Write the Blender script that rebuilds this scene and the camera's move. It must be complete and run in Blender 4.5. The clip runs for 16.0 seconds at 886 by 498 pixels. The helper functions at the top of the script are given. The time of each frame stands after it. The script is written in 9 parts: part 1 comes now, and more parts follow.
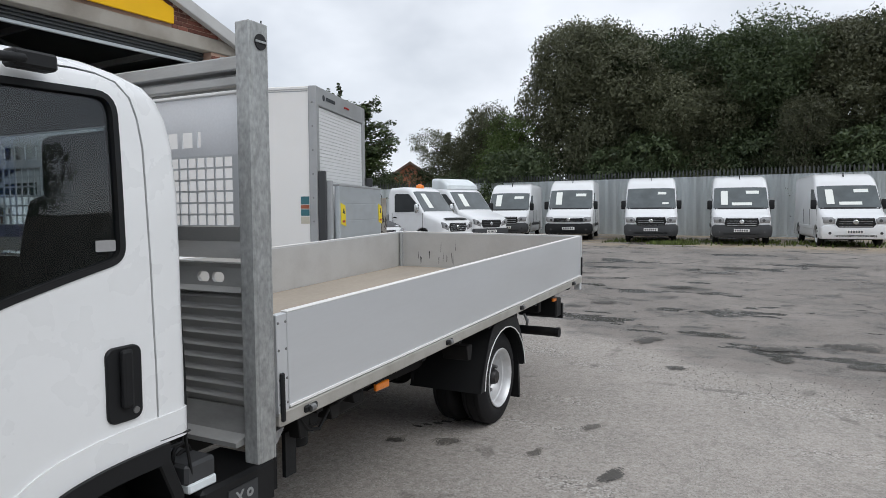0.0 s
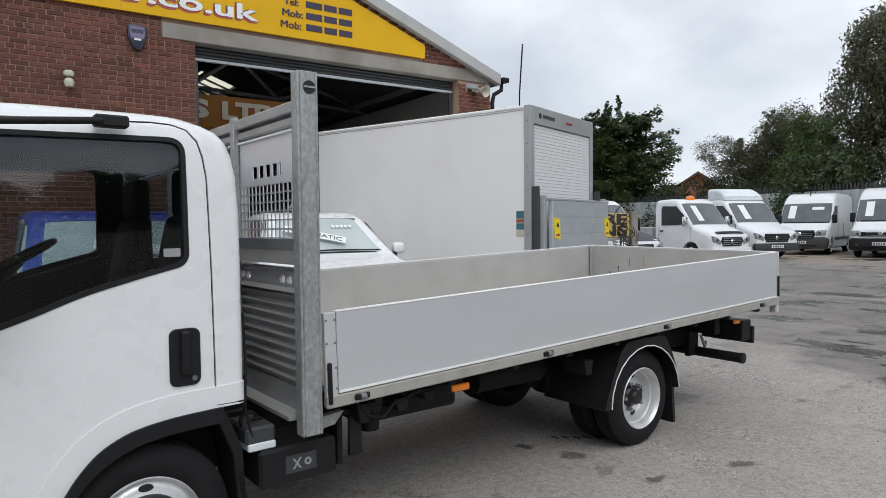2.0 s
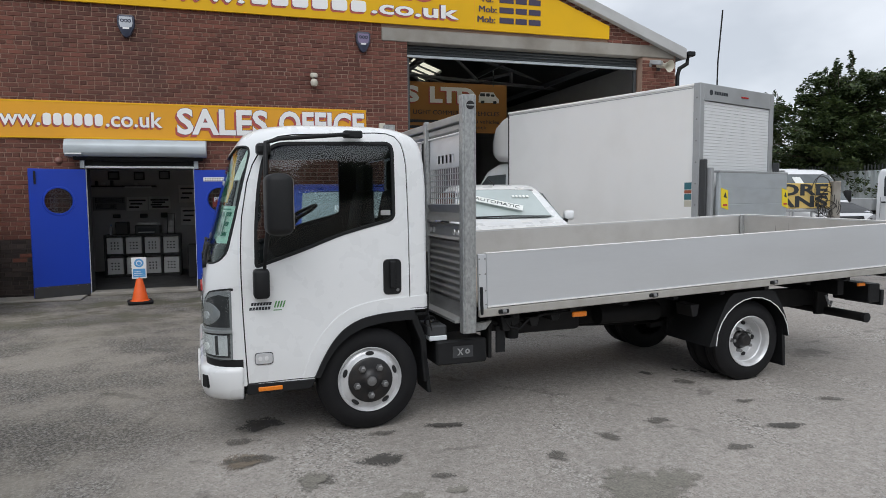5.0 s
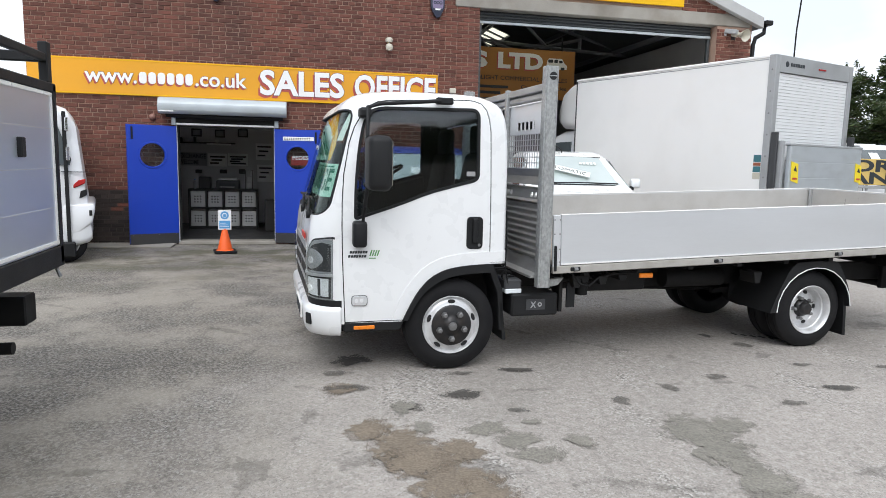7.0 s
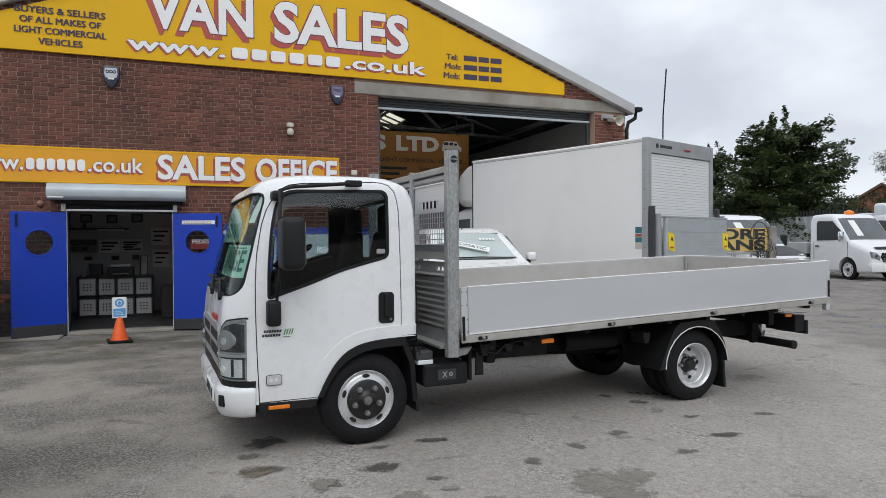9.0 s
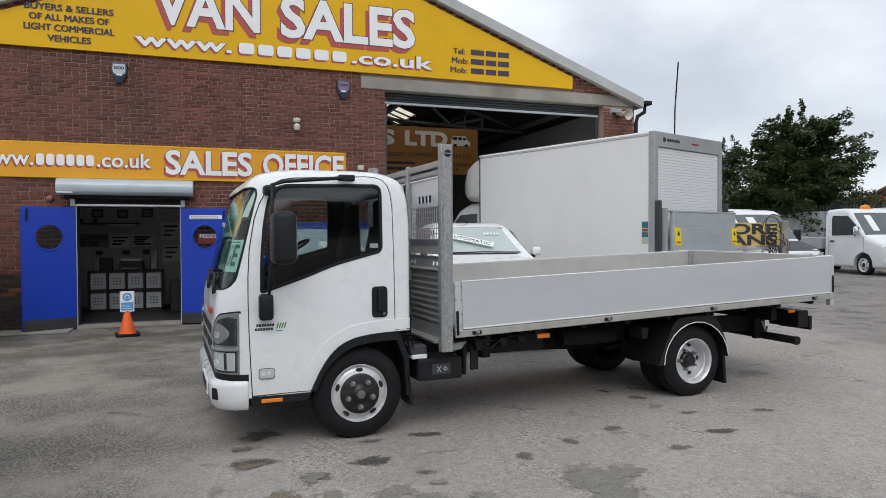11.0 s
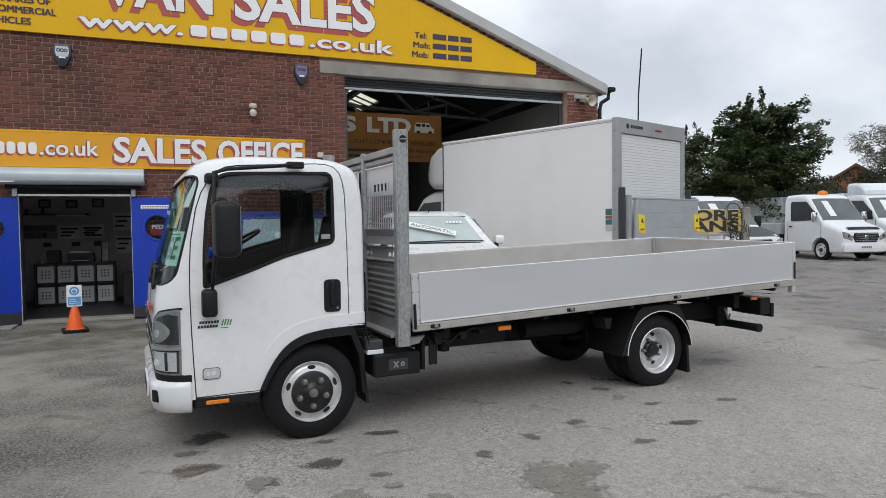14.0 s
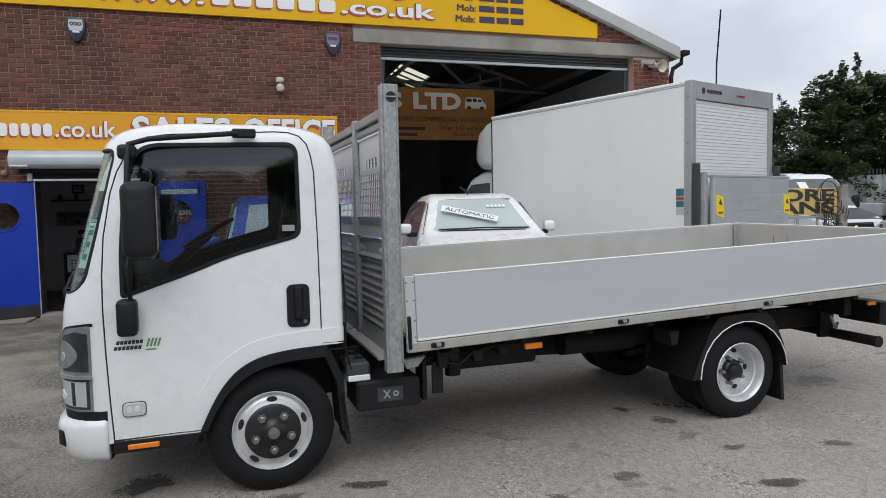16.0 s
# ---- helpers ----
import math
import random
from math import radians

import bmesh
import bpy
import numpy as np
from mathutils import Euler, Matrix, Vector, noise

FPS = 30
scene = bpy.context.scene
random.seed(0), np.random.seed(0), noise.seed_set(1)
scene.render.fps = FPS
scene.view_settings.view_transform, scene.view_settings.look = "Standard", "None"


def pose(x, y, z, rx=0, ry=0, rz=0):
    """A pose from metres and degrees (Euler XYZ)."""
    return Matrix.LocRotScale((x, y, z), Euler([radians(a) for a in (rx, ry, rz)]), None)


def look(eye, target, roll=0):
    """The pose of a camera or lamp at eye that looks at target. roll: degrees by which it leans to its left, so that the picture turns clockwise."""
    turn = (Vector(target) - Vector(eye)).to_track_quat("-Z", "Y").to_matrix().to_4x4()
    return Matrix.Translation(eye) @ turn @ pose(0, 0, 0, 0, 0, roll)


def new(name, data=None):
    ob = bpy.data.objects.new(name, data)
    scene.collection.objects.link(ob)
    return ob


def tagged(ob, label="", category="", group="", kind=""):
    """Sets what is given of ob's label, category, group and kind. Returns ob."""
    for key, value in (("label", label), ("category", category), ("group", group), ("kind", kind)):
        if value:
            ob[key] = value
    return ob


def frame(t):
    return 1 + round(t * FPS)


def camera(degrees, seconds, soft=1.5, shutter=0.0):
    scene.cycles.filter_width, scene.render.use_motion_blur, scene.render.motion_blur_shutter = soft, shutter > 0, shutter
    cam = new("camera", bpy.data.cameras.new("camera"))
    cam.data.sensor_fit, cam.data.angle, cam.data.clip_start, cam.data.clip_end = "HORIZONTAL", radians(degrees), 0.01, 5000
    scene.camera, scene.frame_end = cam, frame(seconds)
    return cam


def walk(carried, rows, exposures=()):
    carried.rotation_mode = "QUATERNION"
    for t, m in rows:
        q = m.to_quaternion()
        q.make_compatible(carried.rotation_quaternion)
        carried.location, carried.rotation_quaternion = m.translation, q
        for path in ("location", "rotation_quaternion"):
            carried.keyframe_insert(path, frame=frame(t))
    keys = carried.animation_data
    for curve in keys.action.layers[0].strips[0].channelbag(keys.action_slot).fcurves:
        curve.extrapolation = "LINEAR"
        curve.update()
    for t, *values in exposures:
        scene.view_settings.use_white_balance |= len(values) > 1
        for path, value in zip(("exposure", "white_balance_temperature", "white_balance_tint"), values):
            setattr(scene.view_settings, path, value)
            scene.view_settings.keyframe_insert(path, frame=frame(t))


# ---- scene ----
cam = camera(67.4, 16.0, soft=0.5)
PATH = [
    (0, (1.959, -1.149, 1.627), (0.948, 0.573, 1.51), -0.4),
    (0.5, (2.125, -0.875, 1.63), (1.088, 0.832, 1.523), 2.4),
    (1, (2.361, -0.619, 1.611), (0.971, 0.818, 1.534), 0.2),
    (1.5, (2.635, -0.451, 1.618), (1.063, 0.783, 1.537), 1.4),
    (2, (2.941, -0.541, 1.622), (1.295, 0.594, 1.553), -0.6),
    (2.5, (3.302, -0.604, 1.63), (1.579, 0.408, 1.53), -0.8),
    (3, (3.536, -0.61, 1.624), (1.765, 0.305, 1.465), 0.7),
    (3.5, (3.827, -0.755, 1.615), (2.048, 0.151, 1.506), -0.6),
    (4, (4.038, -0.854, 1.623), (2.214, -0.044, 1.49), -1.2),
    (4.5, (4.245, -0.819, 1.624), (2.357, -0.169, 1.51), 0.4),
    (5, (4.494, -0.857, 1.624), (2.587, -0.274, 1.469), -0.4),
    (5.2, (4.571, -0.899, 1.62), (2.66, -0.325, 1.483), -0.6),
    (7.3, (4.982, -1.241, 1.608), (3.045, -0.822, 1.337), 1.5),
    (7.5, (5.048, -1.303, 1.619), (3.134, -0.792, 1.346), -0.1),
    (8, (5.031, -1.382, 1.611), (3.159, -0.692, 1.469), -0.6),
    (8.5, (5.025, -1.336, 1.594), (3.171, -0.585, 1.559), 0.4),
    (9, (5.073, -1.296, 1.598), (3.203, -0.586, 1.575), -0.3),
    (11.3, (5.126, -1.098, 1.589), (3.237, -0.441, 1.55), -0.5),
    (11.5, (5.123, -1.081, 1.586), (3.229, -0.441, 1.548), -0.9),
    (12, (5.139, -1.094, 1.6), (3.237, -0.478, 1.546), -0.7),
    (12.5, (5.132, -1.074, 1.593), (3.218, -0.495, 1.535), -1.6),
    (13, (5.163, -1.078, 1.589), (3.249, -0.502, 1.527), -1.3),
    (13.5, (5.133, -1.044, 1.599), (3.243, -0.397, 1.507), -1.6),
    (14, (4.94, -0.972, 1.605), (3.091, -0.214, 1.53), -0.7),
    (14.5, (4.712, -0.773, 1.593), (2.856, -0.03, 1.537), -1.4),
    (15, (4.483, -0.468, 1.634), (2.56, 0.081, 1.569), -0.8),
    (15.5, (4.206, -0.336, 1.618), (2.298, 0.256, 1.512), 0.6),
    (16, (3.865, -0.12, 1.62), (1.95, 0.443, 1.496), -1.1),
]
walk(cam, [(t, look(eye, target, roll)) for t, eye, target, roll in PATH],
     exposures=[(0, 0.0, 6250, 10), (5.2, 0.0, 6250, 10), (7.3, 0.63, 6250, 10), (7.6, 0.63, 6250, 10), (8.0, 0.42, 6250, 10), (8.5, 0.12, 6250, 10), (9.2, 0.0, 6250, 10), (16, 0.0, 6250, 10)])

# ---- world and light: bright overcast day ----
world = bpy.data.worlds.new("overcast_sky")
scene.world = world
world.use_nodes = True
wn, wl = world.node_tree.nodes, world.node_tree.links
wn.clear()
sky = wn.new("ShaderNodeTexSky")
sky.sky_type, sky.sun_disc = "NISHITA", False
sky.sun_elevation, sky.sun_rotation = radians(50), radians(104)
wtc, wmap = wn.new("ShaderNodeTexCoord"), wn.new("ShaderNodeMapping")
wmap.inputs["Scale"].default_value = (1.0, 1.0, 1.8)
wl.new(wtc.outputs["Generated"], wmap.inputs["Vector"])
wnoise = wn.new("ShaderNodeTexNoise")
wnoise.inputs["Scale"].default_value, wnoise.inputs["Detail"].default_value = 2.3, 5
wnoise.inputs["Roughness"].default_value = 0.5
wl.new(wmap.outputs["Vector"], wnoise.inputs["Vector"])
wramp = wn.new("ShaderNodeValToRGB")
wramp.color_ramp.elements[0].position, wramp.color_ramp.elements[0].color = 0.36, (0.66, 0.69, 0.73, 1)
wramp.color_ramp.elements[1].position, wramp.color_ramp.elements[1].color = 0.66, (1.14, 1.155, 1.18, 1)
wl.new(wnoise.outputs["Fac"], wramp.inputs["Fac"])
wbg1, wbg2, wadd, wout = (wn.new(k) for k in ("ShaderNodeBackground", "ShaderNodeBackground", "ShaderNodeAddShader", "ShaderNodeOutputWorld"))
wl.new(sky.outputs["Color"], wbg1.inputs["Color"])
wbg1.inputs["Strength"].default_value = 0.012
wl.new(wramp.outputs["Color"], wbg2.inputs["Color"])
wbg2.inputs["Strength"].default_value = 0.90
wl.new(wbg1.outputs[0], wadd.inputs[0])
wl.new(wbg2.outputs[0], wadd.inputs[1])
wl.new(wadd.outputs[0], wout.inputs["Surface"])

sun = new("sun", bpy.data.lights.new("sun", "SUN"))
sun.data.energy, sun.data.angle, sun.data.color = 1.25, radians(40), (1.0, 0.985, 0.965)
sun.matrix_world = look((9, -2.2, 11), (0, 0, 0))


# ---- materials ----
def mat(name, col, rough=0.5, metal=0.0, var=0.12, scale=6.0, fine=0.06, fscale=90.0, bump=0.0, bscale=150.0,
        coat=0.0, dirt=0.0, dirtcol=(0.10, 0.09, 0.075), dirtscale=2.2, rnd=0.0, island=0.0, stretch=(1, 1, 1), spec=0.5, emit=0.0, rvar=0.1):
    m = bpy.data.materials.new(name)
    m.use_nodes = True
    n, l = m.node_tree.nodes, m.node_tree.links
    b = n["Principled BSDF"]
    b.inputs["Roughness"].default_value, b.inputs["Metallic"].default_value = rough, metal
    b.inputs["Coat Weight"].default_value, b.inputs["Coat Roughness"].default_value = coat, 0.06
    b.inputs["Specular IOR Level"].default_value = spec
    tc, mp = n.new("ShaderNodeTexCoord"), n.new("ShaderNodeMapping")
    l.new(tc.outputs["Object"], mp.inputs["Vector"])
    mp.inputs["Scale"].default_value = stretch
    vec = mp.outputs["Vector"]

    def tex(sc, detail=4):
        t = n.new("ShaderNodeTexNoise")
        t.inputs["Scale"].default_value, t.inputs["Detail"].default_value = sc, detail
        l.new(vec, t.inputs["Vector"])
        return t.outputs["Fac"]

    def math(op, a, b2):
        k = n.new("ShaderNodeMath")
        k.operation = op
        for i, v in enumerate((a, b2)):
            if isinstance(v, (int, float)):
                k.inputs[i].default_value = v
            else:
                l.new(v, k.inputs[i])
        return k.outputs[0]

    big, small = tex(scale), tex(fscale, 2)
    k = math("ADD", math("MULTIPLY", math("SUBTRACT", big, 0.5), 2 * var), math("MULTIPLY", math("SUBTRACT", small, 0.5), 2 * fine))
    if rnd:
        oi = n.new("ShaderNodeObjectInfo")
        k = math("ADD", k, math("MULTIPLY", math("SUBTRACT", oi.outputs["Random"], 0.5), 2 * rnd))
    if island:
        gi = n.new("ShaderNodeNewGeometry")
        k = math("ADD", k, math("MULTIPLY", math("SUBTRACT", gi.outputs["Random Per Island"], 0.5), 2 * island))
    k = math("ADD", k, 1.0)
    mul = n.new("ShaderNodeVectorMath")
    mul.operation = "SCALE"
    mul.inputs[0].default_value = col
    l.new(k, mul.inputs["Scale"])
    out = mul.outputs[0]
    if dirt:
        d = tex(dirtscale, 6)
        r = n.new("ShaderNodeMapRange")
        r.inputs["From Min"].default_value, r.inputs["From Max"].default_value = 0.46, 0.72
        r.inputs["To Max"].default_value = dirt
        l.new(d, r.inputs["Value"])
        mx = n.new("ShaderNodeMix")
        mx.data_type = "RGBA"
        l.new(r.outputs["Result"], mx.inputs["Factor"])
        l.new(out, mx.inputs["A"])
        mx.inputs["B"].default_value = (*dirtcol, 1)
        out = mx.outputs["Result"]
    l.new(out, b.inputs["Base Color"])
    if rvar:
        l.new(math("ADD", math("MULTIPLY", math("SUBTRACT", big, 0.5), 2 * rvar), rough), b.inputs["Roughness"])
    if bump:
        bp = n.new("ShaderNodeBump")
        bp.inputs["Strength"].default_value, bp.inputs["Distance"].default_value = min(1.0, bump), 0.004
        l.new(tex(bscale, 3), bp.inputs["Height"])
        l.new(bp.outputs["Normal"], b.inputs["Normal"])
    if emit:
        b.inputs["Emission Color"].default_value = (*col, 1)
        b.inputs["Emission Strength"].default_value = emit
    return m


def glass(name, tint=(0.80, 0.86, 0.85), rough=0.02, gloss=0.6, base=0.03):
    """Thin tinted pane: see-through with a real reflection."""
    m = bpy.data.materials.new(name)
    m.use_nodes = True
    n, l = m.node_tree.nodes, m.node_tree.links
    n.clear()
    o, mix, tr, gl, fr, pw, ma = (n.new(k) for k in ("ShaderNodeOutputMaterial", "ShaderNodeMixShader", "ShaderNodeBsdfTransparent", "ShaderNodeBsdfGlossy", "ShaderNodeLayerWeight", "ShaderNodeMath", "ShaderNodeMath"))
    tr.inputs["Color"].default_value = (*tint, 1)
    gl.inputs["Roughness"].default_value = rough
    fr.inputs["Blend"].default_value = 0.5
    pw.operation, ma.operation = "POWER", "MULTIPLY_ADD"
    pw.inputs[1].default_value = 4.0
    ma.inputs[1].default_value, ma.inputs[2].default_value = gloss, base
    l.new(fr.outputs["Facing"], pw.inputs[0])
    l.new(pw.outputs[0], ma.inputs[0])
    l.new(ma.outputs[0], mix.inputs[0])
    l.new(tr.outputs[0], mix.inputs[1])
    l.new(gl.outputs[0], mix.inputs[2])
    l.new(mix.outputs[0], o.inputs["Surface"])
    return m


WHITE = mat("white_vehicle_paint", (0.80, 0.81, 0.81), 0.28, var=0.015, fine=0.008, coat=0.5, dirt=0.10, dirtcol=(0.55, 0.53, 0.49), dirtscale=1.4, rvar=0.05)
FARWHITE = mat("white_van_paint", (0.78, 0.79, 0.80), 0.33, var=0.02, fine=0.01, coat=0.4, dirt=0.10, dirtcol=(0.5, 0.48, 0.44), rvar=0.05)
SEAM = mat("shut_line", (0.012, 0.012, 0.013), 0.7)
BLACK = mat("black_plastic", (0.009, 0.0095, 0.0105), 0.55, spec=0.32, var=0.2, fine=0.15, fscale=300, bump=0.15, bscale=500, dirt=0.10, dirtcol=(0.05, 0.048, 0.045))
GREYPLAST = mat("charcoal_bumper_plastic", (0.045, 0.047, 0.050), 0.55, var=0.15, bump=0.1, bscale=400)
CHASSIS = mat("chassis_black", (0.006, 0.006, 0.0065), 0.65, var=0.3, scale=9, spec=0.3, dirt=0.4, dirtcol=(0.022, 0.020, 0.017), dirtscale=5)
RUBBER = mat("tyre_rubber", (0.0075, 0.0075, 0.0085), 0.75, var=0.2, fine=0.2, fscale=120, bump=0.2, bscale=220, spec=0.3, dirt=0.25, dirtcol=(0.022, 0.021, 0.019), dirtscale=7)
RIM = mat("silver_wheel_paint", (0.66, 0.665, 0.67), 0.36, metal=0.35, var=0.08, scale=14, dirt=0.3, dirtcol=(0.20, 0.17, 0.14), dirtscale=9)
CHROME = mat("polished_chrome", (0.75, 0.76, 0.77), 0.12, metal=1.0, var=0.05)
HUBBLACK = mat("hub_black", (0.010, 0.010, 0.011), 0.42, var=0.25, dirt=0.2, dirtcol=(0.10, 0.07, 0.05), dirtscale=16)
STEEL = mat("worn_steel_nut", (0.25, 0.25, 0.25), 0.45, metal=0.8, var=0.3, scale=60)
ALU = mat("anodised_aluminium_side", (0.66, 0.675, 0.69), 0.40, metal=0.45, var=0.05, scale=1.6, fine=0.02, fscale=40, stretch=(1, 0.35, 2.2), dirt=0.16, dirtcol=(0.34, 0.33, 0.30), dirtscale=1.3)
ALUIN = mat("scratched_aluminium_inside", (0.54, 0.535, 0.52), 0.5, metal=0.4, var=0.06, scale=2.5, fine=0.05, fscale=60, dirt=0.20, dirtcol=(0.24, 0.22, 0.19), dirtscale=3.5)
ALURAIL = mat("dirty_aluminium_rail", (0.47, 0.455, 0.42), 0.5, metal=0.4, var=0.12, scale=5, dirt=0.4, dirtcol=(0.26, 0.23, 0.185), dirtscale=7)
PLATE = mat("bright_silver_plate", (0.74, 0.75, 0.77), 0.34, metal=0.25, var=0.06, scale=3, dirt=0.12, dirtcol=(0.5, 0.5, 0.49))
GALV = mat("galvanised_steel", (0.38, 0.39, 0.385), 0.46, metal=0.5, var=0.22, scale=24, fine=0.50, fscale=62, dirt=0.35, dirtcol=(0.23, 0.23, 0.22), dirtscale=26, stretch=(1, 1, 0.6))
HEADBOARD = mat("dull_aluminium_headboard", (0.42, 0.42, 0.41), 0.45, metal=0.5, var=0.12, scale=4, dirt=0.45, dirtcol=(0.17, 0.165, 0.155), dirtscale=5, stretch=(0.6, 1, 2))
PLY = mat("worn_deck_plywood", (0.36, 0.31, 0.25), 0.75, var=0.14, scale=3, fine=0.12, fscale=50, dirt=0.5, dirtcol=(0.25, 0.22, 0.185), dirtscale=4, stretch=(1, 0.3, 1))
GLASS = glass("cab_window_glass", (0.76, 0.80, 0.81), gloss=0.85, base=0.05)
SCREEN = glass("windscreen_glass", (0.84, 0.91, 0.89))
# base colour lifted in place of sky reflected by the sloping windscreens
DARKGLASS = mat("dark_van_glass", (0.085, 0.100, 0.104), 0.06, var=0.5, scale=2.4, coat=0.6, spec=0.5, rvar=0.02)
SIDEGLASS = mat("dark_door_glass", (0.018, 0.022, 0.025), 0.12, var=0.5, scale=2.4, spec=0.3, rvar=0.03)
BLUEPAINT = mat("blue_car_paint", (0.012, 0.055, 0.38), 0.3, var=0.04, coat=0.6)
# pale base colour stands in for sky reflection and haze on car windscreens
CARSCREEN = mat("pale_sheen_windscreen", (0.44, 0.50, 0.485), 0.07, var=0.25, scale=1.5, coat=1.0, rvar=0.03)
LAMPGLASS = mat("clear_lamp_lens", (0.60, 0.61, 0.62), 0.14, metal=0.25, var=0.3, scale=40, coat=1.0)
LAMPSHELL = mat("grey_lamp_housing", (0.36, 0.365, 0.37), 0.22, metal=0.4, var=0.25, scale=20)
REFLECTOR = mat("lamp_reflector", (0.88, 0.89, 0.90), 0.22, metal=0.35, var=0.2, scale=40)
LENS = glass("headlamp_cover", (0.93, 0.95, 0.95), gloss=0.3, base=0.02)
DARKLAMP = mat("headlamp_inner", (0.12, 0.12, 0.125), 0.22, metal=0.6, var=0.4, scale=30)
AMBER = mat("amber_reflector", (0.85, 0.23, 0.012), 0.3, var=0.12, scale=60, coat=0.5)
REDLENS = mat("red_lamp_lens", (0.42, 0.02, 0.02), 0.25, coat=0.6)
INTERIOR = mat("cab_interior_grey", (0.022, 0.023, 0.025), 0.7, var=0.15)
SEAT = mat("dark_seat_fabric", (0.012, 0.013, 0.015), 0.9, var=0.2, fine=0.2, fscale=300)
CARD = mat("paper_card", (0.80, 0.82, 0.78), 0.7, var=0.04)
GREENCARD = mat("pale_green_card", (0.42, 0.66, 0.55), 0.7, var=0.06)
INK = mat("dark_print", (0.03, 0.035, 0.04), 0.7)
GREENINK = mat("dark_green_print", (0.03, 0.22, 0.14), 0.7)
LIME = mat("green_decal", (0.10, 0.27, 0.09), 0.5)
REDINK = mat("red_print", (0.48, 0.045, 0.035), 0.6, var=0.1)
YELLOW = mat("yellow_sign_board", (0.74, 0.42, 0.003), 0.5, var=0.05, scale=1.1, fine=0.02, spec=0.25, dirt=0.25, dirtcol=(0.58, 0.34, 0.012), dirtscale=1.6)
ORANGEBOARD = mat("faded_orange_sign_board", (0.74, 0.345, 0.022), 0.55, var=0.06, scale=1.2, spec=0.3, dirt=0.18, dirtcol=(0.58, 0.30, 0.06), dirtscale=2.0)
SIGNWHITE = mat("white_sign_letter", (0.83, 0.82, 0.80), 0.5, var=0.03)
SIGNRED = mat("red_letter_shadow", (0.42, 0.075, 0.06), 0.55, var=0.08)
LETTEREDGE = mat("dark_letter_outline", (0.13, 0.045, 0.07), 0.6, var=0.1)
SIGNBLUE = mat("navy_sign_print", (0.045, 0.035, 0.07), 0.6)
BLUE = mat("blue_door_paint", (0.008, 0.045, 0.42), 0.36, var=0.08, scale=3, dirt=0.12, dirtcol=(0.01, 0.03, 0.2), dirtscale=3)
KICK = mat("dark_kick_plate", (0.05, 0.05, 0.052), 0.5, metal=0.4, dirt=0.3)
BRICK = mat("red_brick", (0.139, 0.050, 0.034), 0.9, stretch=(1, 1, 0.45), var=0.20, scale=0.9, fine=0.30, fscale=45, island=0.33, bump=0.5, bscale=90, dirt=0.60, dirtcol=(0.070, 0.036, 0.030), dirtscale=0.8)
BRICKP = mat("red_brick_single", (0.137, 0.049, 0.034), 0.9, var=0.12, scale=6, fine=0.28, fscale=45, rnd=0.33, bump=0.5, bscale=90, dirt=0.3, dirtcol=(0.10, 0.055, 0.045), dirtscale=4)
SOOTMORTAR = mat("sooty_mortar", (0.075, 0.060, 0.052), 0.95, var=0.35, scale=2.0, fine=0.15, bump=0.4, bscale=120)
BRICKD = mat("sooty_brick", (0.042, 0.030, 0.026), 0.88, var=0.3, scale=1.2, fine=0.2, fscale=45, island=0.45, bump=0.5, bscale=90)
MORTAR = mat("weathered_mortar", (0.35, 0.235, 0.178), 0.95, stretch=(1, 1, 0.45), var=0.22, scale=2.2, fine=0.1, bump=0.4, bscale=120, dirt=0.35, dirtcol=(0.17, 0.125, 0.105), dirtscale=0.9)
CONCRETE = mat("stained_concrete_lintel", (0.30, 0.28, 0.245), 0.88, var=0.2, scale=2.5, fine=0.1, bump=0.4, dirt=0.55, dirtcol=(0.13, 0.105, 0.08), dirtscale=1.6)
TRIM = mat("grey_roof_trim", (0.44, 0.44, 0.43), 0.5, var=0.08, scale=2, dirt=0.25, dirtcol=(0.22, 0.21, 0.19))
DARKMETAL = mat("dark_shutter_steel", (0.075, 0.082, 0.085), 0.45, metal=0.5, var=0.2, scale=4)
SHUTTERBOX = mat("grey_shutter_housing", (0.46, 0.50, 0.52), 0.45, metal=0.2, var=0.06, scale=2, dirt=0.25, dirtcol=(0.24, 0.24, 0.22))
TRUSS = mat("grey_painted_truss", (0.20, 0.21, 0.22), 0.6, var=0.2, scale=5)
GARAGEWALL = mat("dark_workshop_wall", (0.34, 0.34, 0.35), 0.9, var=0.25, scale=1.0)
OFFICEWALL = mat("office_wall_paint", (0.58, 0.57, 0.56), 0.85, var=0.04)
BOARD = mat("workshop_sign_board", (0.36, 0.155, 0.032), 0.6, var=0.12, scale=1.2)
WOODDARK = mat("black_shelf_unit", (0.02, 0.019, 0.018), 0.5)
BOXWHITE = mat("white_storage_box", (0.70, 0.70, 0.68), 0.6, var=0.04)
CONE = mat("orange_cone_plastic", (0.86, 0.125, 0.015), 0.5, var=0.1, scale=10, dirt=0.15)
GREYNOTICE = mat("grey_notice_board", (0.30, 0.30, 0.30), 0.6, var=0.08)
TEAL = mat("teal_print", (0.045, 0.16, 0.19), 0.55, var=0.1)
RUST = mat("rust_red_print", (0.33, 0.10, 0.05), 0.55, var=0.1)
SIGNPAPER = mat("blue_notice", (0.10, 0.33, 0.62), 0.55)
CREAM = mat("cream_plastic", (0.55, 0.52, 0.43), 0.55, var=0.1)
PANEL = mat("white_box_panel", (0.87, 0.862, 0.84), 0.38, var=0.025, scale=0.8, fine=0.01, coat=0.2, dirt=0.14, dirtcol=(0.58, 0.56, 0.51), dirtscale=1.1)
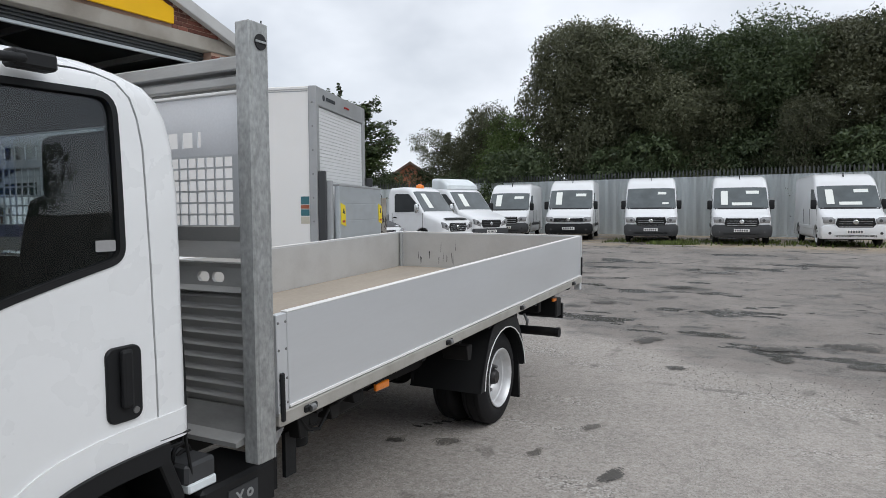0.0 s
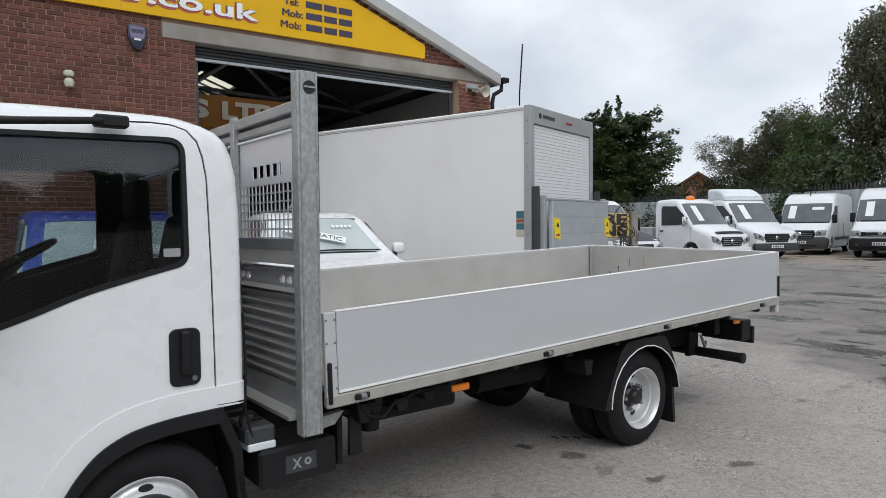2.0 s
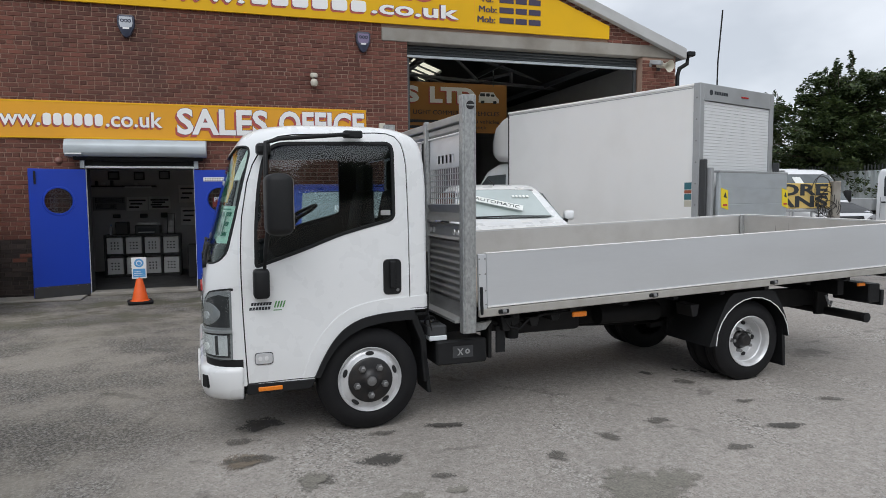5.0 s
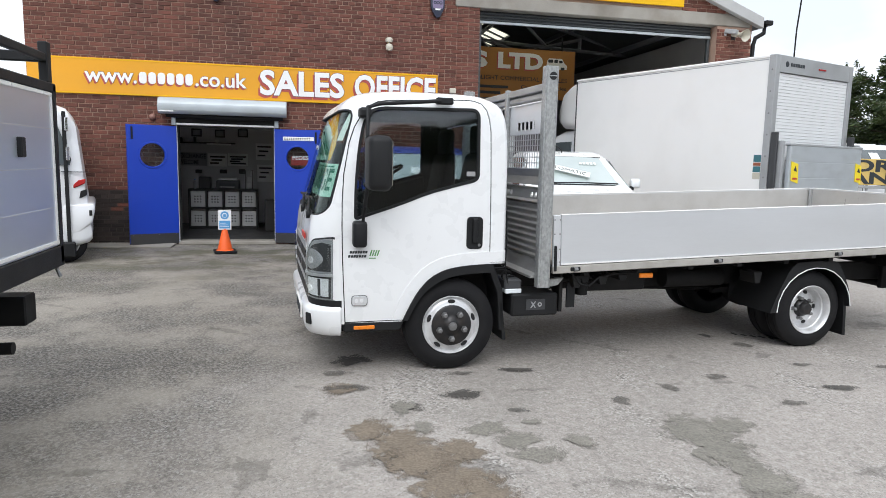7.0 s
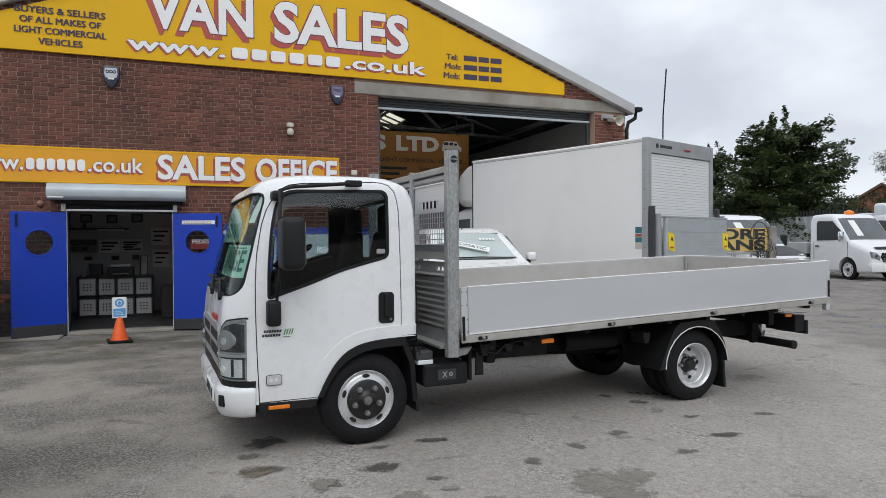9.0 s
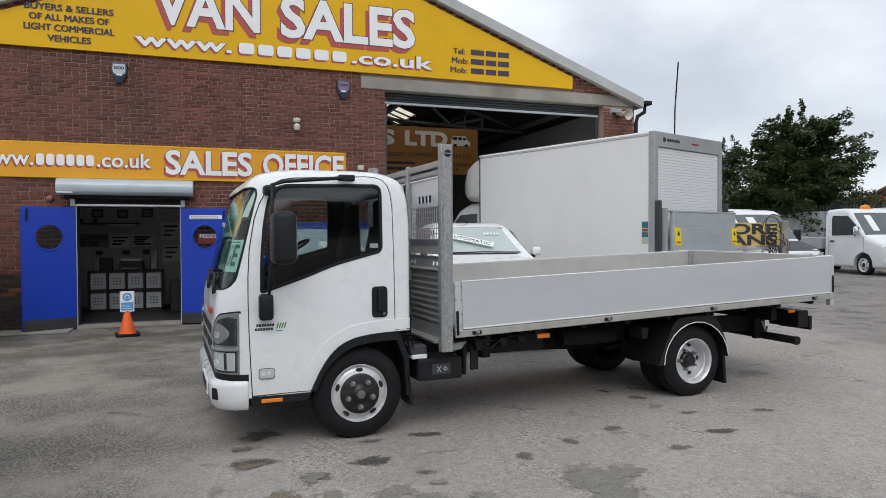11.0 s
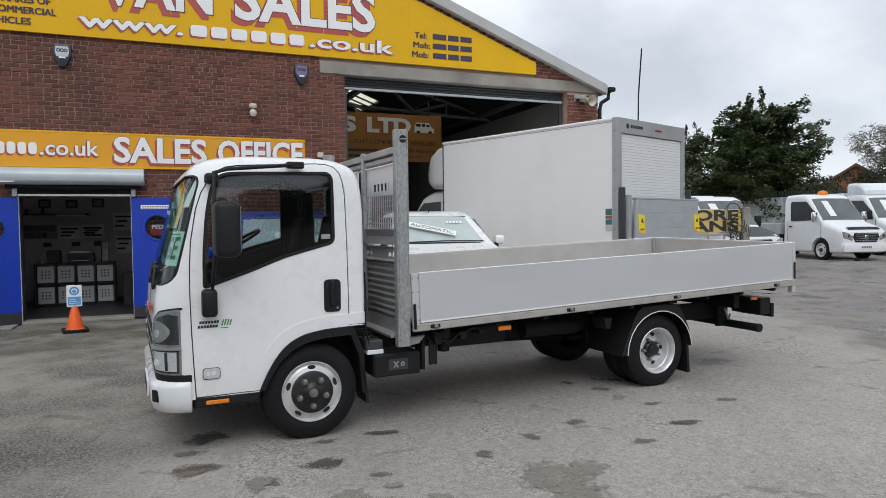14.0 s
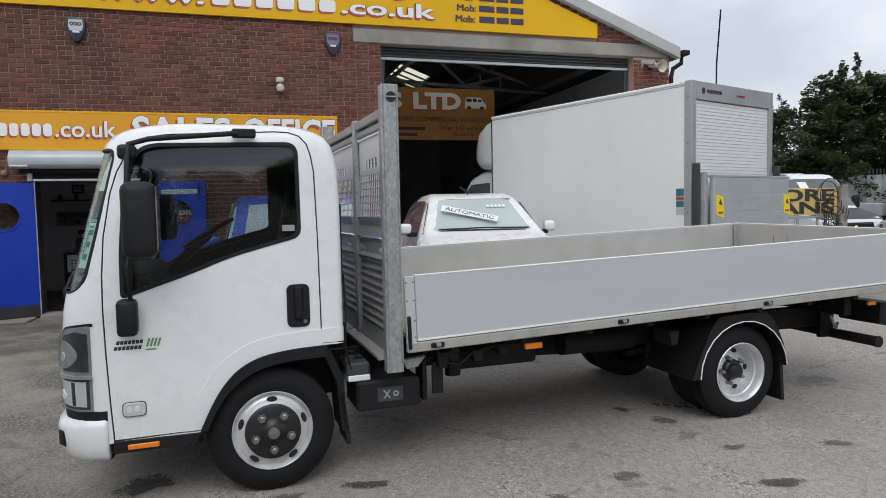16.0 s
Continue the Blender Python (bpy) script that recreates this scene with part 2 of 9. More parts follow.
SHUTTER = mat("white_roller_shutter", (0.72, 0.73, 0.73), 0.42, var=0.03, island=0.03, dirt=0.12, dirtcol=(0.5, 0.49, 0.46))
LIFT = mat("tail_lift_aluminium", (0.55, 0.585, 0.605), 0.42, metal=0.55, var=0.07, scale=2.5, stretch=(1, 1, 3), dirt=0.2, dirtcol=(0.27, 0.27, 0.26))
FRAMEGREY = mat("grey_box_frame", (0.41, 0.42, 0.425), 0.45, metal=0.4, var=0.08, dirt=0.25, dirtcol=(0.2, 0.19, 0.18))
YLABEL = mat("yellow_warning_label", (0.85, 0.66, 0.02), 0.5, var=0.04)
STEELSIDE = mat("brushed_aluminium_panel", (0.66, 0.70, 0.77), 0.33, metal=0.7, var=0.10, scale=1.1, fine=0.02, stretch=(0.5, 0.5, 2.5), dirt=0.15, dirtcol=(0.35, 0.36, 0.38))
FENCE = mat("galvanised_fence_sheet", (0.74, 0.79, 0.81), 0.5, metal=0.0, var=0.10, scale=0.6, stretch=(2.5, 2.5, 0.4), dirt=0.3, dirtcol=(0.34, 0.36, 0.35), dirtscale=0.5)
PALE = mat("dark_fence_pale", (0.075, 0.08, 0.08), 0.7, metal=0.2, var=0.25)
BARK = mat("tree_bark", (0.085, 0.066, 0.048), 0.95, var=0.3, scale=8, bump=0.8, bscale=40)
ROOFTILE = mat("brown_roof_tile", (0.13, 0.085, 0.065), 0.9, var=0.2, scale=4)
HOUSEBRICK = mat("orange_house_brick", (0.34, 0.135, 0.075), 0.9, var=0.15, scale=3)
SACK = mat("dark_tangled_cable", (0.035, 0.033, 0.030), 0.8)


def leafmat(name, col, col2):
    m = bpy.data.materials.new(name)
    m.use_nodes = True
    n, l = m.node_tree.nodes, m.node_tree.links
    b = n["Principled BSDF"]
    g, mx, rp = n.new("ShaderNodeNewGeometry"), n.new("ShaderNodeMix"), n.new("ShaderNodeObjectInfo")
    mx.data_type = "RGBA"
    l.new(g.outputs["Random Per Island"], mx.inputs["Factor"])
    mx.inputs["A"].default_value, mx.inputs["B"].default_value = (*col, 1), (*col2, 1)
    h = n.new("ShaderNodeHueSaturation")
    ad = n.new("ShaderNodeMapRange")
    ad.inputs["To Min"].default_value, ad.inputs["To Max"].default_value = 0.8, 1.25
    l.new(rp.outputs["Random"], ad.inputs["Value"])
    l.new(ad.outputs["Result"], h.inputs["Value"])
    l.new(mx.outputs["Result"], h.inputs["Color"])
    l.new(h.outputs["Color"], b.inputs["Base Color"])
    b.inputs["Roughness"].default_value = 0.55
    tl, ms = n.new("ShaderNodeBsdfTranslucent"), n.new("ShaderNodeMixShader")
    l.new(h.outputs["Color"], tl.inputs["Color"])
    ms.inputs[0].default_value = 0.25
    l.new(b.outputs[0], ms.inputs[1])
    l.new(tl.outputs[0], ms.inputs[2])
    l.new(ms.outputs[0], n["Material Output"].inputs["Surface"])
    return m


LEAF_DARK = leafmat("dark_leaf", (0.030, 0.050, 0.018), (0.078, 0.104, 0.042))
LEAF_OLIVE = leafmat("olive_leaf", (0.055, 0.061, 0.030), (0.120, 0.126, 0.068))
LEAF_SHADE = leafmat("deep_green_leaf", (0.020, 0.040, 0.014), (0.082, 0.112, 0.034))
LEAF_FRESH = leafmat("fresh_leaf", (0.060, 0.110, 0.024), (0.170, 0.230, 0.065))


def ground_material():
    """Concrete near the buildings, darker and coarser towards -y, darker wet tarmac farther out, cracks and puddles."""
    m = bpy.data.materials.new("worn_yard_surface")
    m.use_nodes = True
    n, l = m.node_tree.nodes, m.node_tree.links
    b = n["Principled BSDF"]
    tc = n.new("ShaderNodeTexCoord")
    vec = tc.outputs["Object"]

    def tex(sc, detail=5, rough=0.55, stretch=None, kind="ShaderNodeTexNoise"):
        t = n.new(kind)
        t.inputs["Scale"].default_value = sc
        if kind == "ShaderNodeTexNoise":
            t.inputs["Detail"].default_value, t.inputs["Roughness"].default_value = detail, rough
        v = vec
        if stretch:
            mp = n.new("ShaderNodeMapping")
            mp.inputs["Scale"].default_value = stretch
            l.new(vec, mp.inputs["Vector"])
            v = mp.outputs["Vector"]
        l.new(v, t.inputs["Vector"])
        return t

    def rng(v, a, c, lo=0.0, hi=1.0):
        r = n.new("ShaderNodeMapRange")
        r.interpolation_type = "SMOOTHSTEP"
        for key, x in (("From Min", a), ("From Max", c), ("To Min", lo), ("To Max", hi)):
            r.inputs[key].default_value = x
        l.new(v, r.inputs["Value"])
        return r.outputs["Result"]

    def math(op, a, c):
        k = n.new("ShaderNodeMath")
        k.operation = op
        for i, v in enumerate((a, c)):
            if isinstance(v, (int, float)):
                k.inputs[i].default_value = v
            else:
                l.new(v, k.inputs[i])
        return k.outputs[0]

    def mix(f, a, c):
        k = n.new("ShaderNodeMix")
        k.data_type = "RGBA"
        l.new(f, k.inputs["Factor"])
        for key, v in (("A", a), ("B", c)):
            if isinstance(v, tuple):
                k.inputs[key].default_value = (*v, 1)
            else:
                l.new(v, k.inputs[key])
        return k.outputs["Result"]

    sep = n.new("ShaderNodeSeparateXYZ")
    l.new(vec, sep.inputs[0])
    patch, mid, grit, speck = tex(0.28, 6, 0.6).outputs["Fac"], tex(1.7, 7, 0.65).outputs["Fac"], tex(38, 3, 0.7).outputs["Fac"], tex(95, 3, 0.7).outputs["Fac"]
    conc = mix(rng(patch, 0.38, 0.64), (0.308, 0.275, 0.245), (0.412, 0.371, 0.335))
    conc = mix(rng(mid, 0.42, 0.74, 0, 0.40), conc, (0.175, 0.165, 0.148))
    stones = tex(75, kind="ShaderNodeTexVoronoi").outputs["Color"]
    pebble = n.new("ShaderNodeSeparateXYZ")
    l.new(stones, pebble.inputs[0])
    conc = mix(rng(grit, 0.34, 0.72, 0, 0.5), conc, (0.44, 0.412, 0.375))
    rough = rng(tex(0.75, 6, 0.65, (0.6, 1.5, 1)).outputs["Fac"], 0.50, 0.64)
    worn = lambda v, a, c, k: math("MULTIPLY", rng(v, a, c, 0, k), math("ADD", math("MULTIPLY", rough, 0.65), 0.35))
    conc = mix(worn(pebble.outputs["X"], 0.50, 0.95, 0.9), conc, (0.11, 0.102, 0.090))
    conc = mix(worn(pebble.outputs["Y"], 0.60, 0.95, 0.85), conc, (0.60, 0.575, 0.54))
    conc = mix(rng(speck, 0.54, 0.68, 0, 0.75), conc, (0.13, 0.122, 0.108))
    conc = mix(rng(speck, 0.46, 0.30, 0, 0.45), conc, (0.48, 0.455, 0.42))
    fleck = tex(9.0, 5, 0.7).outputs["Fac"]
    crumb = tex(19.0, 8, 0.8).outputs["Fac"]
    conc = mix(rng(crumb, 0.50, 0.66, 0, 0.62), conc, (0.150, 0.138, 0.120))
    conc = mix(rng(crumb, 0.47, 0.36, 0, 0.45), conc, (0.50, 0.475, 0.44))
    conc = mix(rng(fleck, 0.64, 0.74, 0, 0.45), conc, (0.13, 0.122, 0.108))
    # concrete turns darker and coarser towards -y and -x, with a ragged edge
    dark_y = math("ADD", math("ADD", math("MULTIPLY", sep.outputs["X"], 0.30), sep.outputs["Y"]), math("MULTIPLY", math("SUBTRACT", tex(0.6, 6, 0.6).outputs["Fac"], 0.5), 5.0))
    brown = rng(tex(0.9, 7, 0.65).outputs["Fac"], 0.40, 0.62)
    dark_coarse = mix(rng(grit, 0.38, 0.66), (0.070, 0.063, 0.053), (0.280, 0.257, 0.223))
    dark_coarse = mix(rng(pebble.outputs["X"], 0.6, 1.0, 0, 0.6), dark_coarse, (0.05, 0.047, 0.042))
    dark_coarse = mix(rng(pebble.outputs["Y"], 0.8, 1.0, 0, 0.6), dark_coarse, (0.34, 0.33, 0.31))
    dark_coarse = mix(rng(speck, 0.54, 0.68, 0, 0.6), dark_coarse, (0.045, 0.042, 0.037))
    dark_coarse = mix(math("MULTIPLY", brown, 0.65), dark_coarse, (0.355, 0.322, 0.270))
    conc = mix(rng(dark_y, 0.7, -2.7, 0, 0.94), conc, dark_coarse)
    tar = mix(rng(patch, 0.35, 0.65), (0.176, 0.153, 0.136), (0.282, 0.248, 0.223))
    tar = mix(rng(mid, 0.46, 0.66, 0, 0.7), tar, (0.095, 0.091, 0.084))
    tar = mix(rng(grit, 0.36, 0.7, 0, 0.6), tar, (0.30, 0.29, 0.27))
    tar = mix(rng(speck, 0.55, 0.70, 0, 0.6), tar, (0.08, 0.076, 0.07))
    tar = mix(rng(fleck, 0.58, 0.70, 0, 0.6), tar, (0.075, 0.072, 0.066))
    edge = math("ADD", math("ADD", sep.outputs["Y"], math("MULTIPLY", sep.outputs["X"], 0.55)), math("MULTIPLY", math("SUBTRACT", tex(0.9, 7, 0.65).outputs["Fac"], 0.5), 3.4))
    far = rng(edge, 6.3, 7.3)
    damp = math("MAXIMUM", rng(tex(0.8, 9, 0.7, (0.6, 1.0, 1)).outputs["Fac"], 0.565, 0.585), rng(tex(2.6, 7, 0.75, (0.5, 1.0, 1)).outputs["Fac"], 0.575, 0.60, 0, 0.85))
    col = mix(far, conc, tar)
    sand = math("MULTIPLY", rng(sep.outputs["Y"], 20.5, 23.5), rng(tex(0.5, 6, 0.65, (0.5, 1.3, 1)).outputs["Fac"], 0.40, 0.56, 0, 0.8))
    col = mix(sand, col, (0.330, 0.262, 0.175))
    wet = math("MULTIPLY", damp, math("ADD", math("MULTIPLY", far, 0.86), 0.06))
    col = mix(wet, col, (0.060, 0.058, 0.054))
    vor = tex(0.42, kind="ShaderNodeTexVoronoi", stretch=(1.0, 0.8, 1))
    vor.feature = "DISTANCE_TO_EDGE"
    crack = rng(math("ADD", vor.outputs["Distance"], math("MULTIPLY", math("SUBTRACT", tex(3.0, 6, 0.7).outputs["Fac"], 0.5), 0.16)), 0.0, 0.012, 0.35, 0.0)
    col = mix(math("MULTIPLY", crack, rng(mid, 0.45, 0.55)), col, (0.045, 0.042, 0.036))
    moss = math("MULTIPLY", rng(sep.outputs["X"], -2.6, -6.5), rng(tex(1.4, 7, 0.68, (1.0, 0.7, 1)).outputs["Fac"], 0.44, 0.60, 0, 0.80))
    moss = math("MULTIPLY", moss, rng(sep.outputs["Y"], 1.0, -1.0))
    col = mix(moss, col, (0.085, 0.082, 0.046))
    l.new(col, b.inputs["Base Color"])
    rgh = math("SUBTRACT", 0.88, math("MULTIPLY", wet, 0.72))
    l.new(math("MAXIMUM", rgh, 0.07), b.inputs["Roughness"])
    bp = n.new("ShaderNodeBump")
    bp.inputs["Strength"].default_value, bp.inputs["Distance"].default_value = 0.8, 0.006
    l.new(math("MULTIPLY", math("ADD", math("ADD", grit, math("MULTIPLY", pebble.outputs["Z"], 0.5)), math("MULTIPLY", mid, 1.5)), math("SUBTRACT", 1.0, wet)), bp.inputs["Height"])
    l.new(bp.outputs["Normal"], b.inputs["Normal"])
    return m


GROUND = ground_material()


def stain(name, col, rough, ragged=0.5, scale=9.0, hold=0.9):
    """A soaked-in stain whose edge frays out into speckles."""
    m = mat(name, col, rough, var=0.25, scale=5, fine=0.75, fscale=80, bump=0.5, bscale=90)
    n, l = m.node_tree.nodes, m.node_tree.links
    b = n["Principled BSDF"]
    tc, sub, ln, nz, nf = n.new("ShaderNodeTexCoord"), n.new("ShaderNodeVectorMath"), n.new("ShaderNodeVectorMath"), n.new("ShaderNodeTexNoise"), n.new("ShaderNodeTexNoise")
    sub.operation, ln.operation = "SUBTRACT", "LENGTH"
    sub.inputs[1].default_value = (0.5, 0.5, 0.0)
    mul = n.new("ShaderNodeVectorMath")
    mul.operation = "MULTIPLY"
    mul.inputs[1].default_value = (1, 1, 0)
    l.new(tc.outputs["Generated"], sub.inputs[0])
    l.new(sub.outputs[0], mul.inputs[0])
    l.new(mul.outputs[0], ln.inputs[0])
    nz.inputs["Scale"].default_value, nz.inputs["Detail"].default_value = scale, 6
    nf.inputs["Scale"].default_value, nf.inputs["Detail"].default_value = scale * 7, 3
    l.new(tc.outputs["Object"], nz.inputs["Vector"])
    l.new(tc.outputs["Object"], nf.inputs["Vector"])
    last = ln.outputs["Value"]
    for t in (nz, nf):
        k = n.new("ShaderNodeMath")
        k.operation = "MULTIPLY_ADD"
        k.inputs[1].default_value = ragged * (1.0 if t is nz else 0.9)
        l.new(t.outputs["Fac"], k.inputs[0])
        l.new(last, k.inputs[2])
        last = k.outputs[0]
    r = n.new("ShaderNodeMapRange")
    r.interpolation_type = "SMOOTHSTEP"
    mid = 0.95 * ragged + 0.38
    for key, v in (("From Min", mid - 0.10), ("From Max", mid + 0.06), ("To Min", hold), ("To Max", 0.0)):
        r.inputs[key].default_value = v
    l.new(last, r.inputs["Value"])
    l.new(r.outputs["Result"], b.inputs["Alpha"])
    return m


OIL = stain("dried_oil_stain", (0.125, 0.115, 0.100), 0.8, 1.1, 13.0, 0.62)
PUDDLE = stain("dark_wet_patch", (0.075, 0.070, 0.062), 0.6, 1.0, 11.0, 0.75)
GRASS = mat("verge_grass", (0.10, 0.13, 0.03), 0.9, var=0.3, scale=3, island=0.4)


# ---- mesh helpers ----
def box(bm, x0, x1, y0, y1, z0, z1, bevel=0.0, seg=1):
    made = bmesh.ops.create_cube(bm, size=1.0, matrix=Matrix.LocRotScale(((x0 + x1) / 2, (y0 + y1) / 2, (z0 + z1) / 2), None, (abs(x1 - x0), abs(y1 - y0), abs(z1 - z0))))
    if bevel:
        edges = {e for v in made["verts"] for e in v.link_edges}
        bmesh.ops.bevel(bm, geom=list(edges), offset=bevel, segments=seg, affect="EDGES", profile=0.5)
    return bm


def cbox(*a, **k):
    return box(bmesh.new(), *a, **k)


def prism(bm, pts, axis, lo, hi, bevel=0.0, seg=1):
    """A polygon of (a, b) points drawn out along an axis: x: (y, z), y: (x, z), z: (x, y)."""
    put = {"x": lambda a, b, c: (c, a, b), "y": lambda a, b, c: (a, c, b), "z": lambda a, b, c: (a, b, c)}[axis]
    v0 = [bm.verts.new(put(a, b, lo)) for a, b in pts]
    v1 = [bm.verts.new(put(a, b, hi)) for a, b in pts]
    fs = [bm.faces.new(v0), bm.faces.new(v1[::-1])]
    for i in range(len(pts)):
        j = (i + 1) % len(pts)
        fs.append(bm.faces.new((v0[j], v0[i], v1[i], v1[j])))
    bmesh.ops.recalc_face_normals(bm, faces=fs)
    if bevel:
        bmesh.ops.bevel(bm, geom=list({e for f in fs for e in f.edges}), offset=bevel, segments=seg, affect="EDGES", profile=0.5)
    return bm


def cprism(*a, **k):
    return prism(bmesh.new(), *a, **k)


def tube(bm, pts, r, seg=8, closed=False):
    """A round bar along points."""
    pts = [Vector(p) for p in pts]
    rings = []
    for i, p in enumerate(pts):
        a, c = pts[max(i - 1, 0)], pts[min(i + 1, len(pts) - 1)]
        if closed:
            a, c = pts[i - 1], pts[(i + 1) % len(pts)]
        d = (c - a).normalized()
        u = d.orthogonal().normalized() if abs(d.z) > 0.95 else d.cross(Vector((0, 0, 1))).normalized()
        w = d.cross(u)
        rings.append([bm.verts.new(p + r * (math.cos(2 * math.pi * k / seg) * u + math.sin(2 * math.pi * k / seg) * w)) for k in range(seg)])
    n = len(rings)
    for i in range(n if closed else n - 1):
        a, c = rings[i], rings[(i + 1) % n]
        for k in range(seg):
            bm.faces.new((a[k], a[(k + 1) % seg], c[(k + 1) % seg], c[k]))
    if not closed:
        bm.faces.new(rings[0][::-1])
        bm.faces.new(rings[-1])
    bmesh.ops.recalc_face_normals(bm, faces=bm.faces)
    return bm


def lathe(bm, prof, seg=40, axis="x", at=(0, 0, 0), cap=False):
    """Turns a profile of (along, radius) about an axis."""
    at = Vector(at)
    rings = []
    for a, r in prof:
        ring = []
        for k in range(seg):
            c, s = math.cos(2 * math.pi * k / seg) * r, math.sin(2 * math.pi * k / seg) * r
            ring.append(bm.verts.new(at + Vector({"x": (a, c, s), "y": (c, a, s), "z": (c, s, a)}[axis])))
        rings.append(ring)
    for a, c in zip(rings, rings[1:]):
        for k in range(seg):
            bm.faces.new((a[k], a[(k + 1) % seg], c[(k + 1) % seg], c[k]))
    for ring in (rings[0], rings[-1]) if cap or len(prof) == 2 else ():
        if (ring[0].co - ring[seg // 2].co).length > 1e-4:
            bm.faces.new(ring)
    bmesh.ops.recalc_face_normals(bm, faces=bm.faces)
    return bm


def grid(bm, rows):
    """A sheet through rows of points."""
    vs = [[bm.verts.new(p) for p in row] for row in rows]
    for a, c in zip(vs, vs[1:]):
        for i in range(len(a) - 1):
            bm.faces.new((a[i], a[i + 1], c[i + 1], c[i]))
    return bm


def loft(bm, rings):
    """A closed skin over rings of equal length, capped at both ends."""
    vs = [[bm.verts.new(p) for p in ring] for ring in rings]
    n = len(vs[0])
    for a, c in zip(vs, vs[1:]):
        for i in range(n):
            bm.faces.new((a[i], a[(i + 1) % n], c[(i + 1) % n], c[i]))
    bm.faces.new(vs[0][::-1])
    bm.faces.new(vs[-1])
    bmesh.ops.recalc_face_normals(bm, faces=bm.faces)
    return bm


def finish(mesh, smooth):
    """Smooth shading up to an angle of so many degrees."""
    if smooth:
        b = bmesh.new()
        b.from_mesh(mesh)
        lim = radians(smooth)
        for f in b.faces:
            f.smooth = True
        for e in b.edges:
            e.smooth = len(e.link_faces) == 2 and e.calc_face_angle(0.0) < lim
        b.to_mesh(mesh)
        b.free()


def part(name, bm, material, parent=None, label="", smooth=0, m=None):
    mesh = bpy.data.meshes.new(name)
    bm.to_mesh(mesh)
    bm.free()
    finish(mesh, smooth)
    mesh.materials.append(material)
    ob = new(name, mesh)
    if parent:
        ob.parent = parent
    if m is not None:
        ob.matrix_basis = m
    return tagged(ob, label)


def shaped(name, ob_mesh, material, parent, label="", smooth=0):
    finish(ob_mesh, smooth)
    ob_mesh.materials.clear()
    ob_mesh.materials.append(material)
    ob = new(name, ob_mesh)
    ob.parent = parent
    return tagged(ob, label)


def carve(bm, *steps):
    """The mesh of bm after cuts: (operation, cutter bmesh) one after the other."""
    base = bpy.data.meshes.new("carved")
    bm.to_mesh(base)
    bm.free()
    ob = new("carved", base)
    tools = []
    for op, cutter in steps:
        cm = bpy.data.meshes.new("cutter")
        cutter.to_mesh(cm)
        cutter.free()
        t = new("cutter", cm)
        tools.append(t)
        mod = ob.modifiers.new("cut", "BOOLEAN")
        mod.operation, mod.object, mod.solver = op, t, "EXACT"
    dg = bpy.context.evaluated_depsgraph_get()
    out = bpy.data.meshes.new_from_object(ob.evaluated_get(dg))
    for o in (ob, *tools):
        data = o.data
        bpy.data.objects.remove(o)
        bpy.data.meshes.remove(data)
    return out


def thing(name, label, category, m=None, group="", kind=""):
    ob = new(name)
    ob.empty_display_size = 0.2
    if m is not None:
        ob.matrix_basis = m
    return tagged(ob, label, category, group, kind)


def letters(name, text, size, material, parent, m, depth=0.004, bold=0.0, squeeze=1.0, shear=0.0, align="LEFT", label="", width=None):
    """Raised lettering in the built-in font, reading along local x, facing local +z."""
    cu = bpy.data.curves.new(name, "FONT")
    cu.body, cu.size, cu.extrude, cu.offset, cu.shear, cu.resolution_u = text, size, depth, bold, shear, 3
    tmp = new(name, cu)
    dg = bpy.context.evaluated_depsgraph_get()
    mesh = bpy.data.meshes.new_from_object(tmp.evaluated_get(dg))
    bpy.data.objects.remove(tmp)
    bpy.data.curves.remove(cu)
    co = np.empty(len(mesh.vertices) * 3)
    mesh.vertices.foreach_get("co", co)
    co = co.reshape(-1, 3)
    lo, hi = co[:, 0].min(), co[:, 0].max()
    co[:, 0] -= lo
    co[:, 0] *= (width / (hi - lo)) if width else squeeze
    span = co[:, 0].max()
    co[:, 0] -= {"LEFT": 0.0, "CENTER": span / 2, "RIGHT": span}[align]
    mesh.vertices.foreach_set("co", co.ravel())
    mesh.materials.clear()
    mesh.materials.append(material)
    if size < 0.30:
        ob = new(name, mesh)
        ob.parent = parent
        ob.matrix_basis = m
        return tagged(ob, label)
    # large letters stand alone
    bm = bmesh.new()
    bm.from_mesh(mesh)
    left = set(bm.verts)
    while left:
        todo, isle = [left.pop()], []
        while todo:
            v = todo.pop()
            isle.append(v)
            for e in v.link_edges:
                w = e.other_vert(v)
                if w in left:
                    left.discard(w)
                    todo.append(w)
        at = {v: i for i, v in enumerate(isle)}
        one = bpy.data.meshes.new("letter")
        one.from_pydata([tuple(v.co) for v in isle], [], [[at[v] for v in f.verts] for f in bm.faces if f.verts[0] in at])
        one.materials.append(material)
        ob = new("letter" if name == "lettering" else "letter_shadow", one)
        ob.parent = parent
        ob.matrix_basis = m
    bm.free()
    return ob


def round_rect(w0, w1, h0, h1, r, seg=5, radii=None):
    """Points of a rounded rectangle; radii: of the corners (w1,h1), (w0,h1), (w0,h0), (w1,h0)."""
    rs = radii or (r, r, r, r)
    out = []
    for (cx, cy, sx, sy), rr, start in zip(((w1, h1, -1, -1), (w0, h1, 1, -1), (w0, h0, 1, 1), (w1, h0, -1, 1)), rs, (0, 90, 180, 270)):
        for k in range(seg + 1):
            a = radians(start + 90 * k / seg)
            out.append((cx + sx * rr + rr * math.cos(a), cy + sy * rr + rr * math.sin(a)))
    return out


def smoothstep(a, b, x):
    t = min(1.0, max(0.0, (x - a) / (b - a)))
    return t * t * (3 - 2 * t)


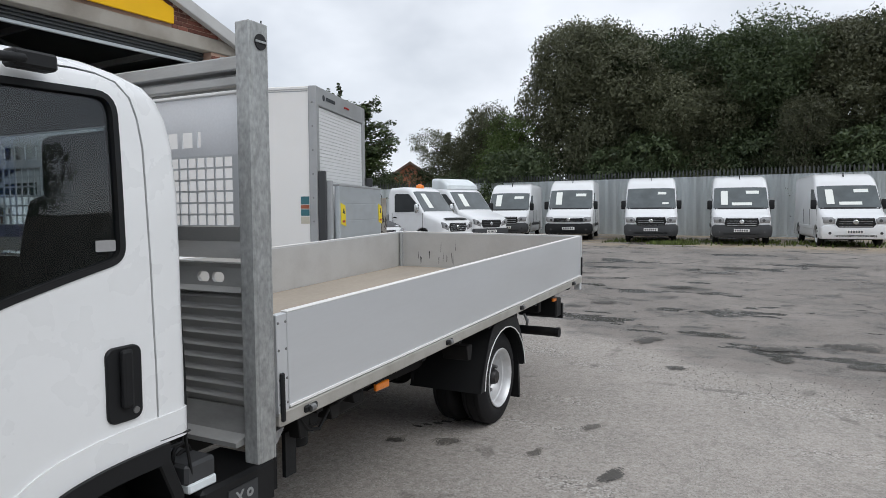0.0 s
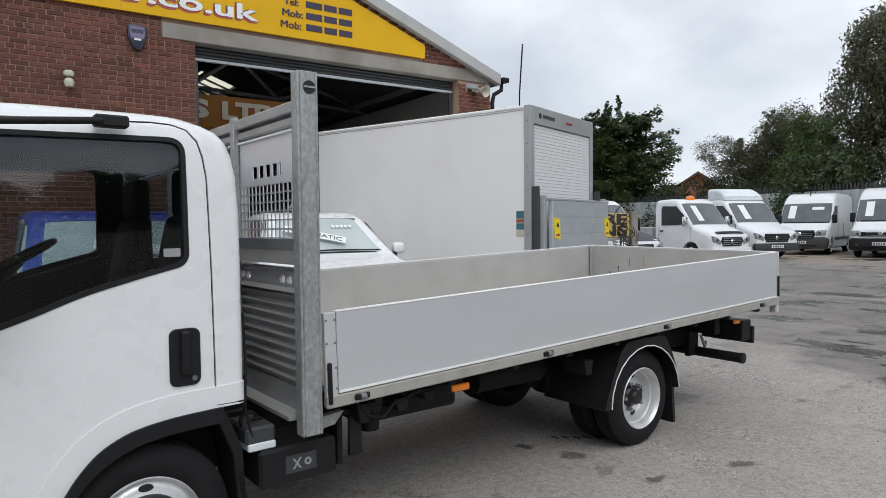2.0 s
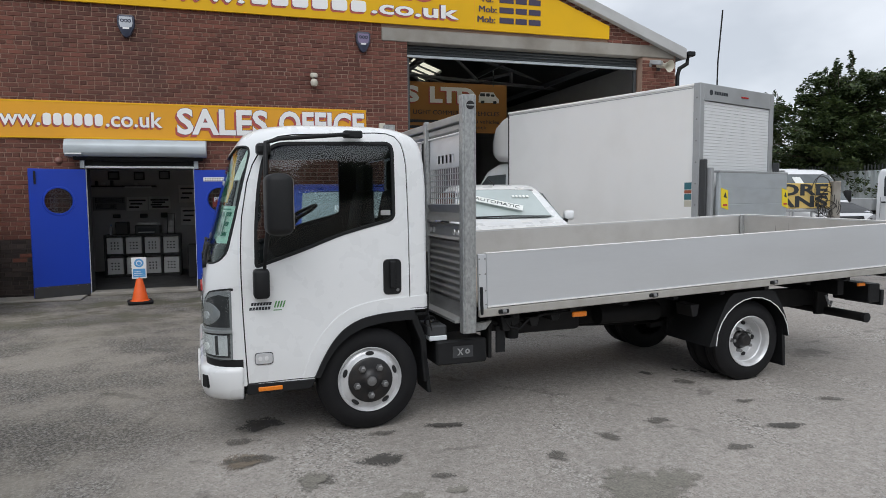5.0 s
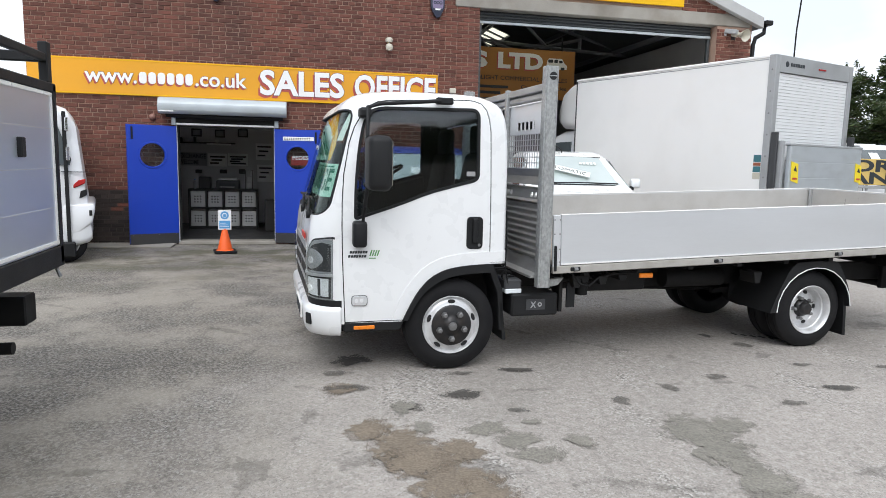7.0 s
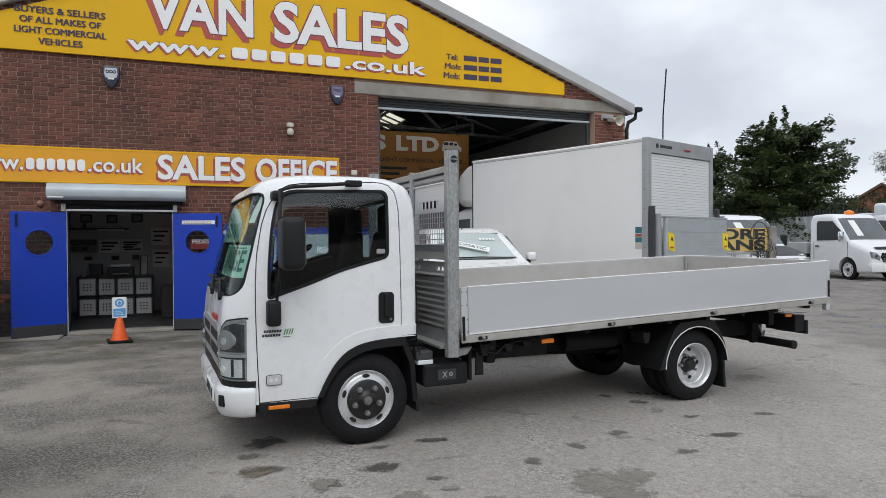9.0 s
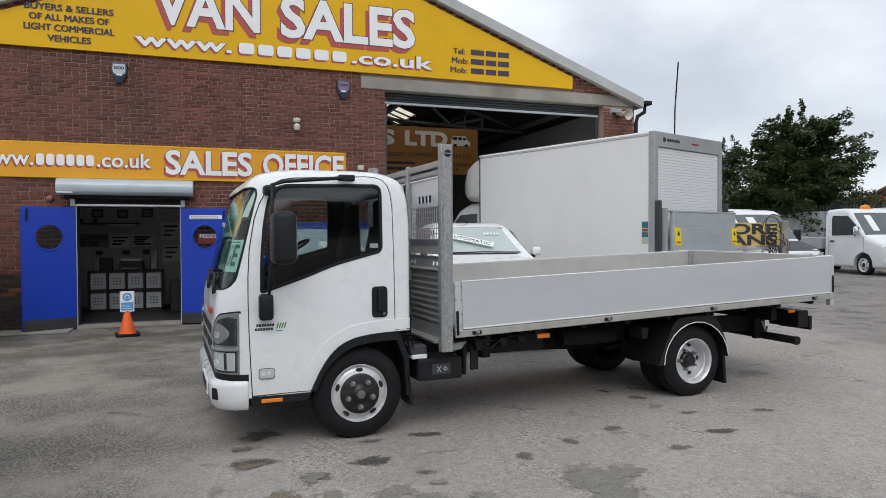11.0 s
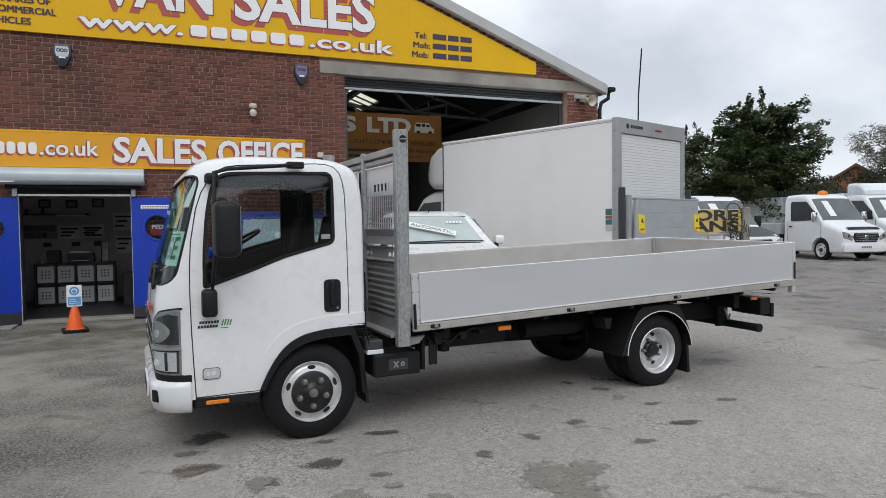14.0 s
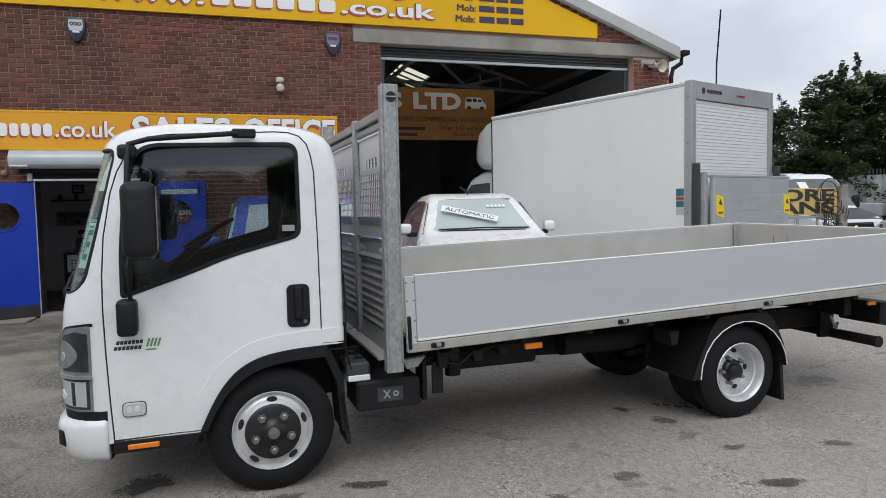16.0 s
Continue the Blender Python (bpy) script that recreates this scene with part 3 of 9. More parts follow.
def rise(x, y):
    """The yard climbs gently towards the fence."""
    return 0.30 * smoothstep(7.0, 23.0, y)


def facing_x(y, z, x):
    """A board's face looking along +x: local x runs along world y, local y up."""
    return Matrix.Translation((x, y, z)) @ Matrix(((0, 0, 1, 0), (1, 0, 0, 0), (0, 1, 0, 0), (0, 0, 0, 1)))


# ---- ground ----
FX = -7.96
bm = bmesh.new()
xs = [-400, -150, -60, -30, -18, *np.linspace(-12, 9, 22), 14, 20, 30, 60, 150, 400]
ys = [-400, -150, -60, -30, -15, *np.linspace(-9, 28, 38), 34, 45, 60, 150, 400]
grid(bm, [[(x, y, rise(x, y) + 0.006 * noise.noise(Vector((x * 0.5, y * 0.5, 0)))) for x in xs] for y in ys])
bmesh.ops.recalc_face_normals(bm, faces=bm.faces)
if bm.faces[:][0].normal.z < 0:
    bmesh.ops.reverse_faces(bm, faces=bm.faces)
ground = part("ground", bm, GROUND, smooth=60)
tagged(ground, "worn concrete and wet patched tarmac yard with puddles", "ground", kind="structure")


def blot(x, y, rx, ry, turn, seed, material, name, label, z=0.004):
    """An irregular flat stain lying on the yard."""
    rnd = random.Random(seed)
    b = bmesh.new()
    k = 30
    ph = [rnd.uniform(0, 6.28) for _ in range(4)]
    ring, c, s = [], math.cos(turn), math.sin(turn)
    centre = b.verts.new((x, y, z + rise(x, y) + 0.004))
    for i in range(k):
        a = 2 * math.pi * i / k
        r = 1 + 0.22 * math.sin(2 * a + ph[0]) + 0.16 * math.sin(3 * a + ph[1]) + 0.10 * math.sin(5 * a + ph[2]) + 0.07 * math.sin(9 * a + ph[3]) + rnd.uniform(-0.06, 0.06)
        u, w = rx * r * math.cos(a), ry * r * math.sin(a)
        px, py = x + u * c - w * s, y + u * s + w * c
        ring.append(b.verts.new((px, py, z + rise(px, py) + 0.004)))
    for i in range(k):
        b.faces.new((centre, ring[i], ring[(i + 1) % k]))
    return tagged(part(name, b, material), label, "stain", kind="structure")


# ---- the sales building ----
EAVE_L, EAVE_R, RIDGE_Y, PITCH = -5.68, 8.22, 0.695, 0.375
DOOR_L, DOOR_R, DOOR_T = -3.30, -1.59, 2.15
GAR_L, GAR_R, GAR_T = 2.27, 7.40, 4.555


def gable(y, drop=0.0):
    return 4.755 + PITCH * (EAVE_R - RIDGE_Y) - PITCH * abs(y - RIDGE_Y) - drop


bm = bmesh.new()
X0, X1 = FX - 0.30, FX - 0.012
for y0, y1, z0, z1 in ((EAVE_L, DOOR_L, -0.3, 4.57), (DOOR_L, DOOR_R, DOOR_T, 4.57), (DOOR_R, GAR_L, -0.3, 4.57), (GAR_R, EAVE_R, -0.3, 4.57)):
    box(bm, X0, X1, y0, y1, z0, z1)
prism(bm, [(EAVE_L, 4.57), (EAVE_R, 4.57), (EAVE_R, gable(EAVE_R)), (RIDGE_Y, gable(RIDGE_Y)), (EAVE_L, gable(EAVE_L))], "x", X0, X1)
wall_front = part("wall_front", bm, MORTAR)
tagged(wall_front, "red brick gable front of the van sales building", "wall", kind="structure")
bm = cbox(-24, X0, EAVE_R - 0.28, EAVE_R, -0.3, gable(EAVE_R) - 0.12)
tagged(part("wall_side_right", bm, GARAGEWALL), "plain grey rendered side wall of the sales building", "wall", kind="structure")
bm = cbox(-24, X0, EAVE_L, EAVE_L + 0.28, -0.3, gable(EAVE_L) - 0.12)
tagged(part("wall_side_left", bm, BRICK), "plain brick side wall of the sales building", "wall", kind="structure")
bm = cprism([(EAVE_L, -0.3), (EAVE_R, -0.3), (EAVE_R, gable(EAVE_R) - 0.1), (RIDGE_Y, gable(RIDGE_Y) - 0.1), (EAVE_L, gable(EAVE_L) - 0.1)], "x", -24, -23.7)
tagged(part("wall_back", bm, GARAGEWALL), "dark rear wall of the workshop", "wall", kind="structure")

roof = thing("roof", "shallow pitched grey sheet roof with pale barge boards", "roof", kind="structure")
right = cprism([(RIDGE_Y, gable(RIDGE_Y) - 0.02), (EAVE_R + 0.14, gable(EAVE_R + 0.14) - 0.02), (EAVE_R + 0.14, gable(EAVE_R + 0.14) - 0.12), (RIDGE_Y, gable(RIDGE_Y) - 0.12)], "x", -24, FX + 0.02)
hole = cbox(-18.4, -16.2, 4.55, 5.5, 4.0, 8.0)
# this second opening is unseen, added to let light onto the sign
added_light_hole = cbox(-11.4, -9.0, 3.4, 6.6, 4.0, 8.0)
shaped("roof_sheet", carve(right, ("DIFFERENCE", hole), ("DIFFERENCE", added_light_hole)), DARKMETAL, roof)
part("roof_sheet", cprism([(EAVE_L - 0.2, gable(EAVE_L - 0.2) - 0.02), (RIDGE_Y, gable(RIDGE_Y) - 0.02), (RIDGE_Y, gable(RIDGE_Y) - 0.12), (EAVE_L - 0.2, gable(EAVE_L - 0.2) - 0.12)], "x", -24, FX + 0.02), DARKMETAL, roof)
for y0, y1 in ((RIDGE_Y, EAVE_R + 0.16), (EAVE_L - 0.25, RIDGE_Y)):
    part("barge_board", cprism([(y0, gable(y0) + 0.06), (y1, gable(y1) + 0.06), (y1, gable(y1) - 0.165), (y0, gable(y0) - 0.165)], "x", FX + 0.02, FX + 0.16, 0.012), TRIM, roof, "pale grey barge board")
m = bpy.data.materials.new("translucent_rooflight")
m.use_nodes = True
nd = m.node_tree.nodes
tl = nd.new("ShaderNodeBsdfTranslucent")
tl.inputs["Color"].default_value = (0.85, 0.83, 0.72, 1)
m.node_tree.links.new(tl.outputs[0], nd["Material Output"].inputs["Surface"])
part("rooflight", cprism([(4.55, gable(4.55) - 0.05), (5.5, gable(5.5) - 0.05), (5.5, gable(5.5) - 0.06), (4.55, gable(4.55) - 0.06)], "x", -18.4, -16.2), m, roof, "translucent corrugated rooflight sheet, the front one added to brighten the workshop")
# front rooflight is an added light source; only the rear one is known
part("rooflight", cprism([(3.4, gable(3.4) - 0.05), (6.6, gable(6.6) - 0.05), (6.6, gable(6.6) - 0.06), (3.4, gable(3.4) - 0.06)], "x", -11.4, -9.0), m, roof, "translucent corrugated rooflight sheet, the front one added to brighten the workshop")
for k in range(3):
    x = -17.9 + 0.6 * k
    part("rooflight_bar", cprism([(4.5, gable(4.5) - 0.12), (5.55, gable(5.55) - 0.12), (5.55, gable(5.55) - 0.17), (4.5, gable(4.5) - 0.17)], "x", x, x + 0.06), DARKMETAL, roof)
# gutter end and downpipe at the corner
pipe = thing("downpipe", "black gutter end and downpipe at the eaves corner", "downpipe")
bm = tube(bmesh.new(), [(FX + 0.05, EAVE_R + 0.26, 4.62), (FX + 0.05, EAVE_R + 0.25, 4.46), (FX - 0.01, EAVE_R + 0.10, 4.36), (FX - 0.02, EAVE_R + 0.06, 4.2), (FX - 0.02, EAVE_R + 0.06, 0.05)], 0.045)
part("pipe", bm, BLACK, pipe, smooth=40)
part("gutter", cbox(-24, FX + 0.20, EAVE_R + 0.18, EAVE_R + 0.36, 4.60, 4.70, 0.02), BLACK, pipe)

part_lintel = part("lintel", cbox(FX - 0.28, FX + 0.02, 1.78, 8.16, GAR_T, 4.80, 0.012), CONCRETE)
tagged(part_lintel, "stained concrete lintel over the workshop opening", "lintel", kind="structure")

# workshop inside
tagged(part("floor_workshop", cbox(-23.7, FX - 0.3, 2.0, 8.17, -0.2, 0.012), CONCRETE), "concrete workshop floor", "floor", kind="structure")
tagged(part("wall_partition", cbox(-23.7, FX - 0.3, 1.85, 2.05, 0, 6.75), GARAGEWALL), "dark workshop partition wall", "wall", kind="structure")
shut = thing("roller_shutter_garage", "rolled-up dark steel roller shutter under the lintel", "roller shutter", kind="structure")
part("curtain", cbox(FX - 0.26, FX - 0.22, GAR_L + 0.03, GAR_R - 0.03, 4.33, GAR_T, 0.004), DARKMETAL, shut)
for k in range(3):
    part("slat", tube(bmesh.new(), [(FX - 0.21, GAR_L + 0.03, 4.395 + 0.06 * k), (FX - 0.21, GAR_R - 0.03, 4.395 + 0.06 * k)], 0.026), DARKMETAL, shut, smooth=60)
part("bottom_rail", cbox(FX - 0.225, FX - 0.165, GAR_L + 0.03, GAR_R - 0.03, 4.315, 4.362, 0.006), SHUTTERBOX, shut, "pale worn bottom rail")
for y in (GAR_L + 0.03, GAR_R - 0.09):
    part("guide_rail", cbox(FX - 0.27, FX - 0.19, y, y + 0.06, 0.02, 4.31, 0.006), DARKMETAL, shut)
truss = thing("roof_truss", "dark steel roof truss inside the workshop", "truss", kind="structure")
for x in (-13.2, -17.0):
    for p, q in (((2.1, 5.0), (8.1, 4.72)), ((2.1, 6.4), (8.1, 4.78)), ((3.5, 4.95), (4.6, 5.75)), ((5.6, 4.85), (4.6, 5.75)), ((5.6, 4.85), (6.6, 5.1)), ((3.4, 5.0), (3.4, 6.1)), ((6.6, 4.82), (6.6, 5.12))):
        part("bar", tube(bmesh.new(), [(x, *p), (x, *q)], 0.05, 6), TRUSS, truss)
for y in (3.0, 4.6, 6.2, 7.6):
    part("purlin", cbox(-23.6, FX - 0.35, y, y + 0.06, gable(y) - 0.26, gable(y) - 0.14), TRUSS, truss)
board = thing("workshop_sign", "orange board with company lettering hanging in the workshop", "sign")
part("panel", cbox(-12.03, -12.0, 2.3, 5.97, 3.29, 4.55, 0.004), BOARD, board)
for txt, y, z, w, size, mt, bold in (("S", 3.16, 4.06, 0.42, 0.52, SIGNWHITE, 0.026), ("LTD", 3.86, 4.06, 1.22, 0.52, SIGNWHITE, 0.026), ("LIGHT COMMERCIAL VEHICLES", 3.42, 3.74, 2.34, 0.155, INK, 0.0),
                                     ("Over 100 vehicles", 4.5, 3.54, 1.25, 0.14, INK, 0.0), ("in stock", 4.85, 3.39, 0.55, 0.14, INK, 0.0)):
    if mt is SIGNWHITE:
        letters("letter_shadow", txt, size, SIGNRED, board, facing_x(y - 0.03, z - 0.03, -11.994), 0.003, bold, width=w)
    letters("lettering", txt, size, mt, board, facing_x(y, z, -11.99), 0.003, bold, width=w)
for y0, y1, z in ((2.9, 4.15, 3.56), (2.9, 3.95, 3.41)):
    part("print_bar", cbox(-12.0, -11.992, y0, y1, z - 0.03, z + 0.04), INK, board)
for y in (2.6, 5.6):
    part("hanger", tube(bmesh.new(), [(-12.015, y, 4.50), (-12.015, y, 4.90), (-13.2, y, 4.90)], 0.02, 6), DARKMETAL, board)
emblem = part("van_emblem", cprism([(5.18, 4.08), (5.74, 4.08), (5.75, 4.18), (5.68, 4.23), (5.60, 4.35), (5.24, 4.35), (5.19, 4.26)], "x", -12.0, -11.99), SIGNWHITE, board)
for y0, y1, z0, z1 in ((5.22, 5.36, 4.24, 4.32), (5.39, 5.49, 4.24, 4.32), (5.52, 5.62, 4.24, 4.30), (5.24, 5.34, 4.06, 4.13), (5.58, 5.68, 4.06, 4.13)):
    part("print_bar", cprism(round_rect(y0, y1, z0, z1, 0.02, 2), "x", -11.991, -11.987), INK, emblem)

# sales office inside
RB = -11.6
for nm, b in (("wall_office_back", (RB - 0.1, RB, -4.7, 0.4, 0, 2.6)), ("wall_office_left", (RB, FX - 0.3, -4.8, -4.7, 0, 2.6)), ("wall_office_right", (RB, FX - 0.3, 0.4, 0.5, 0, 2.6))):
    tagged(part(nm, cbox(*b), OFFICEWALL), "plain pale office wall", "wall", kind="structure")
tagged(part("ceiling_office", cbox(RB - 0.1, FX - 0.3, -4.8, 0.5, 2.6, 2.7), OFFICEWALL), "office ceiling", "ceiling", kind="structure")
tagged(part("floor_office", cbox(RB - 0.1, FX - 0.3, -4.8, 0.5, -0.1, 0.05), KICK), "dark office floor", "floor", kind="structure")
tagged(part("threshold", cbox(FX - 0.3, FX + 0.06, DOOR_L, DOOR_R, 0.0, 0.055, 0.008), CONCRETE), "worn pale door threshold", "threshold", kind="structure")
for a, c in ((DOOR_L, DOOR_L + 0.014), (DOOR_R - 0.014, DOOR_R)):
    jamb = tagged(part("door_jamb", cbox(FX - 0.3, FX - 0.012, a, c, 0.055, DOOR_T), KICK), "dark door jamb", "door frame", kind="structure")
    part("edge_strip", cbox(FX - 0.011, FX + 0.006, a, c, 0.055, DOOR_T), SIGNWHITE, jamb, "thin white edge strip")
tagged(part("door_head", cbox(FX - 0.3, FX + 0.002, DOOR_L + 0.014, DOOR_R - 0.014, DOOR_T - 0.012, DOOR_T - 0.001), KICK), "dark door head", "door frame", kind="structure")

unit = thing("shelf_unit", "black cube shelf unit filled with white storage boxes", "shelf unit", pose(-10.45, -2.765, 0.05))
UW, UH = 1.44, 0.86
for b in ((-0.2, 0.2, -UW / 2, UW / 2, UH - 0.04, UH), (-0.2, 0.2, -UW / 2, UW / 2, 0, 0.05), (-0.2, 0.2, -UW / 2, UW / 2, 0.43, 0.46)):
    part("shelf", cbox(*b, 0.004), WOODDARK, unit)
for k in range(5):
    y = -UW / 2 + k * (UW - 0.03) / 4
    part("upright", cbox(-0.2, 0.2, y, y + 0.03, 0, UH, 0.003), WOODDARK, unit)
cell = (UW - 0.03) / 4
for r in range(2):
    for k in range(4):
        y0, z0 = -UW / 2 + k * cell + 0.045, 0.06 + 0.415 * r
        sb = thing("storage_box", "white storage box with a grid of finger holes", "box", pose(-10.27, -2.76 + y0 + (cell - 0.06) / 2, 0.05 + z0), "storage boxes in the shelf unit")
        hw = (cell - 0.06) / 2
        part("front", cbox(-0.3, 0.0, -hw, hw, 0, 0.33, 0.006), BOXWHITE, sb)
        for i in range(3):
            for j in range(3):
                part("hole", lathe(bmesh.new(), [(0.0, 0.0001), (0.004, 0.016), (0.004, 0.0001)], 8, "x", (0, (i - 1) * 0.06, 0.165 + (j - 1) * 0.06)), INK, sb)
for nm, label, cat, b, mt in (("printer", "dark desk printer on the shelf unit", "printer", (-10.6, -10.25, -2.90, -2.43, 0.91, 1.10), GREYPLAST), ("desk_speaker", "small dark box on the shelf unit", "speaker", (-10.55, -10.3, -3.27, -3.03, 0.91, 1.17), WOODDARK),
                              ("waste_bin", "black waste bin on the office floor", "bin", (-10.0, -9.7, -1.87, -1.62, 0.05, 0.72), WOODDARK)):
    tagged(part(nm, cbox(*b, 0.015), mt), label, cat)
prn = bpy.data.objects["printer"]
part("scanner_lid", cbox(-10.6, -10.26, -2.86, -2.47, 1.105, 1.15, 0.01), BOXWHITE, prn, "pale scanner lid")
part("paper_tray", cbox(-10.26, -10.10, -2.82, -2.52, 0.955, 0.968, 0.003), BOXWHITE, prn, "pale paper tray")
part("output_slot", cbox(-10.252, -10.246, -2.84, -2.50, 0.985, 1.04), INK, prn)
bottle = thing("bottle", "clear plastic drink bottle on the shelf unit", "bottle", pose(-10.35, -3.35, 0.91))
part("body", lathe(bmesh.new(), [(0.0, 0.0001), (0.0, 0.03), (0.13, 0.032), (0.17, 0.014), (0.19, 0.012), (0.19, 0.0001)], 14, "z"), GREYNOTICE, bottle, smooth=50)
part("cap", lathe(bmesh.new(), [(0.19, 0.015), (0.21, 0.015), (0.21, 0.0001)], 12, "z"), SIGNPAPER, bottle)
tray = thing("leaflet_rack", "grey wire leaflet rack with white papers on the shelf unit", "rack", pose(-10.4, -2.23, 0.91))
part("stand", tube(bmesh.new(), [(0.0, -0.07, 0.0), (-0.05, -0.07, 0.42), (-0.05, 0.07, 0.42), (0.0, 0.07, 0.0)], 0.009, 6), WOODDARK, tray)
for k in range(3):
    part("leaflet", cbox(-0.03 - 0.01 * k, -0.02 - 0.01 * k, -0.06 + 0.02 * k, 0.05, 0.04 + 0.13 * k, 0.14 + 0.13 * k), BOXWHITE, tray, m=Matrix.Rotation(radians(6 - 7 * k), 4, "X"))
for y0, y1, z0, z1 in ((-3.58, -3.35, 2.06, 2.24), (-3.06, -2.84, 2.05, 2.23), (-2.55, -2.32, 2.07, 2.26)):
    p = thing("picture", "small dark framed picture on the office wall", "picture")
    part("frame", cbox(RB, RB + 0.02, y0, y1, z0, z1, 0.004), WOODDARK, p)
    part("print", cbox(RB + 0.02, RB + 0.023, y0 + 0.03, y1 - 0.03, z0 + 0.03, z1 - 0.03), GREYNOTICE, p)
for y0, y1, z0, z1, bars in ((-3.22, -2.80, 1.38, 1.68, 3), (-2.78, -2.33, 1.40, 1.69, 4), (-2.15, -1.75, 1.55, 1.94, 3), (-2.12, -1.74, 1.04, 1.44, 3)):
    p = thing("office_notice", "white printed notice pinned to the office wall", "notice")
    part("sheet", cbox(RB, RB + 0.012, y0, y1, z0, z1, 0.003), SIGNWHITE if bars == 3 else CARD, p)
    for i in range(bars):
        a = z1 - 0.06 - i * (z1 - z0 - 0.08) / bars
        part("print_bar", cbox(RB + 0.012, RB + 0.016, y0 + 0.04 + 0.03 * (i % 2), y1 - 0.04 - 0.07 * (i % 3), a - 0.035, a), INK, p)
for y0, y1, z0, z1 in ((-3.51, -3.36, 1.22, 1.30), (-2.97, -2.81, 1.22, 1.31), (-2.54, -2.40, 1.22, 1.33)):
    tagged(part("wall_socket", cbox(RB, RB + 0.03, y0, y1, z0, z1, 0.006), WOODDARK), "small dark box fixed to the office wall", "wall box")
wn2 = thing("exchange_sign", "dark lettered sign on the office wall", "sign")
part("panel", cbox(RB + 0.02, RB + 0.03, -3.90, -3.25, 1.39, 1.69), GREYNOTICE, wn2)
letters("lettering", "EXCHANGE", 0.15, INK, wn2, facing_x(-3.85, 1.56, RB + 0.034), 0.002, 0.003, width=0.58)
letters("lettering", "WELCOME", 0.15, INK, wn2, facing_x(-3.85, 1.42, RB + 0.034), 0.002, 0.003, width=0.42)
shelf = thing("wall_shelf", "narrow dark wall shelf with a slim white strip light", "shelf")
part("shelf_board", cbox(RB, RB + 0.16, -3.95, -2.60, 1.90, 1.93, 0.004), WOODDARK, shelf)
part("strip_light", cbox(RB + 0.16, RB + 0.20, -3.23, -2.69, 1.87, 1.91, 0.008), SIGNWHITE, shelf, "slim white strip light")
for k, (y, w, h) in enumerate(((-3.82, 0.05, 0.10), (-3.70, 0.08, 0.07), (-3.52, 0.05, 0.11), (-3.05, 0.07, 0.06))):
    tagged(part("box_file", cbox(RB + 0.03, RB + 0.13, y, y + w, 1.93, 1.93 + h, 0.004), BOXWHITE if k % 2 else GREYPLAST), "small box file on the wall shelf", "box file")

# shutter housing over the office door
hs = thing("shutter_housing", "dented grey roller shutter housing over the office door", "shutter housing", kind="structure")
part("housing", cprism([(FX, 2.34), (FX + 0.22, 2.34), (FX + 0.28, 2.40), (FX + 0.28, 2.52), (FX + 0.20, 2.62), (FX, 2.64)], "y", -3.56, -1.37, 0.01), SHUTTERBOX, hs, smooth=30)
part("label", cbox(FX + 0.221, FX + 0.284, -3.54, -3.3, 2.37, 2.39), SIGNWHITE, hs)
part("shutter_curtain", cbox(FX + 0.004, FX + 0.016, DOOR_L, DOOR_R, 2.19, 2.345, 0.003), CHASSIS, hs)
part("shutter_roll", tube(bmesh.new(), [(FX + 0.10, DOOR_L - 0.15, 2.33), (FX + 0.10, (DOOR_L + DOOR_R) / 2, 2.30), (FX + 0.10, DOOR_R + 0.15, 2.33)], 0.05, 10), CHASSIS, hs, "sagging dark shutter roll", 50)
part("bottom_bar", cbox(FX + 0.017, FX + 0.045, DOOR_L, DOOR_R, 2.155, 2.190, 0.008), SIGNWHITE, hs)
for y in (DOOR_L - 0.07, DOOR_R):
    part("guide_rail", cbox(FX + 0.003, FX + 0.07, y, y + 0.07, 2.15, 2.345, 0.006), SHUTTERBOX, hs)


def leaf(hinge_y, free, sign, name, label):
    """A blue door leaf standing open; local x runs from hinge to free edge."""
    d = Vector(free) - Vector((FX + 0.03, hinge_y))
    w = d.length
    ang = math.degrees(math.atan2(d.y, d.x))
    t = thing(name, label, "door", pose(FX + 0.03, hinge_y, 0.03, 0, 0, ang), kind="structure")
    b = cbox(0, w, -0.022, 0.022, 0.02, 2.10, 0.004)
    cut = lathe(bmesh.new(), [(-0.1, 0.205), (0.1, 0.205)], 32, "y", (w * 0.5, 0, 1.58))
    shaped("panel", carve(b, ("DIFFERENCE", cut)), BLUE, t)
    for side in (-1, 1):
        part("window_ring", lathe(bmesh.new(), [(side * 0.022, 0.205), (side * 0.034, 0.210), (side * 0.034, 0.235), (side * 0.022, 0.240)], 32, "y", (w * 0.5, 0, 1.58)), BLUE, t, smooth=50)
        kp = part("kick_plate", cbox(0.005, w - 0.005, side * 0.023, side * 0.028, 0.0, 0.19), KICK, t)
        for k in range(6):
            part("rivet", lathe(bmesh.new(), [(side * 0.028, 0.006), (side * 0.031, 0.0001)], 8, "y", (0.05 + (w - 0.1) * k / 5, 0, 0.172)), STEEL, kp)
    part("pane", lathe(bmesh.new(), [(-0.003, 0.0001), (-0.003, 0.205), (0.003, 0.205), (0.003, 0.0001)], 32, "y", (w * 0.5, 0, 1.58)), GLASS, t, "wired round window pane")
    for z in (0.3, 1.1, 1.85):
        part("hinge", tube(bmesh.new(), [(0, sign * 0.03, z), (0, sign * 0.03, z + 0.12)], 0.014), KICK, t)
    part("bolt", cbox(w - 0.10, w - 0.07, -sign * 0.024, -sign * 0.045, 1.85, 2.06, 0.004), BLACK, t, "black sliding bolt")
    return t, w


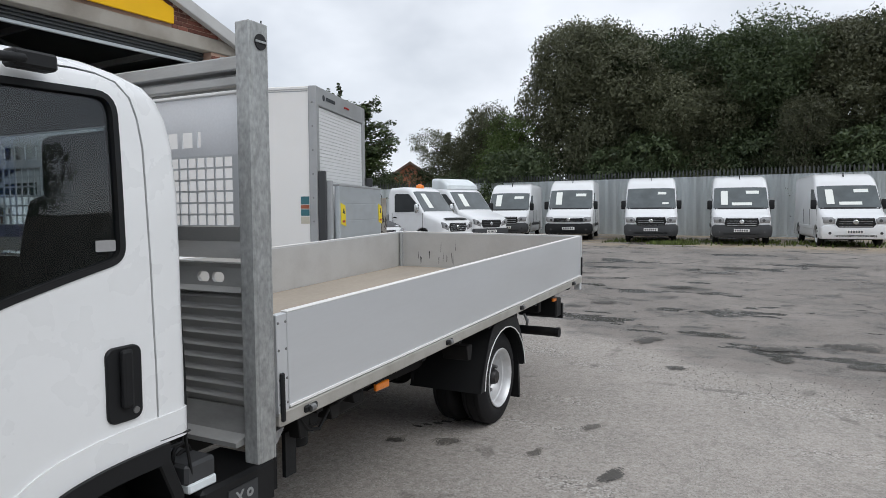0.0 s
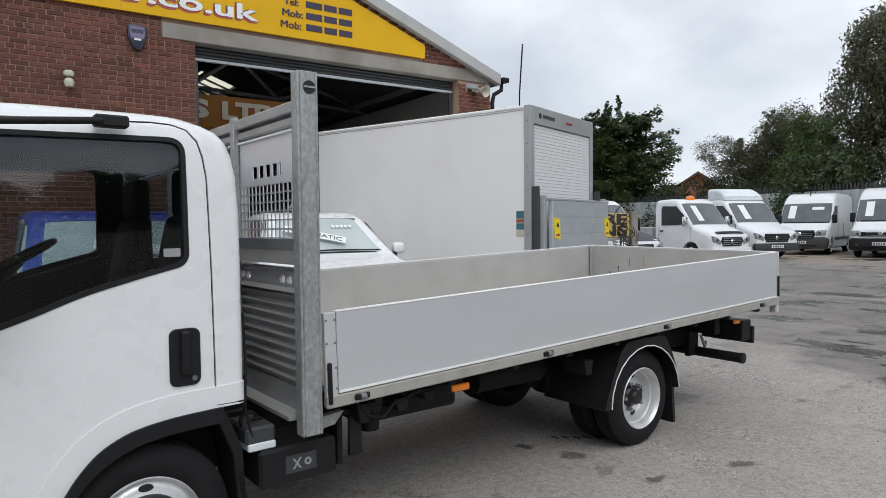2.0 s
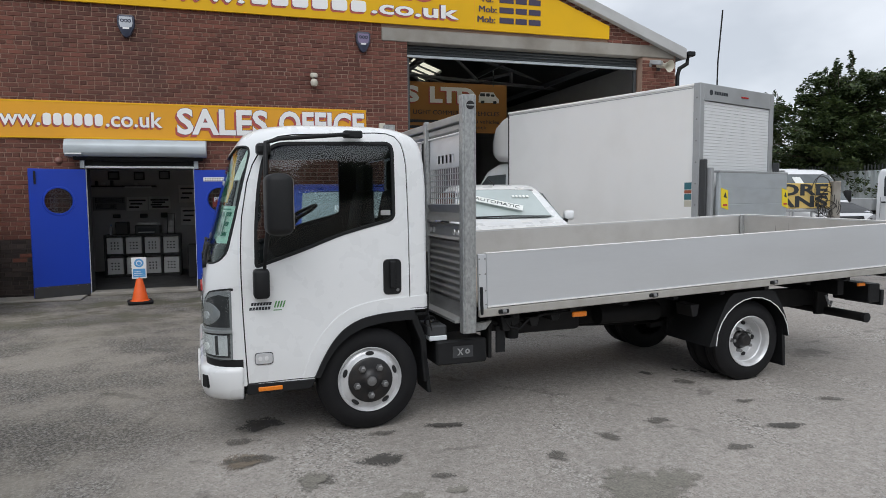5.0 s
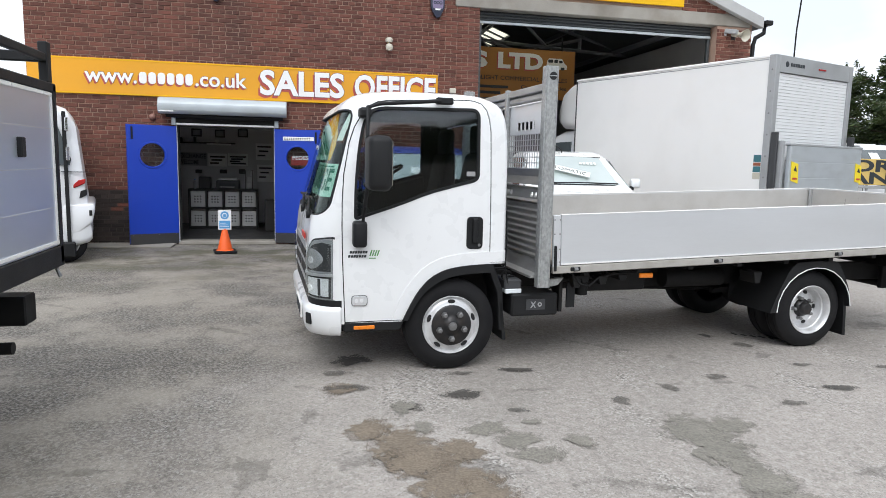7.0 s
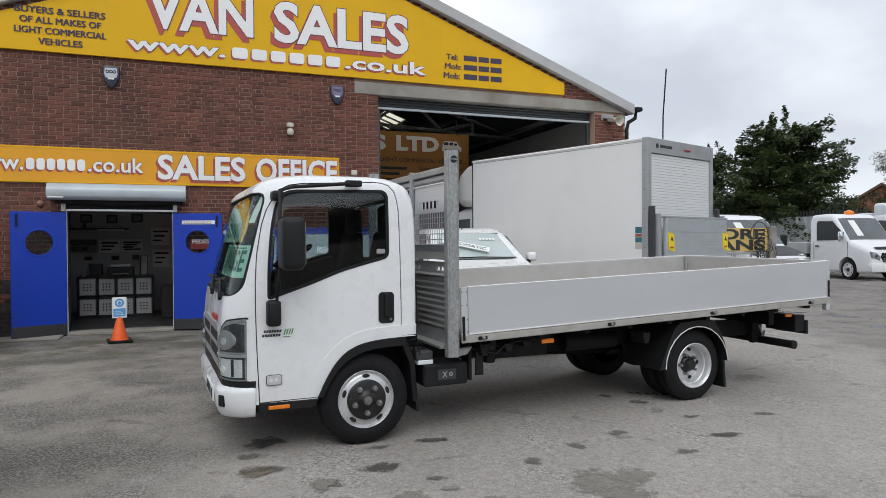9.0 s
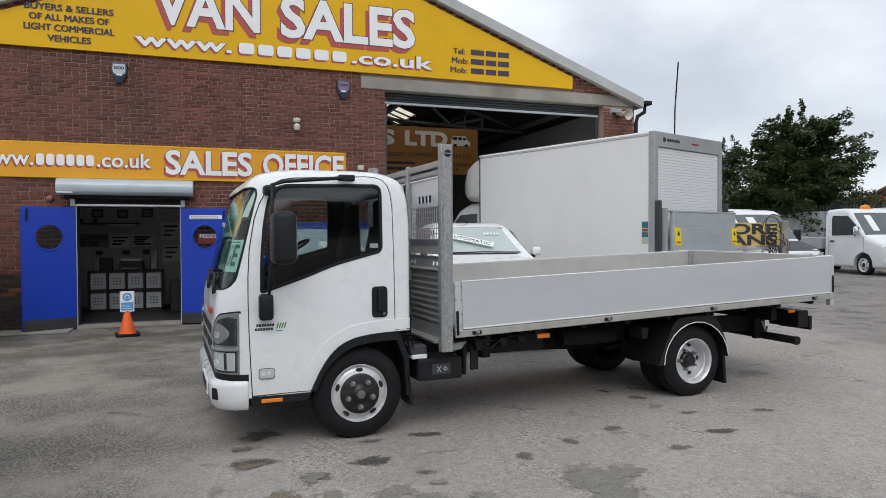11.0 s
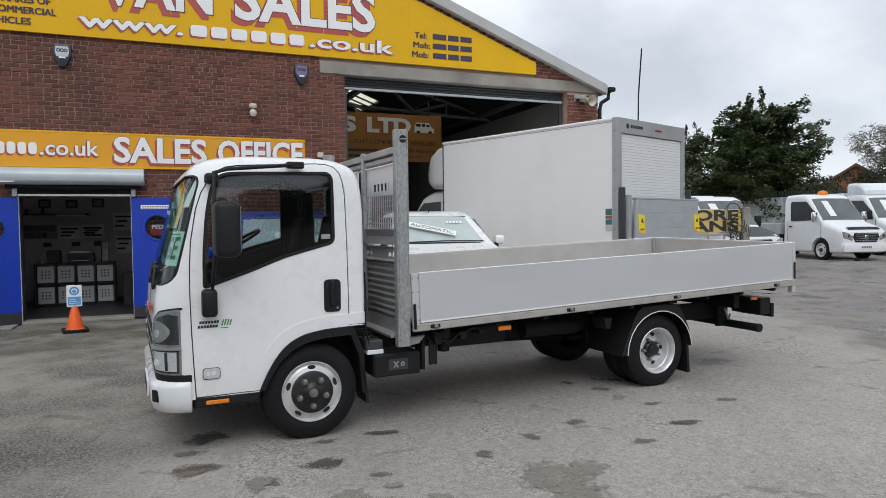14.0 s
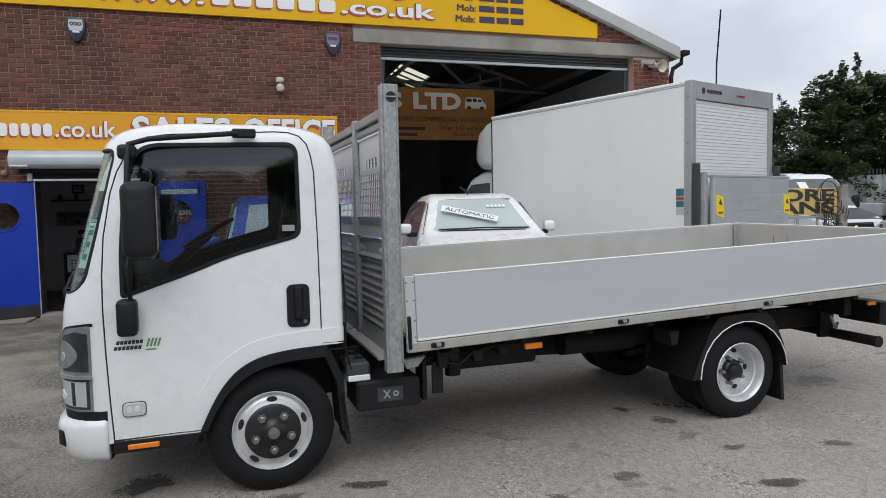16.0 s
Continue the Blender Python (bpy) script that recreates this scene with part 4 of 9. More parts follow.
d1, w1 = leaf(DOOR_L, (FX + 0.36, -4.06), -1, "door_1", "blue door leaf with a round window, folded open")
d2, w2 = leaf(DOOR_R, (FX + 0.25, -0.76), 1, "door_2", "blue door leaf with a round window and a red sticker, folded open")
part("sign_panel", cbox(0.3, w2 - 0.16, 0.006, 0.010, 1.45, 1.62), REDINK, d2, "red notice behind the round pane")
letters("lettering", "PEDES", 0.10, SIGNWHITE, d2, Matrix.Translation((0.33, 0.003, 1.555)) @ Matrix.Rotation(math.pi / 2, 4, "X"), 0.001, 0.002, width=0.30)
part("vent_strip", cbox(0.16, w2 - 0.12, -0.03, -0.023, 1.90, 1.97, 0.003), SIGNWHITE, d2, "white perforated vent strip")
for k in range(12):
    for j in range(2):
        part("vent_hole", cbox(0.19 + k * (w2 - 0.36) / 12, 0.21 + k * (w2 - 0.36) / 12, -0.033, -0.029, 1.91 + 0.027 * j, 1.925 + 0.027 * j), INK, d2)

# signs on the gable
big = thing("gable_sign", "large yellow gable sign with white and red van sales lettering", "sign")
SX = FX + 0.06
part("board", cprism([(-5.62, 4.86), (6.56, 4.86), (6.56, 5.12), (RIDGE_Y, 5.12 + PITCH * (6.56 - RIDGE_Y)), (-5.62, 5.12 + PITCH * (6.56 - RIDGE_Y) - PITCH * (RIDGE_Y + 5.62))], "x", FX + 0.01, SX, 0.004), YELLOW, big)
for y in (-3.6, -1.2, 1.2, 3.6):
    part("board_joint", cbox(SX, SX + 0.002, y, y + 0.006, 4.87, 5.12 + PITCH * (5.9 - abs(y - RIDGE_Y)) - 0.05), ORANGEBOARD, big)


def sign_text(parent, x, txt, y, z, w, size, bold, shadow=0.0):
    if shadow:
        letters("letter_shadow", txt, size, SIGNRED, parent, facing_x(y - shadow * 0.75, z - shadow, x + 0.004), 0.003, bold * 1.1, width=w)
        letters("letter_shadow", txt, size, LETTEREDGE, parent, facing_x(y - shadow * 0.16, z, x + 0.007), 0.003, bold + shadow * 0.16, width=w + shadow * 0.32)
    elif bold:
        letters("lettering", txt, size, SIGNBLUE, parent, facing_x(y + 0.010, z, x + 0.0085), 0.003, 0.0, width=w)
        bold = 0.0
    return letters("lettering", txt, size, SIGNWHITE if shadow else SIGNBLUE, parent, facing_x(y, z, x + 0.010), 0.003, bold, width=w)


def name_bars(parent, x, y0, y1, z, h, count, shadow):
    """Plain upright shapes in place of a trading name."""
    step = (y1 - y0) / count
    for k in range(count):
        a, c = y0 + k * step + step * 0.10, y0 + (k + 1) * step - step * 0.10
        for mt, dx, dy, dz in ((SIGNRED, 0.003, -shadow * 0.75, -shadow), (LETTEREDGE, 0.005, -shadow * 0.2, -shadow * 0.2), (SIGNWHITE, 0.008, 0, 0)):
            part("name_shape", cprism(round_rect(a + dy, c + dy, z + dz, z + h + dz, h * 0.25, 3), "x", x, x + dx), mt, parent)


sign_text(big, SX, "VAN", -2.0, 5.47, 1.84, 1.04, 0.030, 0.10)
sign_text(big, SX, "SALES", 0.22, 5.44, 2.68, 1.04, 0.030, 0.10)
sign_text(big, SX, "www.", -2.32, 5.03, 1.66, 0.34, 0.008, 0.035)
name_bars(big, SX, -0.58, 1.52, 5.03, 0.20, 6, 0.035)
sign_text(big, SX, ".co.uk", 1.58, 5.03, 1.70, 0.34, 0.008, 0.035)
for txt, y, z, w in (("BUYERS & SELLERS", -4.02, 5.50, 1.36), ("OF ALL MAKES OF", -3.95, 5.33, 1.22), ("LIGHT COMMERCIAL", -4.03, 5.155, 1.38), ("VEHICLES", -3.68, 4.975, 0.66)):
    sign_text(big, SX, txt, y, z, w, 0.155, 0.003)
for k, txt in enumerate(("Tel:", "Mob:", "Mob:")):
    z = 5.40 - 0.195 * k
    sign_text(big, SX, txt, 3.72 - 0.03 * k, z, 0.26 if k == 0 else 0.36, 0.17, 0.003)
    for j, (a, c) in enumerate(((4.12, 4.42), (4.46, 4.70), (4.74, 5.00))):
        part("number_bar", cbox(SX, SX + 0.008, a, c, z + 0.005, z + 0.115, 0.002), SIGNBLUE, big)

off = thing("office_sign", "long orange-yellow sign board lettered sales office", "sign")
OX = FX + 0.035
part("board", cbox(FX + 0.004, OX, -5.66, 1.46, 2.635, 3.255, 0.006), ORANGEBOARD, off)
for z in (2.645, 3.225):
    part("border", cbox(OX, OX + 0.004, -5.65, 1.45, z, z + 0.018), YELLOW, off)
sign_text(off, OX, "www.", -4.76, 2.85, 0.84, 0.36, 0.006, 0.03)
name_bars(off, OX, -3.90, -2.98, 2.85, 0.20, 6, 0.03)
sign_text(off, OX, ".co.uk", -2.95, 2.85, 0.88, 0.36, 0.006, 0.03)
sign_text(off, OX, "SALES", -1.84, 2.76, 1.52, 0.60, 0.018, 0.045)
sign_text(off, OX, "OFFICE", -0.13, 2.76, 1.55, 0.60, 0.018, 0.045)

# fixings on the wall
BELLBLUE = mat("alarm_box_blue", (0.030, 0.036, 0.062), 0.4, var=0.05)


def alarm(y, z, top):
    t = thing("alarm_box", "shield-shaped blue alarm sounder box on the brick wall", "alarm box", pose(FX, y, z), "alarm boxes")
    shape = [(-0.135, 0.15), (-0.10, 0.185), (0.10, 0.185), (0.135, 0.15), (0.13, 0.0), (0.06, -0.15), (0.02, -0.185), (-0.02, -0.185), (-0.06, -0.15), (-0.13, 0.0)]
    part("case", cprism(shape, "x", 0.0, 0.085, 0.012, 2), BELLBLUE, t, smooth=40)
    part("front_panel", cprism([(-0.085, -0.02), (-0.105, 0.05), (-0.095, 0.15), (0.095, 0.15), (0.105, 0.05), (0.085, -0.02)], "x", 0.085, 0.092), top, t)
    for y2 in (-0.055, 0.0, 0.055):
        part("emblem_ring", lathe(bmesh.new(), [(0.092, 0.014), (0.097, 0.018), (0.097, 0.028), (0.092, 0.030)], 14, "x", (0, y2, 0.085)), BELLBLUE, t)
    part("print_bar", cbox(0.085, 0.09, -0.05, 0.05, -0.05, -0.02), SIGNWHITE, t)
    return t


alarm(-2.575, 4.51, mat("silver_alarm_front", (0.48, 0.50, 0.53), 0.35, metal=0.3))
alarm(1.42, 4.49, mat("faded_alarm_front", (0.20, 0.16, 0.26), 0.5))
pir = thing("security_lamp", "cream outdoor sensor lamp on the brick wall", "lamp", pose(FX, 0.505, 3.77))
part("head", lathe(bmesh.new(), [(0, 0.0001), (0.0, 0.06), (0.05, 0.075), (0.08, 0.05), (0.085, 0.0001)], 16, "z", (0.09, 0, 0.03)), CREAM, pir, smooth=60)
part("globe", lathe(bmesh.new(), [(-0.07, 0.0001), (-0.06, 0.05), (0.0, 0.07), (0.05, 0.055), (0.07, 0.0001)], 16, "z", (0.10, 0, -0.06)), CREAM, pir, smooth=60)
part("bracket", cbox(0, 0.06, -0.02, 0.02, -0.03, 0.06, 0.005), CREAM, pir)
lamp2 = thing("junction_box", "small cream junction box on the brick wall", "junction box", pose(FX, 1.755, 2.97))
part("case", cbox(0, 0.07, -0.06, 0.06, -0.05, 0.05, 0.012), CREAM, lamp2)
bell = thing("door_bell", "round cream and red bell beside the office door", "bell", pose(FX, -3.69, 2.28))
part("gong", lathe(bmesh.new(), [(0, 0.06), (0.035, 0.055), (0.06, 0.02), (0.062, 0.0001)], 18, "x"), mat("faded_red_bell", (0.26, 0.13, 0.10), 0.5), bell, smooth=50)
horn = thing("horn_speaker", "cream horn loudspeaker on the corner brick pier", "loudspeaker", pose(FX + 0.05, 7.76, 4.40, 0, 14, 12))
part("flare", lathe(bmesh.new(), [(0.08, 0.03), (0.16, 0.045), (0.24, 0.075), (0.31, 0.115), (0.325, 0.125), (0.315, 0.112), (0.24, 0.06), (0.16, 0.025)], 20, "x"), CREAM, horn, smooth=60)
part("driver", lathe(bmesh.new(), [(-0.02, 0.0001), (-0.02, 0.06), (0.10, 0.06), (0.12, 0.03)], 16, "x"), CREAM, horn, smooth=50)
part("bracket", cbox(-0.04, 0.06, -0.015, 0.015, -0.12, -0.05, 0.004), KICK, horn)
cctv = thing("wall_camera", "small grey box camera under the eaves", "camera housing", pose(FX + 0.02, 7.60, 4.45, 0, 12, 30))
part("housing", cbox(-0.02, 0.24, -0.05, 0.05, -0.04, 0.05, 0.012), FRAMEGREY, cctv)
part("bracket", cbox(-0.05, 0.02, -0.02, 0.02, -0.09, -0.03, 0.004), FRAMEGREY, cctv)

# safety cone with a notice
cone = thing("safety_cone", "orange traffic cone carrying a blue and white notice", "cone", pose(-6.75, -2.38, 0.01, 0, 0, 10) @ Matrix.Scale(0.90, 4))
part("base", cbox(-0.2, 0.2, -0.2, 0.2, 0.0, 0.045, 0.015, seg=2), RUBBER, cone)
part("body", lathe(bmesh.new(), [(0.045, 0.160), (0.055, 0.135), (0.46, 0.042), (0.475, 0.035), (0.475, 0.0001)], 24, "z"), CONE, cone, smooth=50)
nb = part("notice_board", cbox(0.034, 0.044, -0.118, 0.118, 0.43, 0.80, 0.004), SIGNWHITE, cone, "blue and white notice board")
part("notice_print", cbox(0.044, 0.047, -0.098, 0.098, 0.455, 0.60), SIGNPAPER, nb)
part("pictogram", lathe(bmesh.new(), [(0.044, 0.075), (0.047, 0.075), (0.047, 0.045), (0.044, 0.045)], 20, "x", (0, 0, 0.70)), SIGNPAPER, nb)
part("pictogram", lathe(bmesh.new(), [(0.044, 0.032), (0.047, 0.032), (0.047, 0.0001)], 12, "x", (0, 0, 0.695)), SIGNPAPER, nb)
for k in range(3):
    part("print_bar", cbox(0.047, 0.049, -0.08, 0.08 - 0.03 * k, 0.485 + 0.032 * k, 0.492 + 0.032 * k), SIGNWHITE, nb)


# ---- wheels ----
def tyre(bm_at, r, w, seat):
    """Tyre profile about x, outer face at x = 0."""
    return lathe(bmesh.new(), [(-0.02, seat - 0.01), (-0.004, seat + 0.015), (0.0, seat + 0.05), (-0.006, r - 0.06), (-0.022, r - 0.022), (-0.038, r - 0.004), (-0.055, r), (-0.062, r), (-0.064, r - 0.008), (-0.072, r - 0.008), (-0.074, r),
                               (-w / 2 - 0.012, r + 0.001), (-w / 2 - 0.010, r - 0.008), (-w / 2 + 0.010, r - 0.008), (-w / 2 + 0.012, r + 0.001), (-w + 0.074, r), (-w + 0.072, r - 0.008), (-w + 0.064, r - 0.008), (-w + 0.062, r),
                               (-w + 0.038, r - 0.004), (-w + 0.022, r - 0.022), (-w + 0.006, r - 0.06), (-w, seat + 0.05), (-w + 0.02, seat - 0.01)], 56, "x", bm_at)


def nut(at, r=0.017, h=0.03):
    b = bmesh.new()
    lathe(b, [(0, r * 1.25), (0.008, r * 1.25), (0.008, r), (h, r * 0.95), (h + 0.004, r * 0.6), (h + 0.004, 0.0001)], 6, "x", at)
    return b


def oval(at, a, ry, rz, ang, x):
    """A dark oval hole on a wheel disc."""
    c, s = math.cos(ang), math.sin(ang)
    pts = []
    for k in range(14):
        u, w = ry * math.cos(2 * math.pi * k / 14), rz * math.sin(2 * math.pi * k / 14)
        pts.append((at[0] + (a + w) * c - u * s, at[1] + (a + w) * s + u * c))
    return cprism(pts, "x", x - 0.008, x + 0.003)


def front_wheel(parent, x, y, z, flip=1):
    w = thing("wheel", "", "")
    w.parent = parent
    w.matrix_basis = pose(x, y, z) @ Matrix.Diagonal((flip, 1, 1, 1))
    t = part("tyre", tyre((0, 0, 0), 0.360, 0.205, 0.222), RUBBER, w, smooth=35)
    part("rim", lathe(bmesh.new(), [(-0.03, 0.216), (-0.004, 0.228), (0.002, 0.224), (-0.006, 0.216), (-0.022, 0.209), (-0.024, 0.205), (-0.012, 0.196), (-0.006, 0.180), (-0.003, 0.162), (0.002, 0.155), (0.002, 0.0001)], 56, "x"), RIM, w, smooth=40)
    part("hub_cover", lathe(bmesh.new(), [(0.002, 0.158), (0.016, 0.156), (0.022, 0.146), (0.020, 0.085), (0.030, 0.060), (0.042, 0.050), (0.046, 0.034), (0.046, 0.0001)], 40, "x"), HUBBLACK, w, smooth=40)
    part("hub_cap", lathe(bmesh.new(), [(0.044, 0.036), (0.054, 0.031), (0.058, 0.0001)], 20, "x"), STEEL, w, smooth=40)
    for k in range(5):
        a = radians(90 + 72 * k + 36)
        part("wheel_nut", nut((0.018, 0.104 * math.cos(a), 0.104 * math.sin(a)), 0.021, 0.032), STEEL, w)
        a2 = radians(90 + 72 * k)
        part("vent_hole", oval((0, 0), 0.184, 0.030, 0.0145, a2, -0.005), SEAM, w)
    part("brake_drum", lathe(bmesh.new(), [(-0.2, 0.0001), (-0.2, 0.19), (-0.06, 0.2), (-0.06, 0.0001)], 24, "x"), CHASSIS, w)
    return w


def rear_wheel(parent, x, y, z, flip=1):
    w = thing("wheel", "", "")
    w.parent = parent
    w.matrix_basis = pose(x, y, z) @ Matrix.Diagonal((flip, 1, 1, 1))
    part("tyre", tyre((0, 0, 0), 0.352, 0.20, 0.218), RUBBER, w, smooth=35)
    part("tyre", tyre((-0.235, 0, 0), 0.352, 0.20, 0.218), RUBBER, w, smooth=35)
    part("rim", lathe(bmesh.new(), [(-0.02, 0.212), (-0.002, 0.224), (0.003, 0.218), (-0.010, 0.206), (-0.020, 0.200), (-0.055, 0.192), (-0.062, 0.182), (-0.115, 0.172), (-0.128, 0.160), (-0.118, 0.125), (-0.108, 0.10), (-0.108, 0.0001)], 56, "x"), RIM, w, smooth=40)
    part("hub", lathe(bmesh.new(), [(-0.108, 0.085), (-0.09, 0.080), (-0.075, 0.060), (-0.045, 0.056), (-0.03, 0.045), (-0.028, 0.0001)], 24, "x"), HUBBLACK, w, smooth=40)
    for k in range(5):
        a = radians(90 + 72 * k + 20)
        part("wheel_nut", nut((-0.108, 0.098 * math.cos(a), 0.098 * math.sin(a)), 0.016, 0.045), STEEL, w)
        part("vent_hole", oval((0, 0), 0.146, 0.022, 0.016, radians(90 + 72 * k - 16), -0.117), SEAM, w)
    return w


# ---- the dropside truck ----
truck = thing("dropside_truck", "white cab dropside truck with aluminium bed and galvanised headboard posts", "truck", pose(0, 0, 0, 0, 0, 3.2))
CXN, CXF = 0.015, -1.855
CMID = (CXN + CXF) / 2
CAB = [  # height, inset from the side, front, rear, front corner radius, rear corner radius
    (0.405, 0.010, -1.070, 0.400, 0.20, 0.04), (0.60, 0.000, -1.085, 0.402, 0.20, 0.04), (0.85, 0.000, -1.090, 0.404, 0.20, 0.04), (1.02, 0.000, -1.085, 0.405, 0.21, 0.04),
    (1.12, 0.000, -1.076, 0.405, 0.22, 0.04), (1.19, 0.002, -1.064, 0.405, 0.23, 0.04), (1.30, 0.004, -1.038, 0.405, 0.24, 0.04), (1.50, 0.007, -0.985, 0.404, 0.25, 0.035), (1.70, 0.011, -0.930, 0.402, 0.25, 0.035),
    (1.85, 0.016, -0.890, 0.396, 0.25, 0.045), (1.94, 0.021, -0.866, 0.384, 0.25, 0.06), (2.00, 0.028, -0.842, 0.368, 0.26, 0.08), (2.045, 0.042, -0.806, 0.342, 0.26, 0.11), (2.080, 0.074, -0.750, 0.304, 0.26, 0.16),
    (2.106, 0.120, -0.670, 0.250, 0.26, 0.17), (2.122, 0.200, -0.570, 0.160, 0.24, 0.16), (2.130, 0.330, -0.430, 0.040, 0.20, 0.12)]


def cab_shell(d=0.0):
    rings = []
    for z, inset, yf, yr, rf, rr in CAB:
        dz = -d * smoothstep(1.9, 2.1, z)
        pts = round_rect(CXF + inset + d, CXN - inset - d, yf + d, yr - d, 0.1, 7, (max(rr - d, 0.01), max(rr - d, 0.01), max(rf - d, 0.02), max(rf - d, 0.02)))
        rings.append([(x, y, z + dz) for x, y in pts])
    return loft(bmesh.new(), rings)


def fillet(corners, seg=5):
    """A polygon of (a, b, r) corners, each rounded over a length r of both its sides."""
    out = []
    for i, (a, b, r) in enumerate(corners):
        p, q, n = Vector((a, b)), Vector(corners[i - 1][:2]), Vector(corners[(i + 1) % len(corners)][:2])
        u, w = p + (q - p).normalized() * r, p + (n - p).normalized() * r
        for k in range(seg + 1):
            t = k / seg
            out.append(tuple(u * (1 - t) ** 2 + p * 2 * t * (1 - t) + w * t * t))
    return out


def bend(pts, seg=4):
    """A smooth open curve through points."""
    v = [Vector(p) for p in pts]
    v = [v[0] * 2 - v[1]] + v + [v[-1] * 2 - v[-2]]
    out = []
    for i in range(1, len(v) - 2):
        for k in range(seg):
            t = k / seg
            out.append(tuple(0.5 * (2 * v[i] + (v[i + 1] - v[i - 1]) * t + (2 * v[i - 1] - 5 * v[i] + 4 * v[i + 1] - v[i + 2]) * t * t + (3 * v[i] - v[i - 1] - 3 * v[i + 1] + v[i + 2]) * t ** 3)))
    return out + [tuple(v[-2])]


WIN = fillet([(-0.765, 1.183, 0.022), (-0.762, 1.42, 0.09), (-0.738, 1.70, 0.09), (-0.700, 1.885, 0.05), (-0.648, 1.962, 0.036), (-0.575, 1.982, 0.036), (0.160, 1.998, 0.062), (0.163, 1.478, 0.045), (-0.02, 1.432, 0.06), (-0.22, 1.378, 0.08), (-0.45, 1.288, 0.08)])
ARC = bend([(-0.405, 0.424), (-0.345, 0.55), (-0.282, 0.652), (-0.20, 0.738), (-0.10, 0.792), (0.0, 0.817), (0.12, 0.831), (0.268, 0.838)])
DOOR = [(-0.832, 0.422)] + ARC + [(0.262, 1.45), (0.252, 1.84)] + [(0.238, 1.93), (0.218, 1.995), (0.180, 2.040), (0.125, 2.060), (0.05, 2.064), (-0.51, 2.036), (-0.60, 2.022), (-0.662, 1.992), (-0.712, 1.935), (-0.765, 1.84), (-0.802, 1.727), (-0.842, 1.5), (-0.855, 1.30), (-0.857, 1.12), (-0.852, 0.88), (-0.843, 0.65)]
ARCH = [(-0.42, 0.15)] + ARC + [(0.60, 0.840), (0.60, 0.15)]


def grow(poly, d):
    """A polygon moved outwards by d."""
    area = sum(a[0] * b[1] - b[0] * a[1] for a, b in zip(poly, poly[1:] + poly[:1]))
    sgn, out = (1 if area > 0 else -1), []
    for i, p in enumerate(poly):
        a, c = Vector(poly[i - 1]), Vector(poly[(i + 1) % len(poly)])
        p = Vector(p)
        n1, n2 = (p - a).normalized(), (c - p).normalized()
        n1, n2 = Vector((n1.y, -n1.x)) * sgn, Vector((n2.y, -n2.x)) * sgn
        k = (n1 + n2).normalized()
        out.append(tuple(p + k * d / max(0.4, k.dot(n1))))
    return out


SCR = fillet([(CMID - 0.890, 1.205, 0.10), (CMID + 0.890, 1.205, 0.10), (CMID + 0.856, 1.968, 0.07), (CMID - 0.856, 1.968, 0.07)])
REARWIN = [(CMID - 0.62, 1.45), (CMID + 0.62, 1.45), (CMID + 0.62, 1.94), (CMID - 0.62, 1.94)]



def near(poly):
    return cprism(poly, "x", -0.25, 0.3)


cab = shaped("cab_body", carve(cab_shell(), ("DIFFERENCE", cab_shell(0.035)), ("DIFFERENCE", cprism(WIN, "x", -2.5, 0.5)), ("DIFFERENCE", cprism(SCR, "y", -1.6, -0.70)),
                               ("DIFFERENCE", cprism(REARWIN, "y", 0.1, 0.6)), ("DIFFERENCE", cprism(ARCH, "x", -2.5, 0.5)), ("DIFFERENCE", near(grow(DOOR, 0.008)))), WHITE, truck, "glossy white cab", 30)
door = shaped("cab_door", carve(cab_shell(), ("DIFFERENCE", cab_shell(0.035)), ("INTERSECT", near(DOOR)), ("DIFFERENCE", cprism(WIN, "x", -0.5, 0.5))), WHITE, truck, "white cab door with black pull handle", 30)
shaped("door_seal", carve(cab_shell(0.012), ("DIFFERENCE", cab_shell(0.03)), ("INTERSECT", near(grow(DOOR, 0.02))), ("DIFFERENCE", near(grow(DOOR, -0.02)))), SEAM, cab)


def skin(name, poly, axis, lo, hi, parent, material, out=0.004, deep=0.01, label="", inner=None, smooth=30):
    """A thin plate that follows the cab's surface inside an outline."""
    steps = [("DIFFERENCE", cab_shell(deep)), ("INTERSECT", cprism(poly, axis, lo, hi))]
    if inner:
        steps.append(("DIFFERENCE", cprism(inner, axis, lo - 0.1, hi + 0.1)))
    return shaped(name, carve(cab_shell(-out), *steps), material, parent, label, smooth)


skin("window_seal", grow(WIN, 0.011), "x", -0.25, 0.3, door, BLACK, 0.003, 0.03, inner=grow(WIN, -0.009))
skin("window_pane", grow(WIN, 0.0), "x", -0.25, 0.3, door, GLASS, -0.012, 0.017, "tinted side window")
skin("window_seal", grow(WIN, 0.011), "x", -2.2, -1.6, cab, BLACK, 0.003, 0.03, inner=grow(WIN, -0.009))
skin("window_pane", grow(WIN, 0.0), "x", -2.2, -1.6, cab, GLASS, -0.012, 0.017, "tinted side window")
skin("screen_seal", grow(SCR, 0.004), "y", -1.6, -0.70, cab, BLACK, 0.002, 0.03, inner=grow(SCR, -0.006))
skin("windscreen", SCR, "y", -1.6, -0.70, cab, SCREEN, -0.012, 0.018, "windscreen with cards behind it")
skin("rear_window", REARWIN, "y", 0.2, 0.6, cab, GLASS, -0.012, 0.018, "tinted rear window")
for o in truck.children_recursive:
    if o.name.startswith(("window_pane", "windscreen", "rear_window")):
        o.visible_shadow = False

